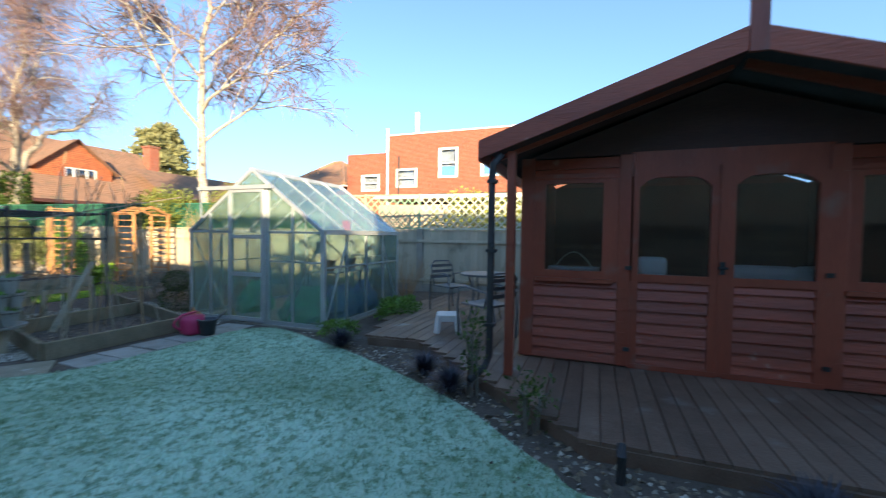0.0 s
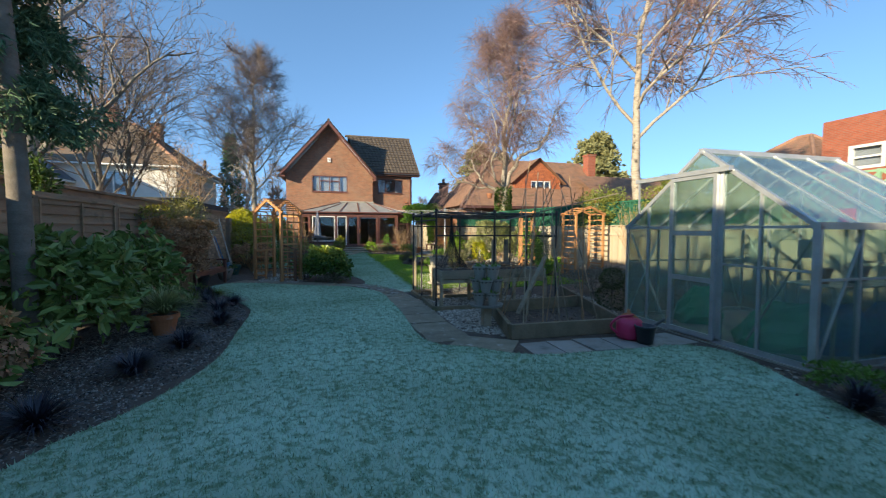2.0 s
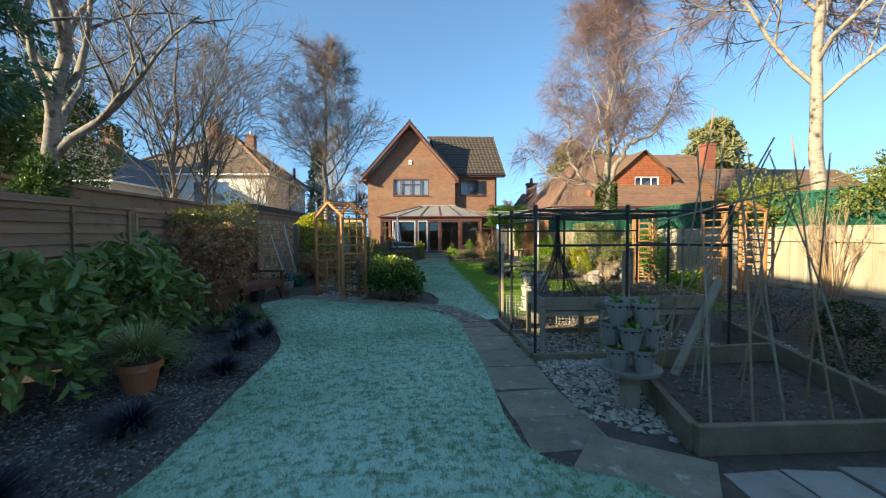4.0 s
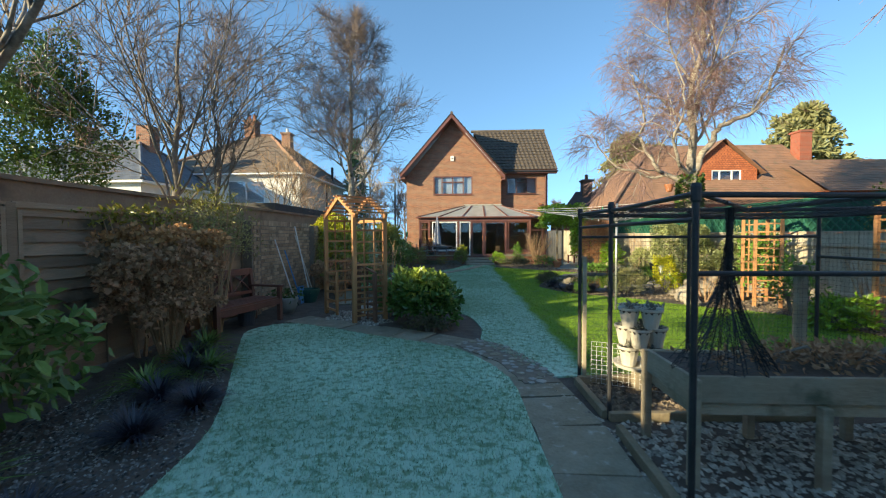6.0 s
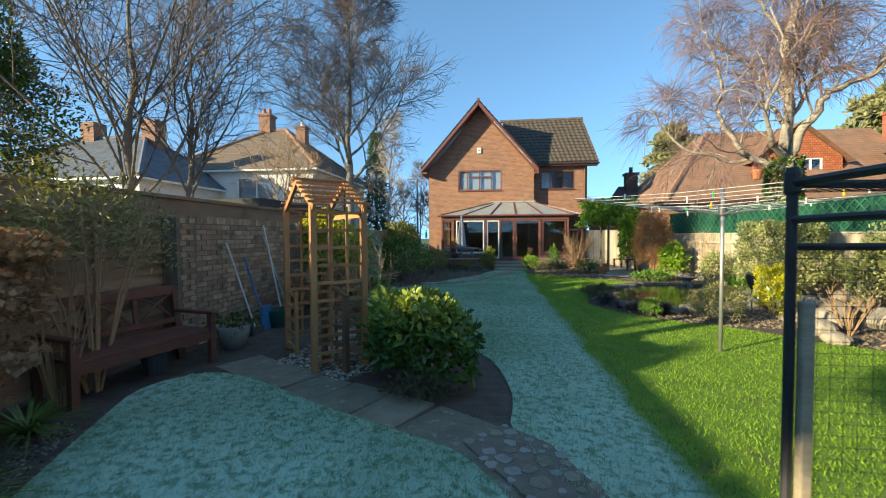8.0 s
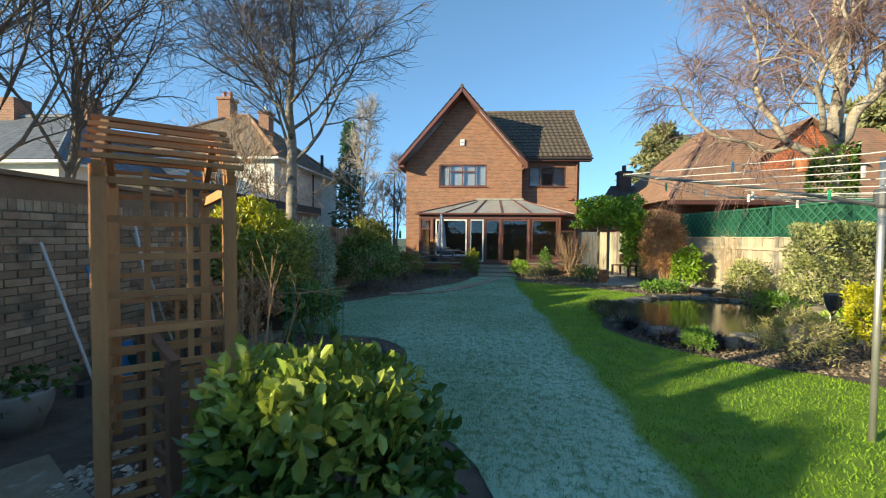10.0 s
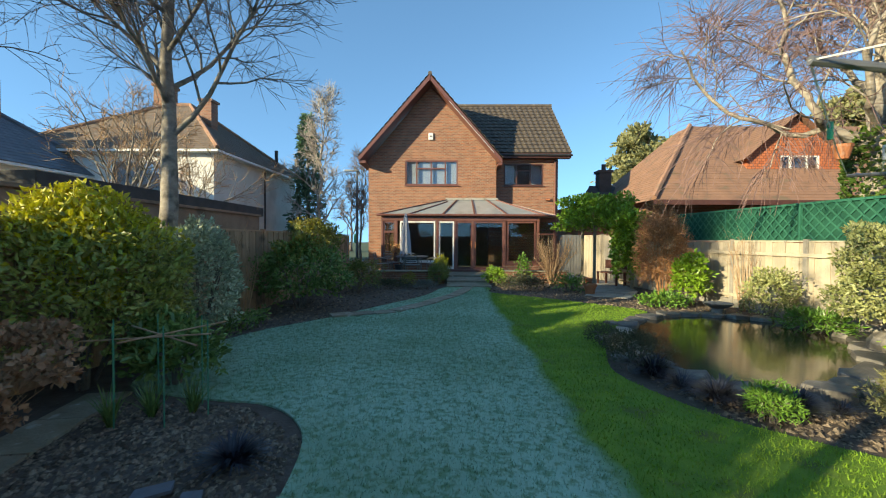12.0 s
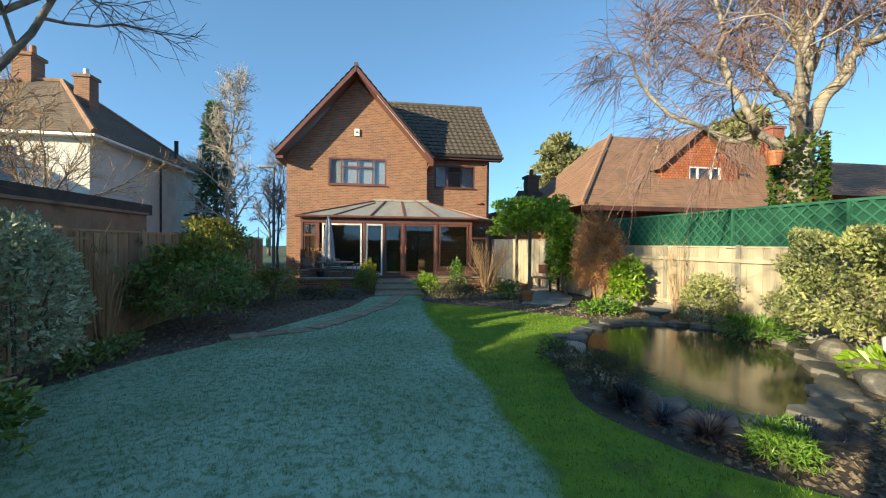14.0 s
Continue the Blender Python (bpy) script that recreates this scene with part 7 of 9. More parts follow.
def metal_chair(x, y, z, rz, label):
    t = thing("metal_chair", x, y, z, label, "chair", rz, group="metal garden chairs")
    part("seat", Mesh().box(-0.24, 0.24, -0.24, 0.24, 0.42, 0.45), GREYMETAL, t, bevel=0.012)
    for s in (-1, 1):
        part("arm_frame", Mesh().tube([(0.24, s * 0.27, 0), (0.26, s * 0.28, 0.4), (0.22, s * 0.28, 0.64), (0.1, s * 0.28, 0.67), (-0.26, s * 0.27, 0.62), (-0.3, s * 0.26, 0.35), (-0.28, s * 0.27, 0)], 0.013, 8), GREYMETAL, t, smooth=True)
    part("back_frame", Mesh().tube([(-0.2, -0.24, 0.44), (-0.3, -0.24, 0.78), (-0.31, -0.16, 0.86), (-0.31, 0.16, 0.86), (-0.3, 0.24, 0.78), (-0.2, 0.24, 0.44)], 0.013, 8), GREYMETAL, t, smooth=True)
    for k in range(3):
        part("back_slat", Mesh().box(-0.31 + 0.0 * k, -0.295, -0.23, 0.23, 0.55 + 0.1 * k, 0.6 + 0.1 * k), GREYMETAL, t)
    return t


metal_chair(7.65, 2.05, 0.128, 60, "dark grey metal armchair on the deck by the stool")
metal_chair(9.3, 3.1, 0.128, -120, "dark grey metal armchair behind the bistro table")
so = thing("plastic_stool", 7.75, 2.62, 0.128, "low white plastic step stool on the deck", "stool", rz=20)
part("top", Mesh().box(-0.17, 0.17, -0.15, 0.15, 0.22, 0.25), WHITEPLASTIC, so, bevel=0.02)
for x in (-1, 1):
    for y in (-1, 1):
        part("leg", Mesh().beam((x * 0.17, y * 0.15, 0), (x * 0.14, y * 0.12, 0.23), 0.07, 0.06), WHITEPLASTIC, so, bevel=0.012)
    part("skirt", Mesh().box(x * 0.15 - 0.01, x * 0.15 + 0.01, -0.13, 0.13, 0.16, 0.23), WHITEPLASTIC, so)


# ---- pond ----
ring = smooth_ring(POND, 5)
one("pond_water", Mesh().prism(ring, 0.0, 0.035), WATER, "dark still pond water with floating specks", "water", kind="structure")
rng = np.random.default_rng(60)
for i in range(0, len(ring), 2):
    x, y = ring[i]
    x1, y1 = ring[(i + 2) % len(ring)]
    cx, cy = 8.15, 19.7
    ox, oy = x - cx, y - cy
    L = math.hypot(ox, oy)
    near = y < 19.2
    k = 0.12 if near else 0.18
    s = math.hypot(x1 - x, y1 - y)
    a = math.atan2(y1 - y, x1 - x)
    m, w, q = Mesh(), 0.17 + 0.1 * rng.random(), 7
    lie = sorted(rng.uniform(0, 6.28 / q * 0.7, q) + np.arange(q) * 6.28 / q)
    plan = [(s * 0.6 * math.cos(e) * rng.uniform(0.85, 1.12), w * math.sin(e) * rng.uniform(0.8, 1.15)) for e in lie]
    top = 0.065 + 0.05 * rng.random()
    m.prism(plan, -0.02, top)
    m.v = [(u * (1.06 if h < 0 else 1), v * (1.1 if h < 0 else 1), h + (rng.normal() * 0.008 + 0.06 * v * rng.normal() if h > 0 else 0)) for u, v, h in m.v]
    pale = x < 7.0 and y > 18.6
    o = one("edging_stone", m, ROCK if pale else DARKROCK, "flat pale stone at the pond's edge" if pale else "flat dark weathered stone at the pond's edge", "stone", "pond edging stones", at=(x + ox / L * k, y + oy / L * k, 0.0), rz=math.degrees(a) + rng.normal() * 8, bevel=0.015)
    if rng.random() < 0.6:
        m = Mesh().prism([(u * 0.6, v * 0.6) for u, v in plan], -0.02, top - 0.02)
        one("edging_stone", m, DARKROCK, "small dark stone wedged behind the pond edging", "stone", "pond edging stones", at=(x + ox / L * (k + 0.3), y + oy / L * (k + 0.3), 0.0), rz=math.degrees(a) + 40, bevel=0.015)
for i, (x, y, rx, ry, rz_) in enumerate(((9.75, 19.3, 0.35, 0.25, 0.22), (10.05, 18.8, 0.3, 0.26, 0.26), (9.5, 18.7, 0.3, 0.2, 0.16), (9.1, 18.35, 0.35, 0.22, 0.15), (9.85, 18.1, 0.3, 0.25, 0.2), (9.3, 17.8, 0.4, 0.2, 0.12),
                                         (8.75, 17.0, 0.22, 0.2, 0.16), (8.85, 16.4, 0.3, 0.22, 0.2), (8.5, 15.9, 0.25, 0.2, 0.16), (9.6, 17.2, 0.3, 0.25, 0.24), (9.9, 16.4, 0.28, 0.3, 0.22), (8.3, 15.3, 0.2, 0.16, 0.11), (10.2, 17.6, 0.3, 0.25, 0.3))):
    m = Mesh().bumps(0, 0, rz_ * 0.6, rx, ry, rz_, rng, 12, 7, 0.12)
    one("rockery_stone", m, ROCK if y < 18.2 else DARKROCK, "rough brown rockery stone beside the pond", "stone", "rockery stones", at=(x, y, 0), rz=rng.uniform(0, 180))
for i in range(5):
    x, y = ((1.55, 15.6), (1.9, 16.0), (1.3, 15.3), (2.2, 15.9), (1.7, 15.4))[i]
    one("slate_piece", Mesh().prism([(-0.12, -0.05), (0.1, -0.07), (0.13, 0.04), (-0.07, 0.07)], 0.01, 0.03), SLATE, "flat grey slate on the round bed", "stone", "slates on the bed", at=(x, y, 0.02), rz=40 * i)
bbath = thing("bird_bath", 9.55, 22.65, 0, "low round stone bird bath by the pond", "bird bath")
part("bowl", Mesh().lathe([(0.13, 0.0), (0.12, 0.1), (0.27, 0.18), (0.3, 0.22), (0.27, 0.22), (0.12, 0.16)], 20), GREYPOT, bbath)
tpot = thing("flower_pot", 7.75, 25.55, 0, "orange terracotta flower pot on the border", "pot")
part("pot", Mesh().lathe([(0.12, 0), (0.17, 0.24), (0.195, 0.24), (0.195, 0.31), (0.17, 0.31), (0.15, 0.26)], 20), TERRA, tpot)
part("compost", Mesh().lathe([(0.15, 0.25), (0.16, 0.275), (0.02, 0.28)], 14), SOIL, tpot)
pp = thing("flower_pot", 8.3, 27.2, 0.03, "orange terracotta flower pot by the gate", "pot")
part("pot", Mesh().lathe([(0.1, 0), (0.15, 0.24), (0.17, 0.24), (0.17, 0.3), (0.15, 0.3), (0.13, 0.24)], 18), TERRA, pp)
so_ = thing("solar_lamp", 8.5, 17.55, 0, "dark solar garden lamp on a stake", "lamp")
part("stake", Mesh().tube([(0, 0, 0), (0, 0, 0.5)], 0.012, 6), GREYMETAL, so_)
part("lantern", Mesh().lathe([(0.02, 0.48), (0.08, 0.6), (0.11, 0.76), (0.1, 0.78), (0.02, 0.79)], 14), DARKPLASTIC, so_)
lan = thing("solar_lamp", 9.0, 18.2, 0, "white solar garden lamp on a stake", "lamp")
part("stake", Mesh().tube([(0, 0, 0), (0, 0, 0.45)], 0.012, 6), WHITEPLASTIC, lan)
part("lantern", Mesh().lathe([(0.02, 0.43), (0.07, 0.5), (0.08, 0.62), (0.03, 0.66)], 12), WHITEPLASTIC, lan)

# ---- planting on the sunny side ----
shrub("variegated_hedge", 10.0, 19.05, (0.72, 1.05, 0.96), 15000, 0.065, VARIEG, "large cream-variegated evergreen hedge by the pond", 61, inner=0.7, category="hedge")
shrub("variegated_shrub", 9.95, 21.75, (0.42, 0.5, 0.52), 2600, 0.065, VARIEG, "cream-variegated shrub against the fence", 62, inner=0.5)
shrub("leafy_plant", 9.7, 18.6, (0.4, 0.4, 0.16), 300, 0.16, LIME, "broad bright green leaves behind the pond stones", 63, inner=0.2, aspect=0.45, category="plant")
shrub("fern", 9.85, 20.6, (0.4, 0.6, 0.2), 700, 0.12, BRIGHT, "bright green fern-like clump at the hedge foot", 64, inner=0.2, aspect=0.25, category="plant")
shrub("yellow_conifer", 8.55, 17.0, (0.3, 0.3, 0.47), 3400, 0.05, YELLOW, "rounded golden-yellow conifer by the rockery", 65, inner=0.7, aspect=0.35)
shrub("sage_shrub", 7.45, 16.75, (0.5, 0.42, 0.33), 3600, 0.05, SAGE, "pale olive-yellow dwarf shrub by the lawn", 66, inner=0.55, aspect=0.25)
shrub("green_shrub", 6.5, 17.2, (0.2, 0.22, 0.15), 1400, 0.05, BRIGHT, "small bright green tufted shrub by the pond", 67, inner=0.3, aspect=0.25)
shrub("heather", 6.02, 18.75, (0.33, 0.45, 0.22), 3000, 0.045, HEATHER, "dull green heather on the pond border", 68, inner=0.4, aspect=0.2)
shrub("heather", 5.98, 19.7, (0.25, 0.4, 0.15), 1500, 0.045, HEATHER, "dull green heather on the pond border", 69, inner=0.4, aspect=0.2)
strappy("black_grass", 6.15, 17.95, 220, 0.28, 0.3, BLACKGRASS, "blackish strap-leaved grass by the pond", 70)
strappy("black_grass", 6.55, 17.25, 200, 0.25, 0.28, BLACKGRASS, "blackish strap-leaved grass by the pond", 71)
strappy("black_grass", 7.25, 17.35, 160, 0.2, 0.25, BLACKGRASS, "small blackish strap-leaved grass by the stones", 72)
for i, (x, y) in enumerate(((6.05, 18.35), (6.3, 17.6), (6.8, 17.3))):
    strappy("black_grass", x, y, 420, 0.36, 0.34, BLACKGRASS, "thick blackish strap-leaved grass at the pond edge", 171 + i, 0.02, group="black grass by the pond")
shrub("evergreen_shrub", 10.3, 16.1, (0.5, 0.5, 0.75), 1900, 0.09, BRIGHT, "green broad-leaved shrub against the fence", 73, inner=0.4)
shrub("evergreen_shrub", 10.4, 17.3, (0.35, 0.5, 0.75), 2000, 0.08, VARIEG, "pale variegated shrub against the fence", 74, inner=0.5)
shrub("leafy_clump", 9.3, 13.0, (0.4, 0.5, 0.25), 700, 0.11, LIME, "lime-green low clump along the fence", 75, inner=0.2, category="plant")
shrub("rose_bush", 9.6, 14.3, (0.35, 0.4, 0.5), 500, 0.08, BRIGHT, "thin green rose bush by the fence", 76, inner=0.2)
twiggy("bare_shrub", 8.9, 15.9, 26, 0.75, 0.4, TWIGTAN, "bare tan twiggy shrub on the rockery", 77)
twiggy("bare_shrub", 10.2, 13.4, 22, 1.3, 0.5, TWIGTAN, "bare tan shrub against the fence", 78)
shrub("lavender_hedge", 8.6, 9.6, (0.9, 0.7, 0.28), 3000, 0.08, LAVENDER, "grey lavender row behind the vegetable bed", 79, inner=0.3, aspect=0.15, category="hedge")
shrub("lavender_hedge", 8.9, 8.3, (0.6, 0.6, 0.3), 1800, 0.08, LAVENDER, "grey lavender clump beside the greenhouse", 80, inner=0.3, aspect=0.15, category="hedge")
shrub("evergreen_climber", 11.5, 13.4, (0.6, 1.3, 0.75), 4500, 0.075, PRIVET, "green holly-like shrub over the fence", 81, inner=0.4, lift=1.2)
shrub("evergreen_climber", 11.6, 9.9, (0.6, 1.7, 0.7), 6500, 0.075, PRIVET, "dark green evergreen mass over the fence", 82, inner=0.4, lift=1.5)
twiggy("bare_climber", 11.2, 11.3, 26, 2.1, 0.7, TWIGTAN, "bare climber against the sunny fence", 83, 0.012, 5)
shrub("trellis_hedge", 12.95, 2.2, (0.35, 3.0, 1.25), 7000, 0.09, GOLDPRIVET, "yellow-green hedge behind the pale trellis", 182, inner=0.5, category="hedge")
shrub("weed_clump", 8.9, 3.95, (0.7, 0.35, 0.16), 1100, 0.07, BRIGHT, "low green weeds between deck and greenhouse", 84, inner=0.2, category="plant")
shrub("weed_clump", 7.3, 4.1, (0.35, 0.3, 0.1), 500, 0.06, BRIGHT, "low green weeds by the greenhouse", 85, inner=0.2, category="plant")
twiggy("bare_shrub", 10.6, 4.6, 40, 0.95, 0.6, TWIGTAN, "bare tan shrub between greenhouse and fence", 86, 0.006)
for i, (x, y) in enumerate(((6.3, 2.35), (5.95, 1.95), (6.85, 3.75), (4.9, -0.35))):
    strappy("black_grass", x, y, 320, 0.34, 0.28, BLACKGRASS, "blackish strap-leaved grass at the deck edge", 87 + i, 0.022, group="black grass by the deck")
shrub("ivy_clump", 5.5, 1.15, (0.22, 0.2, 0.22), 160, 0.045, IVY, "thin dark climber at the foot of the pipe", 92, inner=0.1, category="plant")
shrub("ivy_clump", 6.0, 1.75, (0.12, 0.12, 0.4), 200, 0.05, IVY, "thin dark climber on the pipe", 95, inner=0.1, category="plant")
one("path_light", Mesh().tube([(0, 0, 0), (0, 0, 0.16), (0.06, 0, 0.2)], 0.03, 8), BLACKTUBE, "short black garden light by the deck", "lamp", at=(5.02, 0.55, 0))

# border by the gate and the arbour
shrub("rust_hedge", 9.2, 24.35, (0.62, 0.45, 1.1), 7500, 0.2, TWIGRUST, "rust-brown dense leafless clipped shrub", 93, stem=TWIGRUST, inner=0.6, aspect=0.06)
shrub("lime_shrub", 9.55, 23.75, (0.35, 0.45, 0.62), 1300, 0.11, LIME, "bright lime-green broad-leaved shrub at the fence", 94, inner=0.4)
ab = thing("arbour", 8.9, 27.4, 0, "timber arbour smothered in green ivy", "arbour")
for x in (-0.6, 0.6):
    for y in (-0.6, 0.6):
        part("post", Mesh().box(x - 0.04, x + 0.04, y - 0.04, y + 0.04, 0, 2.1), OLDWOOD, ab)
for k in range(5):
    part("roof_bar", Mesh().box(-0.7, 0.7, -0.6 + 0.3 * k - 0.02, -0.6 + 0.3 * k + 0.02, 2.1, 2.15), OLDWOOD, ab)
for k in range(6):
    part("lattice_bar", Mesh().box(0.58, 0.6, -0.6, 0.6, 0.2 + 0.3 * k, 0.23 + 0.3 * k), ARCHWOOD, ab)
rg = np.random.default_rng(96)
q, d = cloud(rg, 5500, (1.25, 0.95, 0.68), 0.5)
part("ivy_canopy", Mesh().leaves(q + (-0.6, -0.75, 1.6), 0.1, rg, d * 0.6 + (0, 0, 0.3), 0.7), LIME, ab, "green ivy canopy")
q, d = cloud(rg, 3200, (0.4, 0.42, 1.15), 0.4)
part("ivy_side", Mesh().leaves(q + (-0.05, -1.75, 0.15), 0.1, rg, d * 0.6, 0.7), LIME, ab, "lime-green ivy side")
gb = thing("side_bench", 9.3, 28.0, 0.03, "small brown timber bench under the arbour", "bench", rz=200)
part("seat", Mesh().box(-0.2, 0.2, -0.5, 0.5, 0.4, 0.44), BENCHWOOD, gb)
part("back", Mesh().box(-0.22, -0.18, -0.5, 0.5, 0.55, 0.85), BENCHWOOD, gb)
for x in (-0.18, 0.18):
    for y in (-0.45, 0.45):
        part("leg", Mesh().box(x - 0.03, x + 0.03, y - 0.03, y + 0.03, 0, 0.4), BENCHWOOD, gb)
gate = thing("side_gate", 9.0, 31.8, 0, "dark grey-green boarded side gate", "gate", kind="structure")
for k in range(8):
    part("board", Mesh().box(-0.5 + 0.125 * k, -0.385 + 0.125 * k, -0.02, 0.02, 0.05, 1.8), GREYMETAL, gate)
part("rail", Mesh().box(-0.5, 0.5, 0.02, 0.05, 0.4, 0.5), GREYMETAL, gate)
board_fence("fence_gate_return", [(9.5, 31.8), (10.2, 25.6)], 1.75, FENCEPALE, "pale boarded fence beside the gate", seed=9)
twiggy("pale_bare_shrub", 7.15, 27.6, 64, 1.6, 0.9, TWIGTAN, "pale bare multi-stemmed shrub by the steps", 97, 0.013, 4)
for i, (x, y, r, h) in enumerate(((5.25, 27.65, 0.36, 0.33), (3.25, 27.75, 0.36, 0.36), (3.35, 28.6, 0.3, 0.45))):
    shrub("clipped_shrub", x, y, (r, r, h), 1800, 0.06, LIME if i == 0 else PRIVET, "rounded clipped evergreen by the steps", 98 + i, inner=0.6, top=YELLOW if i == 2 else None)
shrub("green_shrub", 2.35, 27.0, (0.25, 0.25, 0.22), 800, 0.05, GOLDGREEN, "small yellow-green shrub below the patio", 102, inner=0.4)
shrub("heather", 1.8, 26.6, (0.6, 0.35, 0.15), 1500, 0.05, HEATHER, "low dull ground cover below the patio", 103, inner=0.2)
shrub("heather", 2.9, 26.6, (0.4, 0.3, 0.14), 900, 0.05, LAVENDER, "low grey ground cover below the patio", 104, inner=0.2)
shrub("border_plants", 6.0, 26.4, (0.8, 0.6, 0.22), 1300, 0.07, HEATHER, "mixed low winter plants in the border", 105, inner=0.2, category="plant")
shrub("border_plants", 7.3, 26.0, (0.5, 0.6, 0.25), 900, 0.07, BRIGHT, "low green plants in the border", 106, inner=0.2, category="plant")
shrub("border_plants", 8.7, 23.3, (0.7, 0.3, 0.16), 800, 0.08, BRIGHT, "low green plants at the fence foot", 107, inner=0.2, category="plant")
shrub("border_plants", 6.3, 28.2, (0.3, 0.2, 0.5), 300, 0.09, BRIGHT, "tall thin green plant at the patio wall", 108, inner=0.2, category="plant")
twiggy("bare_climber", 10.25, 22.9, 22, 1.7, 0.45, TWIGTAN, "bare climber against the pale fence", 109, 0.007, 4)

# ---- planting on the shady side ----
shrub("laurel_shrub", -0.08, 7.2, (0.66, 0.7, 0.66), 1300, 0.15, LAUREL, "dark green large-leaved laurel in the shady bed", 110, inner=0.45, aspect=0.5, hang=-0.45)
shrub("laurel_shrub", -0.12, 8.95, (0.56, 0.8, 0.66), 1200, 0.14, LAUREL, "dark green large-leaved shrub in the shady bed", 111, inner=0.45, aspect=0.5, hang=-0.45)
shrub("laurel_shrub", -0.1, 5.6, (0.55, 0.8, 0.4), 500, 0.16, LAUREL, "low dark leaves at the end of the bed", 112, inner=0.3, aspect=0.5, hang=-0.45)
gpz = thing("potted_grass", 0.66, 7.85, 0, "terracotta pot with a pale arching grass", "plant")
part("pot", Mesh().lathe([(0.12, 0), (0.17, 0.22), (0.19, 0.22), (0.19, 0.28), (0.17, 0.28), (0.15, 0.24)], 20), TERRA, gpz)
part("compost", Mesh().lathe([(0.15, 0.23), (0.16, 0.26), (0.02, 0.27)], 14), SOIL, gpz)
g = strappy("tuft", 0, 0, 700, 0.55, 0.5, PALEGRASS, "", 113, 0.017)
g.parent, g.location = gpz, (0, 0, 0.25)
for k in ("category",):
    if k in g:
        del g[k]
for i, (x, y) in enumerate(((1.0, 6.1), (1.15, 7.0), (1.25, 8.2), (0.85, 5.0), (1.0, 9.2), (0.65, 9.9), (1.1, 9.75), (0.45, 10.6), (0.2, 11.1))):
    strappy("black_grass", x, y, 330, 0.36, 0.34, BLACKGRASS, "blackish strap-leaved grass on the shady bed", 114 + i, 0.02, group="black grass on the shady bed")
hy0 = twiggy("hydrangea", 0.1, 5.35, 26, 0.62, 0.4, TWIGTAN, "low hydrangea with faded pinkish dead heads by the conifer", 183, 0.006, 2)
hy = twiggy("hydrangea", -0.15, 11.1, 80, 1.5, 0.58, TWIGTAN, "tall leafless hydrangea with dead brown heads", 125, 0.007, 3)


def heads(parent, n, r, h, seed, material, top):
    rg = np.random.default_rng(seed)
    for i in range(n):
        a, e = rg.uniform(0, 6.28), rg.uniform(0, 1) ** 0.3
        c = np.array((math.cos(a) * r[0] * e, math.sin(a) * r[1] * e, h * (1.0 - 0.6 * rg.uniform(0, 1) ** 1.6) * (1.0 - 0.12 * e)))
        k = rg.normal(size=(60, 3))
        k /= np.linalg.norm(k, axis=1)[:, None]
        # heads near the top get the orange tone, painting the sun on them
        part("flower_head", Mesh().leaves(c + k * (0.09, 0.09, 0.055) * rg.uniform(0.6, 1, (60, 1)), 0.055, rg, k, 0.8), top if c[2] > h * 0.84 else material, parent)


heads(hy0, 26, (0.42, 0.5), 0.8, 184, DRYLEAF, RUSTYSUNHEAD)
heads(hy, 150, (0.55, 0.8), 1.72, 126, DRYLEAF, RUSTYSUNHEAD)
rg = np.random.default_rng(127)
q, d = cloud(rg, 600, (0.42, 0.58, 0.6), 0.3)
part("dead_leaves", Mesh().leaves(q + (0, 0, 0.12), 0.07, rg, d * 0.3 - (0, 0, 0.4), 0.55), DRYLEAF, hy)
shrub("climber", -0.65, 11.3, (0.25, 0.8, 0.18), 450, 0.06, GOLDGREEN, "yellow-green climber along the fence top", 128, inner=0.2, lift=1.55, stem=TWIGTAN, category="climber")
shrub("climber", -0.45, 12.6, (0.38, 1.15, 0.62), 2400, 0.07, SAGE, "twiggy green climber hanging over the fence", 129, inner=0.2, lift=0.95, stem=TWIGTAN, category="climber", aspect=0.3, top=GOLDGREEN)
twiggy("bare_climber", -0.35, 12.2, 18, 1.5, 0.5, TWIGTAN, "bare tan stems of a climber by the bench", 130, 0.008, 3)
for i, (x, y) in enumerate(((0.3, 10.2), (0.15, 11.0), (-0.05, 11.7), (0.55, 10.8))):
    strappy("strap_leaf_plant", x, y, 110, 0.42, 0.5, LAUREL, "drooping dark green strap leaves at the lawn edge", 131 + i, 0.032, "plant", group="strap leaves by the lawn")
strappy("fern", 0.5, 8.4, 120, 0.5, 0.5, BRIGHT, "yellow-green arching fern in the shady bed", 135, 0.035, "plant")
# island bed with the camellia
# sunlight on the camellia's crown is painted by its lighter top leaves
shrub("camellia", 2.79, 13.3, (0.57, 0.56, 0.48), 4600, 0.085, CAMELLIA, "glossy green rounded camellia bush in the island bed", 136, inner=0.5, aspect=0.62, top=SUNLEAF, uneven=0.12, crest=1.25)
shrub("heather", 2.9, 12.75, (0.35, 0.2, 0.13), 700, 0.05, HEATHER, "low green ground cover below the camellia", 137, inner=0.2)
shrub("evergreen_shrub", 2.15, 14.1, (0.36, 0.3, 0.3), 900, 0.09, LAUREL, "dark green shrub behind the camellia", 138, inner=0.4)
twiggy("climbing_rose", 2.0, 13.98, 20, 1.45, 0.32, TWIGTAN, "bare pale rose stems on the arch", 139, 0.009, 3)
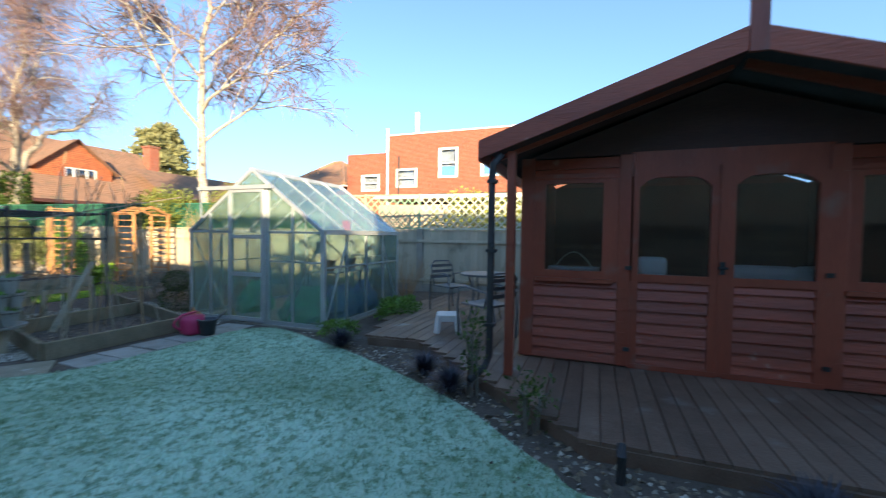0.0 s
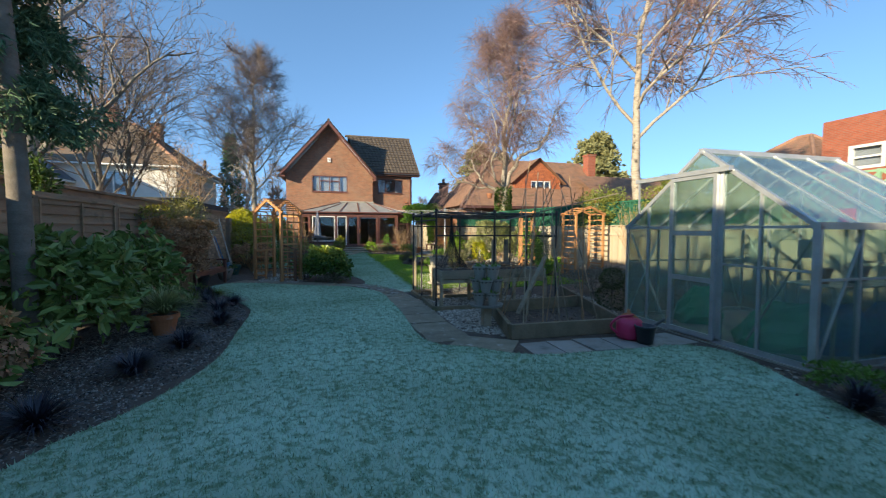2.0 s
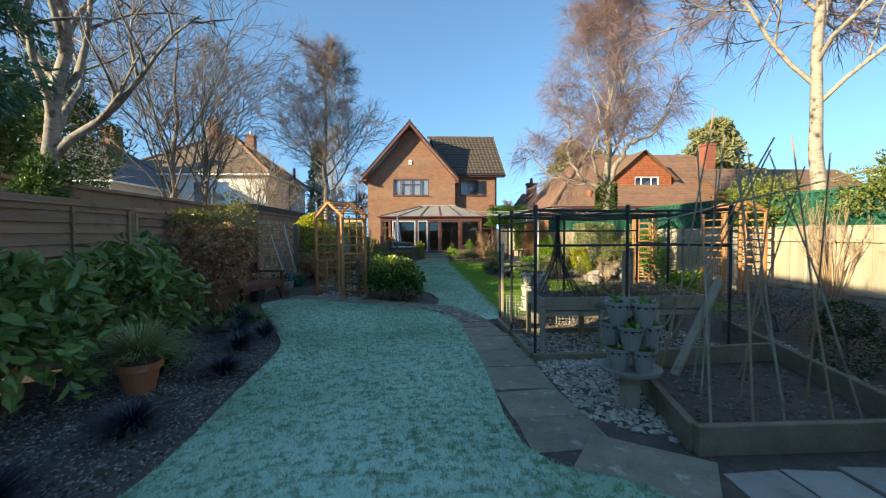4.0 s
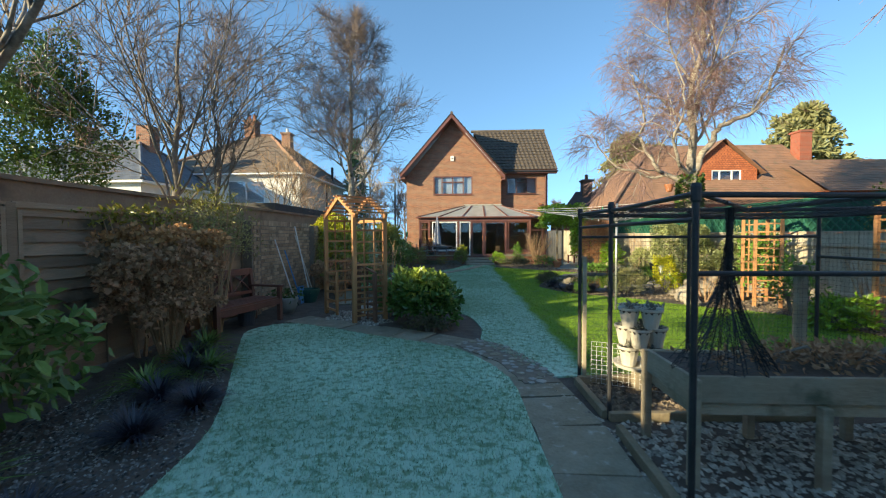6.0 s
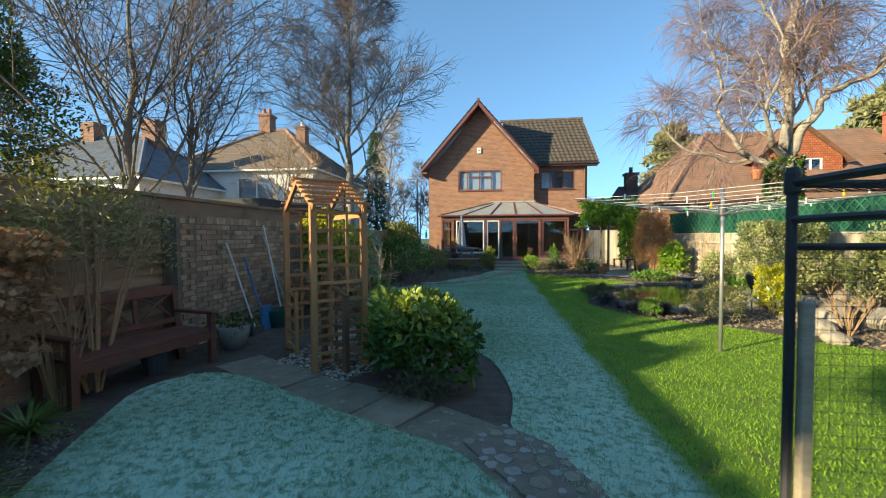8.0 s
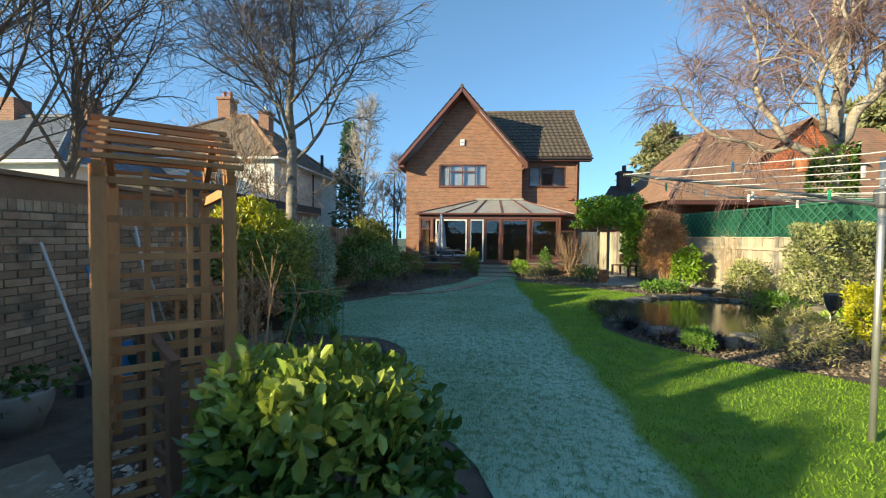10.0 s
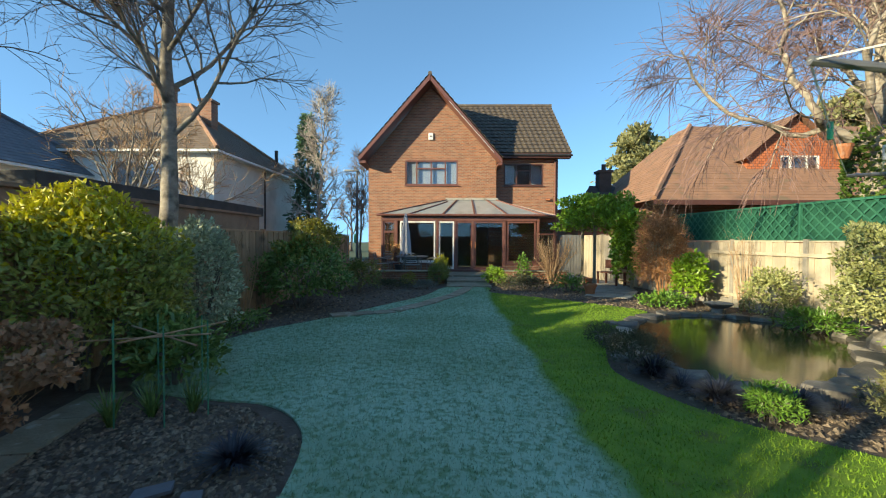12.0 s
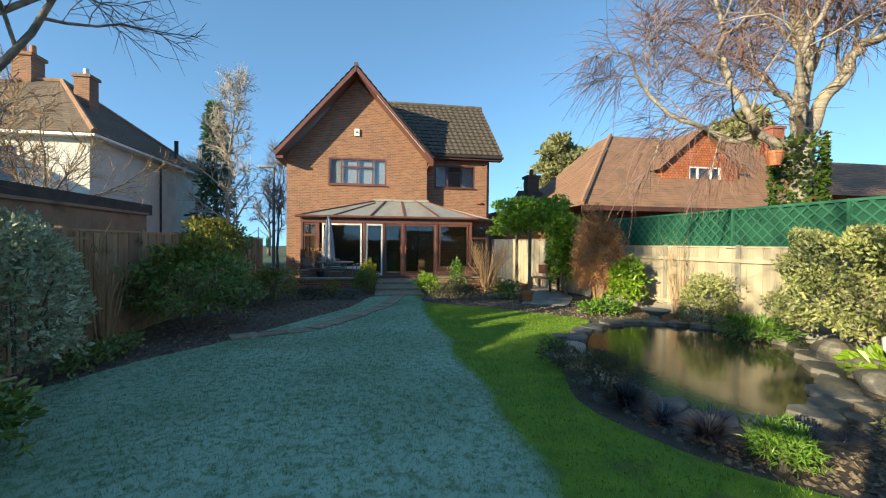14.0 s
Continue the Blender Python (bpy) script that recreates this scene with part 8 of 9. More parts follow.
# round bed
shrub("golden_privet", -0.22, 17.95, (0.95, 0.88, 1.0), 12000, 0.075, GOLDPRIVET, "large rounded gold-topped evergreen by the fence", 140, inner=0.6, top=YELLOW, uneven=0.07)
shrub("silver_holly", 0.12, 19.35, (0.56, 0.64, 0.88), 6500, 0.07, SILVER, "tall silver-variegated evergreen at the fence", 141, inner=0.6, uneven=0.07)
hy2 = twiggy("hydrangea", 0.35, 16.3, 44, 0.8, 0.55, TWIGTAN, "leafless hydrangea with brown dead heads by the arch", 142, 0.006, 2)
heads(hy2, 44, (0.6, 0.6), 0.95, 143, DRYLEAF, DRYLEAF)
shrub("dark_shrub", 0.75, 17.9, (0.5, 0.45, 0.35), 1300, 0.09, LAUREL, "low dark evergreen in the round bed", 144, inner=0.3)
for i, (x, y) in enumerate(((1.1, 17.1), (1.4, 17.2), (0.9, 16.9))):
    strappy("strap_leaf_plant", x, y, 60, 0.42, 0.2, LAUREL, "upright dark green strap leaves in the round bed", 145 + i, 0.016, "plant")
strappy("black_grass", 2.22, 16.35, 300, 0.3, 0.3, BLACKGRASS, "blackish strap-leaved grass in the round bed", 149, 0.02)
hp_ = thing("plant_support", 1.15, 17.15, 0, "green wire plant support with pale cane ring", "plant support")
for k in range(6):
    a = radians(60 * k)
    part("leg", Mesh().tube([(0.42 * math.cos(a), 0.3 * math.sin(a), 0), (0.42 * math.cos(a), 0.3 * math.sin(a), 0.85)], 0.006, 6), GREENTRELLIS, hp_)
for p, q in (((-0.5, -0.28, 0.72), (0.52, -0.12, 0.76)), ((-0.45, 0.25, 0.74), (0.5, -0.28, 0.7)), ((-0.1, -0.35, 0.73), (0.42, 0.3, 0.78))):
    part("cane", Mesh().tube([p, q], 0.008, 6), TWIGTAN, hp_)
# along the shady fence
# gold-green crown leaves paint the sun on this dark shrub
shrub("evergreen_shrub", 0.3, 22.8, (0.92, 0.9, 0.84), 6500, 0.085, LAUREL, "large dark evergreen shrub, sunlight coloured into its gold-green top", 150, inner=0.55, top=GOLDGREEN)
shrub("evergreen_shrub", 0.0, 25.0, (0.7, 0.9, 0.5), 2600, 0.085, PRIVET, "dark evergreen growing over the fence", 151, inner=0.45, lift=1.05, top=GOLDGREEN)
shrub("evergreen_shrub", 1.05, 25.5, (0.62, 0.6, 0.5), 2400, 0.06, PRIVET, "rounded mid-green shrub by the fence", 152, inner=0.5)
shrub("brown_hydrangea", 0.75, 26.6, (0.5, 0.5, 0.45), 1100, 0.07, DRYLEAF, "brown withered shrub near the patio", 153, inner=0.2)
twiggy("bare_climber", -0.25, 21.3, 14, 1.75, 0.35, TWIGTAN, "bare twisted climber stems on the fence", 154, 0.016, 4)
shrub("ground_cover", 0.1, 20.7, (0.25, 0.9, 0.12), 700, 0.07, LAUREL, "low ivy along the foot of the fence", 155, inner=0.2, category="plant")
lt = thing("wall_trellis", -0.42, 20.9, 0, "square timber trellis panel on the fence", "trellis")
for k in range(4):
    part("upright_slat", Mesh().box(-0.012, 0.012, -0.3 + 0.2 * k - 0.015, -0.3 + 0.2 * k + 0.015, 0.1, 1.7), FENCEBROWN, lt)
for k in range(6):
    part("cross_slat", Mesh().box(0.012, 0.03, -0.33, 0.33, 0.25 + 0.27 * k, 0.28 + 0.27 * k), FENCEBROWN, lt)
bf = thing("bird_feeder_pole", 0.35, 26.9, 0, "thin metal bird feeder pole with feeders", "bird feeder")
part("pole", Mesh().tube([(0, 0, 0), (0, 0, 2.0)], 0.012, 6), GREYMETAL, bf)
part("arm", Mesh().tube([(-0.25, 0, 1.75), (0, 0, 1.95), (0.25, 0, 1.75)], 0.008, 6), GREYMETAL, bf)
for x in (-0.25, 0.25):
    part("feeder", Mesh().lathe([(0.04, 1.45), (0.045, 1.47), (0.045, 1.7), (0.01, 1.75)], 10, x, 0), GREENTRELLIS, bf)

# ---- patio furniture ----
pa = thing("closed_parasol", 1.95, 29.6, 0.2, "closed grey parasol over the patio table", "parasol")
part("pole", Mesh().tube([(0, 0, 0), (0, 0, 2.35)], 0.02, 8), GREYMETAL, pa)
m = Mesh()
n = 16
prof = ((0.25, 0.85), (0.22, 1.1), (0.17, 1.6), (0.1, 2.1), (0.03, 2.38))
for r, z in prof:
    for k in range(n):
        a = 2 * math.pi * k / n
        w = r * (1.0 if k % 2 else 0.68)
        m.v.append((w * math.cos(a), w * math.sin(a), z - (0.12 if k % 2 and z < 1 else 0)))
for i in range(len(prof) - 1):
    m.f += [(i * n + k, i * n + (k + 1) % n, (i + 1) * n + (k + 1) % n, (i + 1) * n + k) for k in range(n)]
part("canopy", m, CANVAS, pa, "folded grey canvas")
part("base", Mesh().lathe([(0.25, 0), (0.25, 0.06), (0.05, 0.1)], 18), DARKPLASTIC, pa)
pt = thing("patio_table", 2.2, 29.6, 0.2, "round grey patio table", "table")
part("tabletop", Mesh().lathe([(0.6, 0.68), (0.62, 0.69), (0.62, 0.72), (0.6, 0.73)], 30), GREYMETAL, pt)
for k in range(4):
    a = radians(45 + 90 * k)
    part("leg", Mesh().tube([(0.45 * math.cos(a), 0.45 * math.sin(a), 0), (0.4 * math.cos(a), 0.4 * math.sin(a), 0.68)], 0.016, 8), GREYMETAL, pt)
for x, y, r in ((1.1, 29.3, 0), (1.35, 30.3, -40), (3.1, 29.5, 170), (2.3, 28.75, 80)):
    metal_chair(x, y, 0.2, r, "grey metal armchair at the patio table")
urn = thing("stone_trough", 0.55, 28.2, 0.0, "stone-coloured trough beside the patio wall", "planter")
part("bowl", Mesh().box(-0.3, 0.3, -0.2, 0.2, 0.35, 0.6), GREYPOT, urn, bevel=0.03)
part("foot", Mesh().box(-0.15, 0.15, -0.12, 0.12, 0, 0.35), GREYPOT, urn)
hb = thing("patio_hydrangea", 1.55, 30.75, 0.2, "potted plant with rusty brown dead heads", "plant")
part("pot", Mesh().lathe([(0.14, 0), (0.2, 0.3), (0.22, 0.32), (0.18, 0.32), (0.15, 0.28)], 16), DARKPLASTIC, hb)
rg = np.random.default_rng(160)
part("foliage", Mesh().leaves(rg.normal(size=(300, 3)) * (0.16, 0.14, 0.16) + (0, 0, 0.95), 0.07, rg, None, 0.7), RUSTYSUNHEAD, hb)
part("stems", Mesh().tube([(0, 0, 0.3), (0.02, 0, 0.9)], 0.01, 5).tube([(0.03, 0, 0.3), (-0.1, 0.05, 0.9)], 0.01, 5), TWIGTAN, hb)

# ---- trees ----
bare_tree("silver_birch", 12.15, 12.6, "tall silver birch with white bark and drooping bare twigs", 201, BIRCHBARK, TWIGRED, 13.0, 0.19, 4.3, 15, 5.4, 0.12, (11, 9, 8), (0.3, 0.2), 0.55, 0.85, thick=0.42, twig_r=0.0085)
bb_ = bare_tree("old_birch", 11.35, 21.2, "old pale-barked birch with heavy crooked limbs and ivy", 203, BIRCHBARK, TWIGRED, 12.0, 0.22, 4.6, 12, 3.6, 0.26, (9, 8, 8), (0.5, 0.3), 0.9, 1.5, bias=(-0.2, -0.1), thick=0.4, twig_r=0.0058, crooked=(
    (0.09, [(0.0, 0.0, 3.3), (-0.75, 0.05, 3.6), (-1.3, -0.2, 4.0), (-1.75, -0.1, 4.9), (-1.5, 0.2, 5.8), (-2.0, 0.1, 7.2)]),
    (0.12, [(0.05, 0.0, 3.6), (0.4, -0.3, 4.6), (0.75, -0.5, 5.2), (1.5, -0.7, 5.5), (2.1, -0.6, 6.3), (2.5, -0.9, 7.6)]),
    (0.08, [(0.1, 0.0, 3.9), (0.0, -0.2, 5.0), (0.2, -0.1, 6.2), (-0.15, -0.3, 8.2)]),
    (0.07, [(0.0, 0.0, 3.5), (-0.7, -0.6, 4.0), (-1.0, -0.9, 4.8), (-0.8, -1.2, 5.7), (-1.2, -1.3, 7.0)]),
    (0.06, [(-0.1, 0.0, 3.5), (-1.2, 0.4, 3.7), (-2.2, 0.3, 3.9), (-2.9, 0.5, 4.6), (-3.3, 0.3, 5.2)]),
    (0.08, [(0.1, 0.0, 4.0), (0.5, 0.9, 4.8), (0.3, 1.5, 5.8), (0.7, 1.8, 7.4)])))
rg = np.random.default_rng(204)
a = rg.uniform(0, 6.28, 4200)
h = rg.uniform(0, 1, 4200) ** 1.2 * 3.6
d = np.stack([np.cos(a), np.sin(a), 0 * a], 1)
part("ivy", Mesh().leaves(d * (0.36 + 0.1 * rg.uniform(0, 1, 4200) * (1 - h / 4))[:, None] + np.stack([0 * a, 0 * a, h], 1), 0.09, rg, d, 0.8), IVY, bb_, "dark ivy round the trunk")
hpot = thing("hanging_pot", 10.5, 20.9, 3.0, "terracotta pot hung by a cord from a birch limb", "pot")
part("pot", Mesh().lathe([(0.09, 0), (0.14, 0.2), (0.15, 0.2), (0.15, 0.25), (0.12, 0.25)], 16), TERRA, hpot)
part("cord", Mesh().tube([(0, 0, 0.2), (0.05, 0.3, 0.75)], 0.006, 5), GREYMETAL, hpot)
bare_tree("grey_birch", -0.1, 18.95, "grey-barked bare birch rising from the fence shrubs", 205, PALEBARK, TWIGGREY, 7.9, 0.15, 2.9, 19, 2.5, 0.0, (9, 8, 6), (0.15, 0.1), 0.42, 0.85, thick=0.38, twig_r=0.0042)
bare_tree("ash_tree", -4.3, 17.0, "tall bare grey multi-limbed tree beyond the fence", 206, GREYBARK, TWIGGREY, 8.4, 0.14, 1.9, 13, 5.4, 0.0, (10, 7, 4), (0.5, -0.3), 0.5, 1.9, reach=0.5, thick=0.3, ratio=0.42)
bare_tree("ash_tree", -4.0, 18.4, "bare grey tree stem beyond the fence", 208, GREYBARK, TWIGGREY, 8.0, 0.11, 2.2, 9, 4.2, 0.0, (8, 6, 4), (-0.2, 0.4), 0.5, 2.1, reach=0.5, thick=0.42, ratio=0.42)
bare_tree("ivy_clad_tree", -2.3, 10.3, "bare tree with a crooked fork behind the fence", 209, PALEBARK, TWIGGREY, 8.6, 0.17, 2.6, 9, 3.6, 0.0, (6, 4, 4), (0.5, 0.6), 0.5, 1.6, reach=0.6, ratio=0.42)
shrub("ivy_mass", -1.7, 9.6, (0.26, 0.3, 0.7), 1200, 0.09, IVY, "dark ivy mass on the tree behind the fence", 210, inner=0.4, lift=1.1)
bare_tree("small_bare_tree", -4.3, 23.5, "small pale bare tree beyond the fence", 211, PALEBARK, TWIGTAN, 5.2, 0.08, 1.6, 9, 2.6, 0.0, (6, 4, 3), (0.3, 0), 0.4, 1.9, reach=0.5)
bare_tree("small_bare_tree", -3.9, 25.6, "small pale bare tree by the neighbour's wall", 212, PALEBARK, TWIGTAN, 4.8, 0.07, 1.4, 8, 2.4, 0.0, (6, 4, 3), (-0.2, 0), 0.4, 1.9, reach=0.5)
bare_tree("pale_birch", -3.3, 35.0, "pale bare birch beside the brick house", 213, BIRCHBARK, TWIGPALE, 9.0, 0.13, 2.0, 14, 2.3, 0.0, (6, 5, 4), (0.5, 0), 0.5, 1.8, twig_r=0.009)
bare_tree("pale_birch", -1.7, 38.0, "thin bare tree behind the street lamp", 214, PALEBARK, TWIGGREY, 6.5, 0.09, 2.0, 10, 1.8, 0.0, (5, 4, 4), (0.2, 0), 0.5, 1.5, twig_r=0.009)


def conifer_tree(name, x, y, height, r, n, size, material, label, seed, trunk=0.14, base=0.3, shape=1.0, bark=GREYBARK):
    """A conifer: trunk, whorled boughs and many needle sprays."""
    rg = np.random.default_rng(seed)
    t = thing(name, x, y, 0, label, "tree")
    part("trunk", Mesh().tube([(0, 0, -0.1), (0.03, 0.02, height * 0.5), (0, 0, height)], [trunk, trunk * 0.65, 0.02], 10), bark, t, smooth=True)
    f = rg.uniform(0, 1, n)
    a = rg.uniform(0, 6.28, n)
    lump = 1 + 0.25 * np.sin(a * 3 + f * 17) + 0.2 * np.sin(a * 5 - f * 31)
    rr = r * np.maximum(1 - f, 0.03) ** shape * lump * rg.uniform(0.35, 1, n) ** 0.6
    z = base + (height - base) * f + rg.normal(size=n) * 0.1
    p = np.stack([rr * np.cos(a), rr * np.sin(a), z], 1)
    d = np.stack([np.cos(a), np.sin(a), -0.2 + 0 * a], 1)
    part("foliage", Mesh().leaves(p, size, rg, d, 0.4), material, t)
    b = Mesh()
    for i in range(26):
        g, c = rg.uniform(0, 0.9), rg.uniform(0, 6.28)
        q = r * (1 - g) ** shape * 0.75
        zz = base + (height - base) * g
        b.tube([(0, 0, zz - 0.1), (q * math.cos(c), q * math.sin(c), zz)], [trunk * 0.25, 0.01], 4)
    part("boughs", b, bark, t)
    return t


conifer_tree("narrow_conifer", -5.0, 38.5, 9.0, 1.0, 3500, 0.3, CONIFER, "tall narrow dark conifer behind the white house", 220, 0.15, 0.5, 0.5)
# dark evergreen on a bare grey trunk near the start
ev = thing("old_conifer", -0.18, 6.72, 0, "tall dark conifer on a thick bare grey trunk", "tree")
part("trunk", Mesh().tube([(0, 0, -0.1), (0.0, 0, 0.6), (-0.02, 0, 1.8), (-0.05, -0.02, 3.0), (-0.12, -0.1, 5.0), (-0.15, -0.15, 8.0)], [0.13, 0.1, 0.092, 0.085, 0.07, 0.03], 12), GREYBARK, ev, smooth=True)
rg = np.random.default_rng(221)
for k in range(15):
    a, z = k * 2.4, 2.6 + 0.3 * k
    L = 1.15 * (1 - 0.03 * k)
    c = Vector((-0.65 + L * 0.42 * math.cos(a), 0.3 + L * 0.42 * math.sin(a), z))
    part("bough", Mesh().tube([(-0.12 - 0.02 * k, -0.06 - 0.015 * k, z - 0.15), c, c + Vector((0.5 * math.cos(a), 0.5 * math.sin(a), -0.12))], [0.035, 0.02, 0.008], 5), GREYBARK, ev)
    q, d = cloud(rg, 6000, (0.64, 0.64, 0.44), 0.1)
    part("foliage", Mesh().leaves(q + np.array((c.x, c.y, c.z - 0.42)), 0.1, rg, d * 0.5 - (0, 0, 0.45), 0.24), CONIFER, ev)
shrub("shading_evergreen", -7.2, 16.4, (1.5, 1.1, 2.4), 16000, 0.09, IVY, "dark evergreen mass beyond the fence", 222, inner=0.5, lift=1.4, stem=GREYBARK)
# next two evergreens are added out of view to cast shade on the lawn
shrub("shading_evergreen", -5.4, 11.8, (1.2, 1.4, 2.0), 9000, 0.15, IVY, "tall unseen evergreen added to shade the lower lawn", 224, inner=0.3, lift=1.35, stem=GREYBARK)
shrub("shading_evergreen", -5.4, 9.85, (1.0, 0.9, 1.08), 4500, 0.15, IVY, "lower unseen evergreen added to shade the lower lawn", 225, inner=0.3, lift=1.35, stem=GREYBARK)
shrub("golden_shrub", -0.1, 17.75, (0.4, 0.25, 0.7), 900, 0.09, YELLOW, "yellow-leaved shrub beside the brick wall", 223, inner=0.4, lift=0.55)


def pine(x, y, h, seed, label):
    rg = np.random.default_rng(seed)
    t = thing("pine_tree", x, y, 0, label, "tree")
    part("trunk", Mesh().tube([(0, 0, -0.1), (0.2, 0, h * 0.5), (0, 0.1, h * 0.95)], [0.4, 0.28, 0.06], 8), GREYBARK, t)
    for k in range(16):
        a, z = k * 2.4, h * (0.42 + 0.55 * k / 16)
        r = h * 0.25 * (1.1 - 0.7 * k / 16)
        c = np.array((r * 0.6 * math.cos(a), r * 0.6 * math.sin(a), z))
        part("bough", Mesh().tube([(0, 0, z - 0.4), tuple(c)], [0.12, 0.05], 5), GREYBARK, t)
        q, d = cloud(rg, 420, (r * 0.7, r * 0.7, h * 0.05), 0.1)
        part("foliage", Mesh().leaves(q + c - (0, 0, h * 0.04), 0.5, rg, d, 0.45), PINELEAF, t)


pine(23.5, 58.0, 13.5, 230, "broad olive-green pine beyond the tiled roofs")
pine(28.5, 62.0, 13.0, 231, "broad olive-green pine beyond the tiled roofs")
pine(33.0, 44.0, 12.5, 232, "dark pine between the neighbouring roofs")
for i, (x, y, h) in enumerate(((12.5, 70, 6.0), (16, 75, 7.0), (8.5, 80, 5.5), (-4.5, 62, 6.5), (-9, 66, 8.0), (-1, 72, 6.5), (20, 80, 7), (-15, 60, 9), (-22, 55, 10), (-30, 48, 10), (40, 60, 9))):
    bare_tree("distant_tree", x, y, "hazy leafless tree in the distance", 240 + i, TWIGGREY, TWIGGREY, h, 0.2, h * 0.25, 10, h * 0.42, 0.0, (4, 4, 4), (0, 0), h * 0.1, 1.2, twig_r=0.02)


# ---- neighbouring buildings ----
def hip_roof(parent, x0, x1, y0, y1, z0, z1, inset, material, over=0.35, axis="y", label=""):
    """A hipped roof of tiled slopes over a plan rectangle, its ridge along one axis."""
    x0, x1, y0, y1 = x0 - over, x1 + over, y0 - over, y1 + over
    if axis == "y":
        m = (x0 + x1) / 2
        A, B = (m, y0 + inset, z1), (m, y1 - inset, z1)
        quads = (((x0, y1, z0), (x0, y0, z0), A, B), ((x1, y0, z0), (x1, y1, z0), B, A), ((x0, y0, z0), (x1, y0, z0), A, A), ((x1, y1, z0), (x0, y1, z0), B, B))
    else:
        m = (y0 + y1) / 2
        A, B = (x0 + inset, m, z1), (x1 - inset, m, z1)
        quads = (((x0, y0, z0), (x1, y0, z0), B, A), ((x1, y1, z0), (x0, y1, z0), A, B), ((x0, y1, z0), (x0, y0, z0), A, A), ((x1, y0, z0), (x1, y1, z0), B, B))
    for p00, p10, p11, p01 in quads:
        part("roof_slope", tiled_slope(p00, p10, p11, p01, 0.6, 0.3, 0.012), material, parent, label)
    part("soffit", Mesh().box(x0, x1, y0, y1, z0 - 0.12, z0 - 0.02), WHITEPAINT, parent)
    for a, b in ((A, B), ((x0, y0, z0), A), ((x1, y0, z0), A if axis == "y" else B), ((x1, y1, z0), B), ((x0, y1, z0), B if axis == "y" else A)):
        if Vector(a) != Vector(b):
            part("hip_tiles", Mesh().tube([(a[0], a[1], a[2] + 0.06), (b[0], b[1], b[2] + 0.06)], 0.1, 6), BROWNTILE if material == GREYTILE else material, parent)


wh = thing("white_house", 0, 0, 0, "white rendered two-storey house with a hipped brown roof", "house")
WX0, WX1, WY0, WY1, WE = -16.0, -6.75, 31.6, 41.0, 5.45
holes = [(-11.4, -9.0, 3.4, 5.0), (-14.8, -13.0, 3.4, 5.0)]
part("front_wall", wall_with_holes(WX0, WX1, 0, WE, holes, WY0, WY0 + 0.3), RENDER, wh)
part("side_wall", Mesh().box(WX1 - 0.3, WX1, WY0 + 0.3, WY1, 0, WE), RENDER, wh)
part("side_wall", Mesh().box(WX0, WX0 + 0.3, WY0 + 0.3, WY1, 0, WE), RENDER, wh)
part("back_wall", Mesh().box(WX0 + 0.3, WX1 - 0.3, WY1 - 0.3, WY1, 0, WE), RENDER, wh)
for h in holes:
    casement(wh, *h, WY0, [(h[0] + h[1]) / 2], material=WHITEPAINT, pane=DARKGLASS)
    # pale sheet added behind the panes so the hollow window reads lighter
    part("net_curtain", Mesh().box(h[0], h[1], WY0 + 0.22, WY0 + 0.24, h[2], h[3]), CURTAIN, wh, "pale sheet added behind the panes to lighten the window")
hip_roof(wh, WX0, WX1, WY0, WY1, WE, 8.9, 4.4, GREYTILE, 0.4, "x")
part("downpipe", Mesh().tube([(-6.7, 36.5, 5.4), (-6.7, 36.5, 0)], 0.05, 6), BLACKTUBE, wh)
cs = part("chimney", Mesh().box(-12.6, -11.8, 36.0, 36.8, 8.0, 9.9).box(-12.68, -11.72, 35.92, 36.88, 9.9, 10.05), HOUSEBRICK, wh)
for x in (-12.4, -12.0):
    part("chimney_pot", Mesh().lathe([(0.13, 10.05), (0.11, 10.5), (0.08, 10.5)], 10, x, 36.4), TERRA, cs)
cs = part("chimney", Mesh().box(-9.2, -8.6, 34.6, 35.2, 6.5, 8.6).box(-9.27, -8.53, 34.53, 35.27, 8.6, 8.72), HOUSEBRICK, wh)
part("chimney_pot", Mesh().lathe([(0.12, 8.72), (0.1, 9.05), (0.08, 9.05)], 10, -8.9, 34.9), WHITEPLASTIC, cs)
part("flue", Mesh().tube([(-6.9, 38.5, 5.4), (-6.9, 38.5, 6.9)], 0.1, 8), BLACKTUBE, wh)

wh2 = thing("slate_roofed_house", 0, 0, 0, "pale house with a grey slate roof and chimneys", "house")
part("wall", Mesh().box(-22, -12.5, 26, 33, 0, 4.3), RENDER, wh2)
hip_roof(wh2, -22, -12.5, 26, 33, 4.3, 7.0, 3.2, SLATE, 0.4, "x")
for x in (-19.0, -15.3):
    part("chimney", Mesh().box(x, x + 0.8, 29.2, 30.0, 6.3, 7.9), HOUSEBRICK, wh2)

gr = thing("flat_roofed_garage", -6.0, 24.2, 0, "low brown garage with a dark felt roof edge", "garage")
part("wall", Mesh().box(-2.9, 2.75, -3.9, 3.9, 0, 2.35), TANWALL, gr)
part("roof", Mesh().box(-3.05, 2.98, -4.05, 4.05, 2.36, 2.66), FELT, gr)

# brick house with tile-hung gable beyond the sunny fence
rh = thing("tiled_house", 0, 0, 0, "large house with sweeping brown tiled roofs and a tile-hung gable", "house")
part("wall", Mesh().box(13.0, 26.0, 33.5, 42, 0, 3.5), HOUSEBRICK, rh)
A, B = (16.6, 36.2, 7.75), (25.5, 36.2, 7.75)
part("roof_slope", tiled_slope((12.3, 31.2, 3.3), (26.5, 31.2, 3.3), B, A, 0.5, 0.22, 0.006), BROWNTILE, rh, "brown clay tiles")
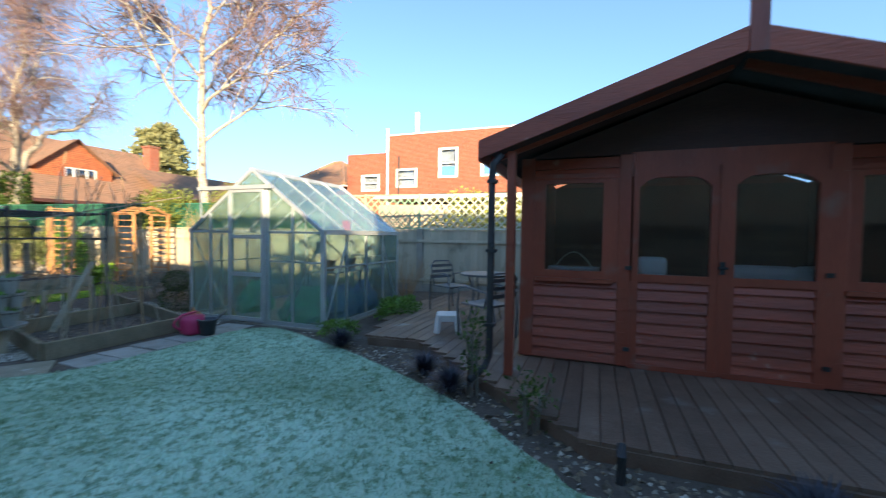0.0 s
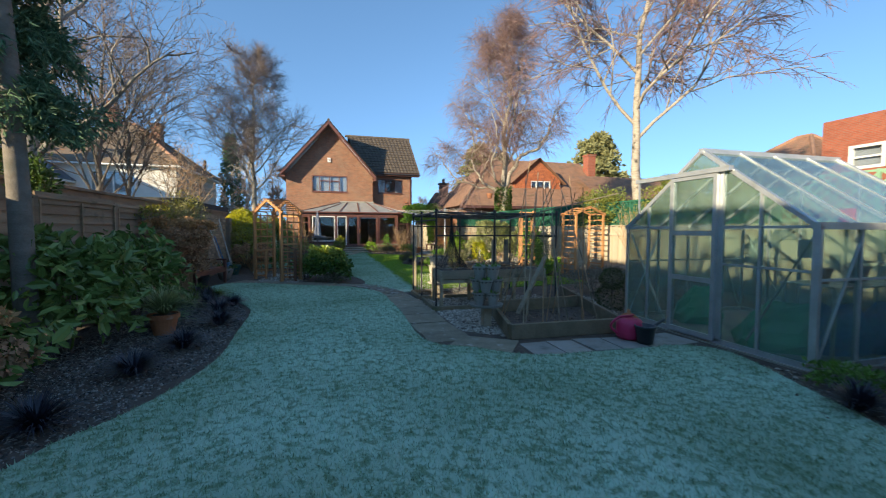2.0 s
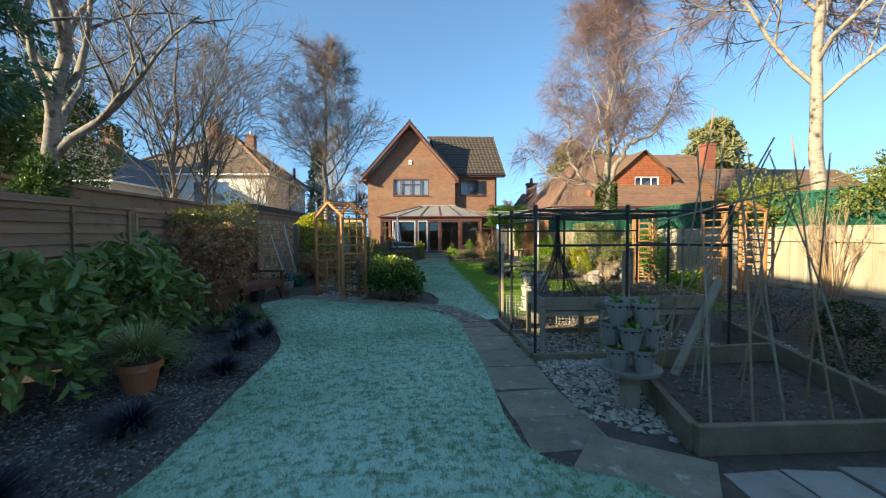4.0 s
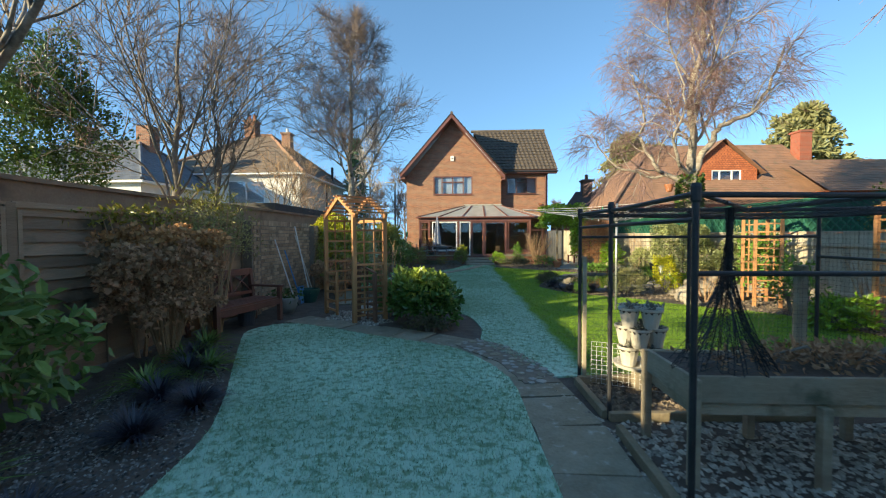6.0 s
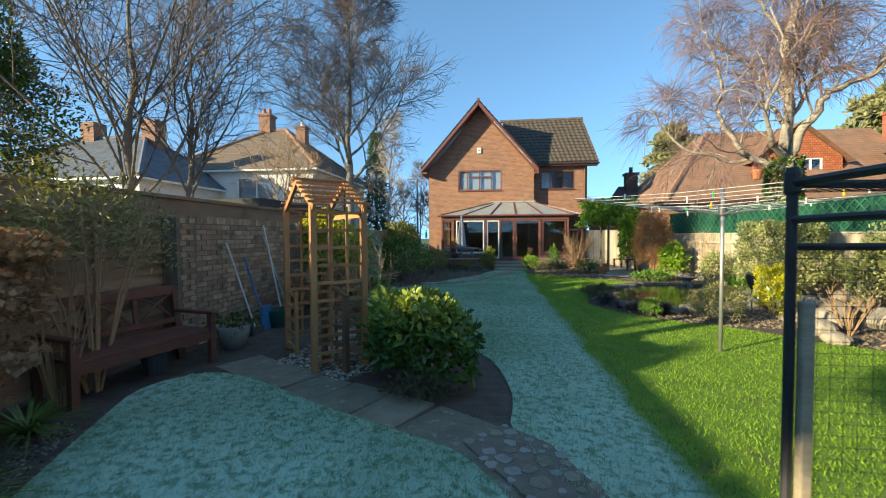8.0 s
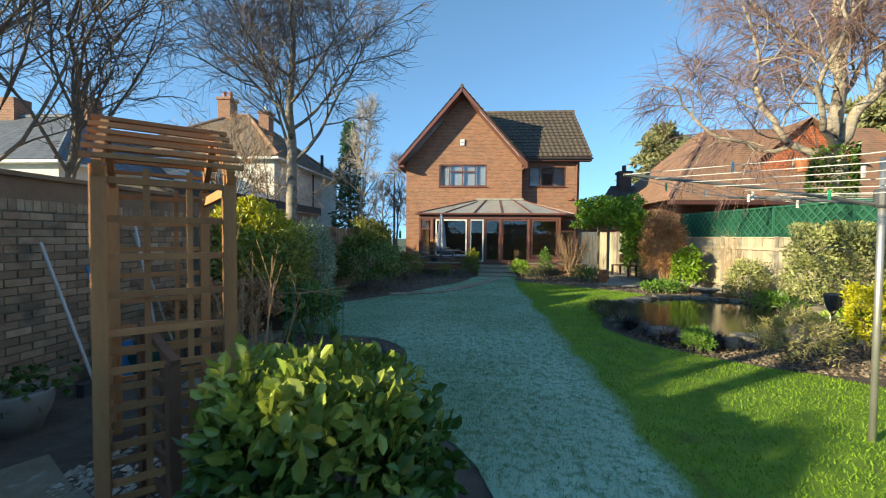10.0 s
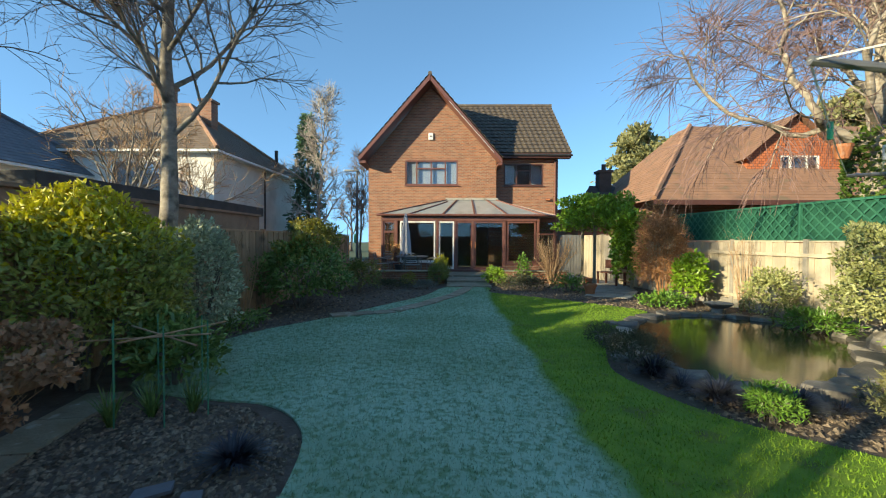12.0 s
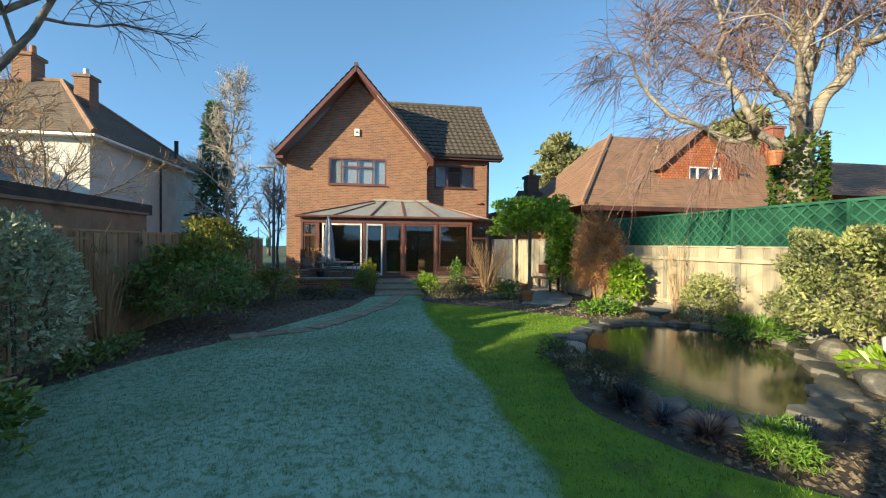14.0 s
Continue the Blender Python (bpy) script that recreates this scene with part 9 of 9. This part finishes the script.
part("roof_slope", tiled_slope((12.3, 42, 3.3), (12.3, 31.2, 3.3), A, (16.6, 37.5, 7.75), 0.5, 0.22, 0.006), BROWNTILE, rh, "brown clay tiles")
part("roof_slope", Mesh().slab([A, B, (26.5, 42, 3.3), (12.3, 42, 3.3)], 0.1), BROWNTILE, rh)
part("eave_board", Mesh().box(12.3, 26.5, 31.15, 31.25, 3.1, 3.3), DARKFRAME, rh)
part("hip_tiles", Mesh().tube([(12.3, 31.2, 3.4), (A[0], A[1], A[2] + 0.06)], 0.12, 6), BROWNTILE, rh)
gy = 33.0
dm = wall_with_holes(17.45, 21.7, 4.3, 5.6, [(18.95, 20.75, 4.75, 5.55)], gy, gy + 0.2)
k = len(dm.v)
dm.v += [(17.45, gy, 5.6), (21.7, gy, 5.6), (19.6, gy, 7.3), (17.45, gy + 0.2, 5.6), (21.7, gy + 0.2, 5.6), (19.6, gy + 0.2, 7.3)]
dm.f += [(k, k + 1, k + 2), (k + 3, k + 5, k + 4)]
part("tile_hung_gable", dm, TILEHUNG, rh, "orange-red hung tiles")
part("dormer_roof", tiled_slope((17.1, 38, 5.3), (17.1, gy - 0.3, 5.3), (19.6, gy - 0.3, 7.45), (19.6, 38, 7.45), 0.5, 0.22, 0.006), BROWNTILE, rh)
part("dormer_roof", tiled_slope((22.1, gy - 0.3, 5.3), (22.1, 38, 5.3), (19.6, 38, 7.45), (19.6, gy - 0.3, 7.45), 0.5, 0.22, 0.006), BROWNTILE, rh)
part("dormer_side", Mesh().box(17.45, 17.6, gy + 0.2, 36, 4.3, 5.5), TILEHUNG, rh)
part("dormer_side", Mesh().box(21.55, 21.7, gy + 0.2, 36, 4.3, 5.5), TILEHUNG, rh)
casement(rh, 18.95, 20.75, 4.75, 5.55, gy, [19.45, 20.2], material=WHITEPAINT, pane=DARKGLASS, sill=True)
part("wing_wall", Mesh().box(24, 34, 30.5, 36, 0, 4.0), TILEHUNG, rh)
part("wing_roof", tiled_slope((23.5, 30.0, 3.9), (35, 30.0, 3.9), (35, 33.5, 6.2), (23.5, 33.5, 6.2), 0.5, 0.22, 0.006), BROWNTILE, rh)
part("chimney", Mesh().box(25.4, 26.15, 34.5, 35.3, 5.5, 8.2).box(25.33, 26.22, 34.43, 35.37, 8.2, 8.33), REDBRICK, rh)
cb = thing("low_house", 0, 0, 0, "small dark-roofed outbuilding with a brick chimney", "house")
part("wall", Mesh().box(10.9, 14.5, 37.0, 42, 0, 3.6), HOUSEBRICK, cb)
part("roof", Mesh().slab([(10.7, 36.7, 3.4), (14.8, 36.7, 3.4), (13.6, 39, 4.9), (12.2, 39, 4.9)], 0.15), FELT, cb)
cm = part("chimney", Mesh().box(12.55, 13.25, 38.3, 39.0, 4.0, 5.75).box(12.47, 13.33, 38.22, 39.08, 5.6, 5.75), FELT, cb, "soot-dark chimney stack")
part("chimney_pot", Mesh().lathe([(0.14, 5.75), (0.12, 6.15), (0.1, 6.15)], 10, 12.9, 38.65), FELT, cm)

# red brick building behind the trellis
rb = thing("flat_roofed_building", 25, 8, 0, "red brick flat-roofed building with white windows", "building")


def yp(name, m, material, label="", parent=None):
    """A part of the red building, from world places."""
    m.v = [(x - 25, y - 8, z) for x, y, z in m.v]
    return part(name, m, material, parent or rb, label)


RW = [(8.25, 9.45, 4.8, 6.55), (5.6, 6.9, 4.8, 6.5), (10.8, 12.2, 4.3, 5.45), (3.0, 4.2, 4.8, 6.5)]


def wall_y(x0, x1, y0, y1, z0, z1, holes):
    m = wall_with_holes(y0, y1, z0, z1, holes, x0, x1)
    m.v = [(y, x, z) for x, y, z in m.v]
    m.f = [tuple(reversed(f)) for f in m.f]
    return m


yp("wall", wall_y(25, 25.3, -4, 12.7, 0, 7.45, RW), REDBRICK, "orange-red brickwork")
yp("wall", wall_y(25.2, 25.5, 12.7, 15.8, 0, 6.5, [(13.45, 14.75, 4.15, 5.2)]), REDBRICK)
yp("end_wall", Mesh().box(25.3, 33, 12.4, 12.7, 0, 7.45).box(25.5, 33, 15.5, 15.8, 0, 6.5), REDBRICK)
yp("roof", Mesh().box(25.3, 33, -4, 12.4, 7.0, 7.2).box(25.5, 33, 12.7, 15.5, 6.1, 6.3), FELT)
yp("coping", Mesh().box(24.95, 25.4, -4, 12.75, 7.45, 7.53), WHITEPAINT, "white parapet coping")
for y0, y1, z0, z1 in RW + [(13.45, 14.75, 4.15, 5.2)]:
    x = 25.05 if y1 < 13 else 25.25
    w = yp("window", Mesh().box(x - 0.07, x + 0.1, y0, y1, z0, z0 + 0.12).box(x - 0.07, x + 0.1, y0, y1, z1 - 0.12, z1).box(x - 0.07, x + 0.1, y0, y0 + 0.14, z0 + 0.12, z1 - 0.12).box(x - 0.07, x + 0.1, y1 - 0.14, y1, z0 + 0.12, z1 - 0.12)
           .box(x, x + 0.08, y0 + 0.14, y1 - 0.14, (z0 + z1) / 2 - 0.04, (z0 + z1) / 2 + 0.04), WHITEPAINT, "white sash window")
    yp("pane", Mesh().box(x + 0.04, x + 0.05, y0, y1, z0, z1), DARKGLASS, "", w)
    yp("blind", Mesh().box(x + 0.2, x + 0.22, y0, y1, z0 + (0.0 if y0 > 10 else 0.7), z1), CURTAIN, "pale blind", w)
yp("soil_pipe", Mesh().tube([(24.9, 12.75, 2), (24.9, 12.75, 7.9)], 0.07, 8), WHITEPAINT, "white soil pipe")
yp("soil_pipe", Mesh().tube([(24.93, 12.0, 3), (24.93, 12.0, 6.2)], 0.05, 8), BLACKTUBE, "dark rainwater pipe")
yp("vent_pipe", Mesh().tube([(26.5, 11.5, 7.2), (26.5, 11.5, 9.2)], 0.13, 8), WHITEPAINT, "white roof vent")
hs_ = thing("gabled_outhouse", 0, 0, 0, "small brown-roofed gabled house between the trees", "house")
part("wall", Mesh().box(28, 34, 18, 23, 0, 5.0), REDBRICK, hs_)
hip_roof(hs_, 28, 34, 18, 23, 5.0, 7.2, 2.4, BROWNTILE, 0.3, "y")
wo = thing("white_edged_outbuilding", 0, 0, 0, "low outbuilding with a white roof edge behind the fence", "outbuilding")
part("wall", Mesh().box(13.6, 17, -5, 7.0, 0, 2.35), FENCEPALE, wo)
part("roof_edge", Mesh().box(13.45, 17.1, -5, 7.1, 2.52, 2.62), WHITEPAINT, wo, "white fascia")
part("roof", Mesh().box(13.5, 17.05, -5, 7.05, 2.62, 2.66), FELT, wo)

lp_ = thing("street_lamp", -1.75, 37.5, 0, "grey street lamp beyond the garden", "street lamp")
part("column", Mesh().tube([(0, 0, 0), (0, 0, 5.5)], [0.09, 0.05], 8), GREYMETAL, lp_)
part("lantern", Mesh().box(-0.75, 0.05, -0.1, 0.1, 5.5, 5.6), GALV, lp_, bevel=0.03)
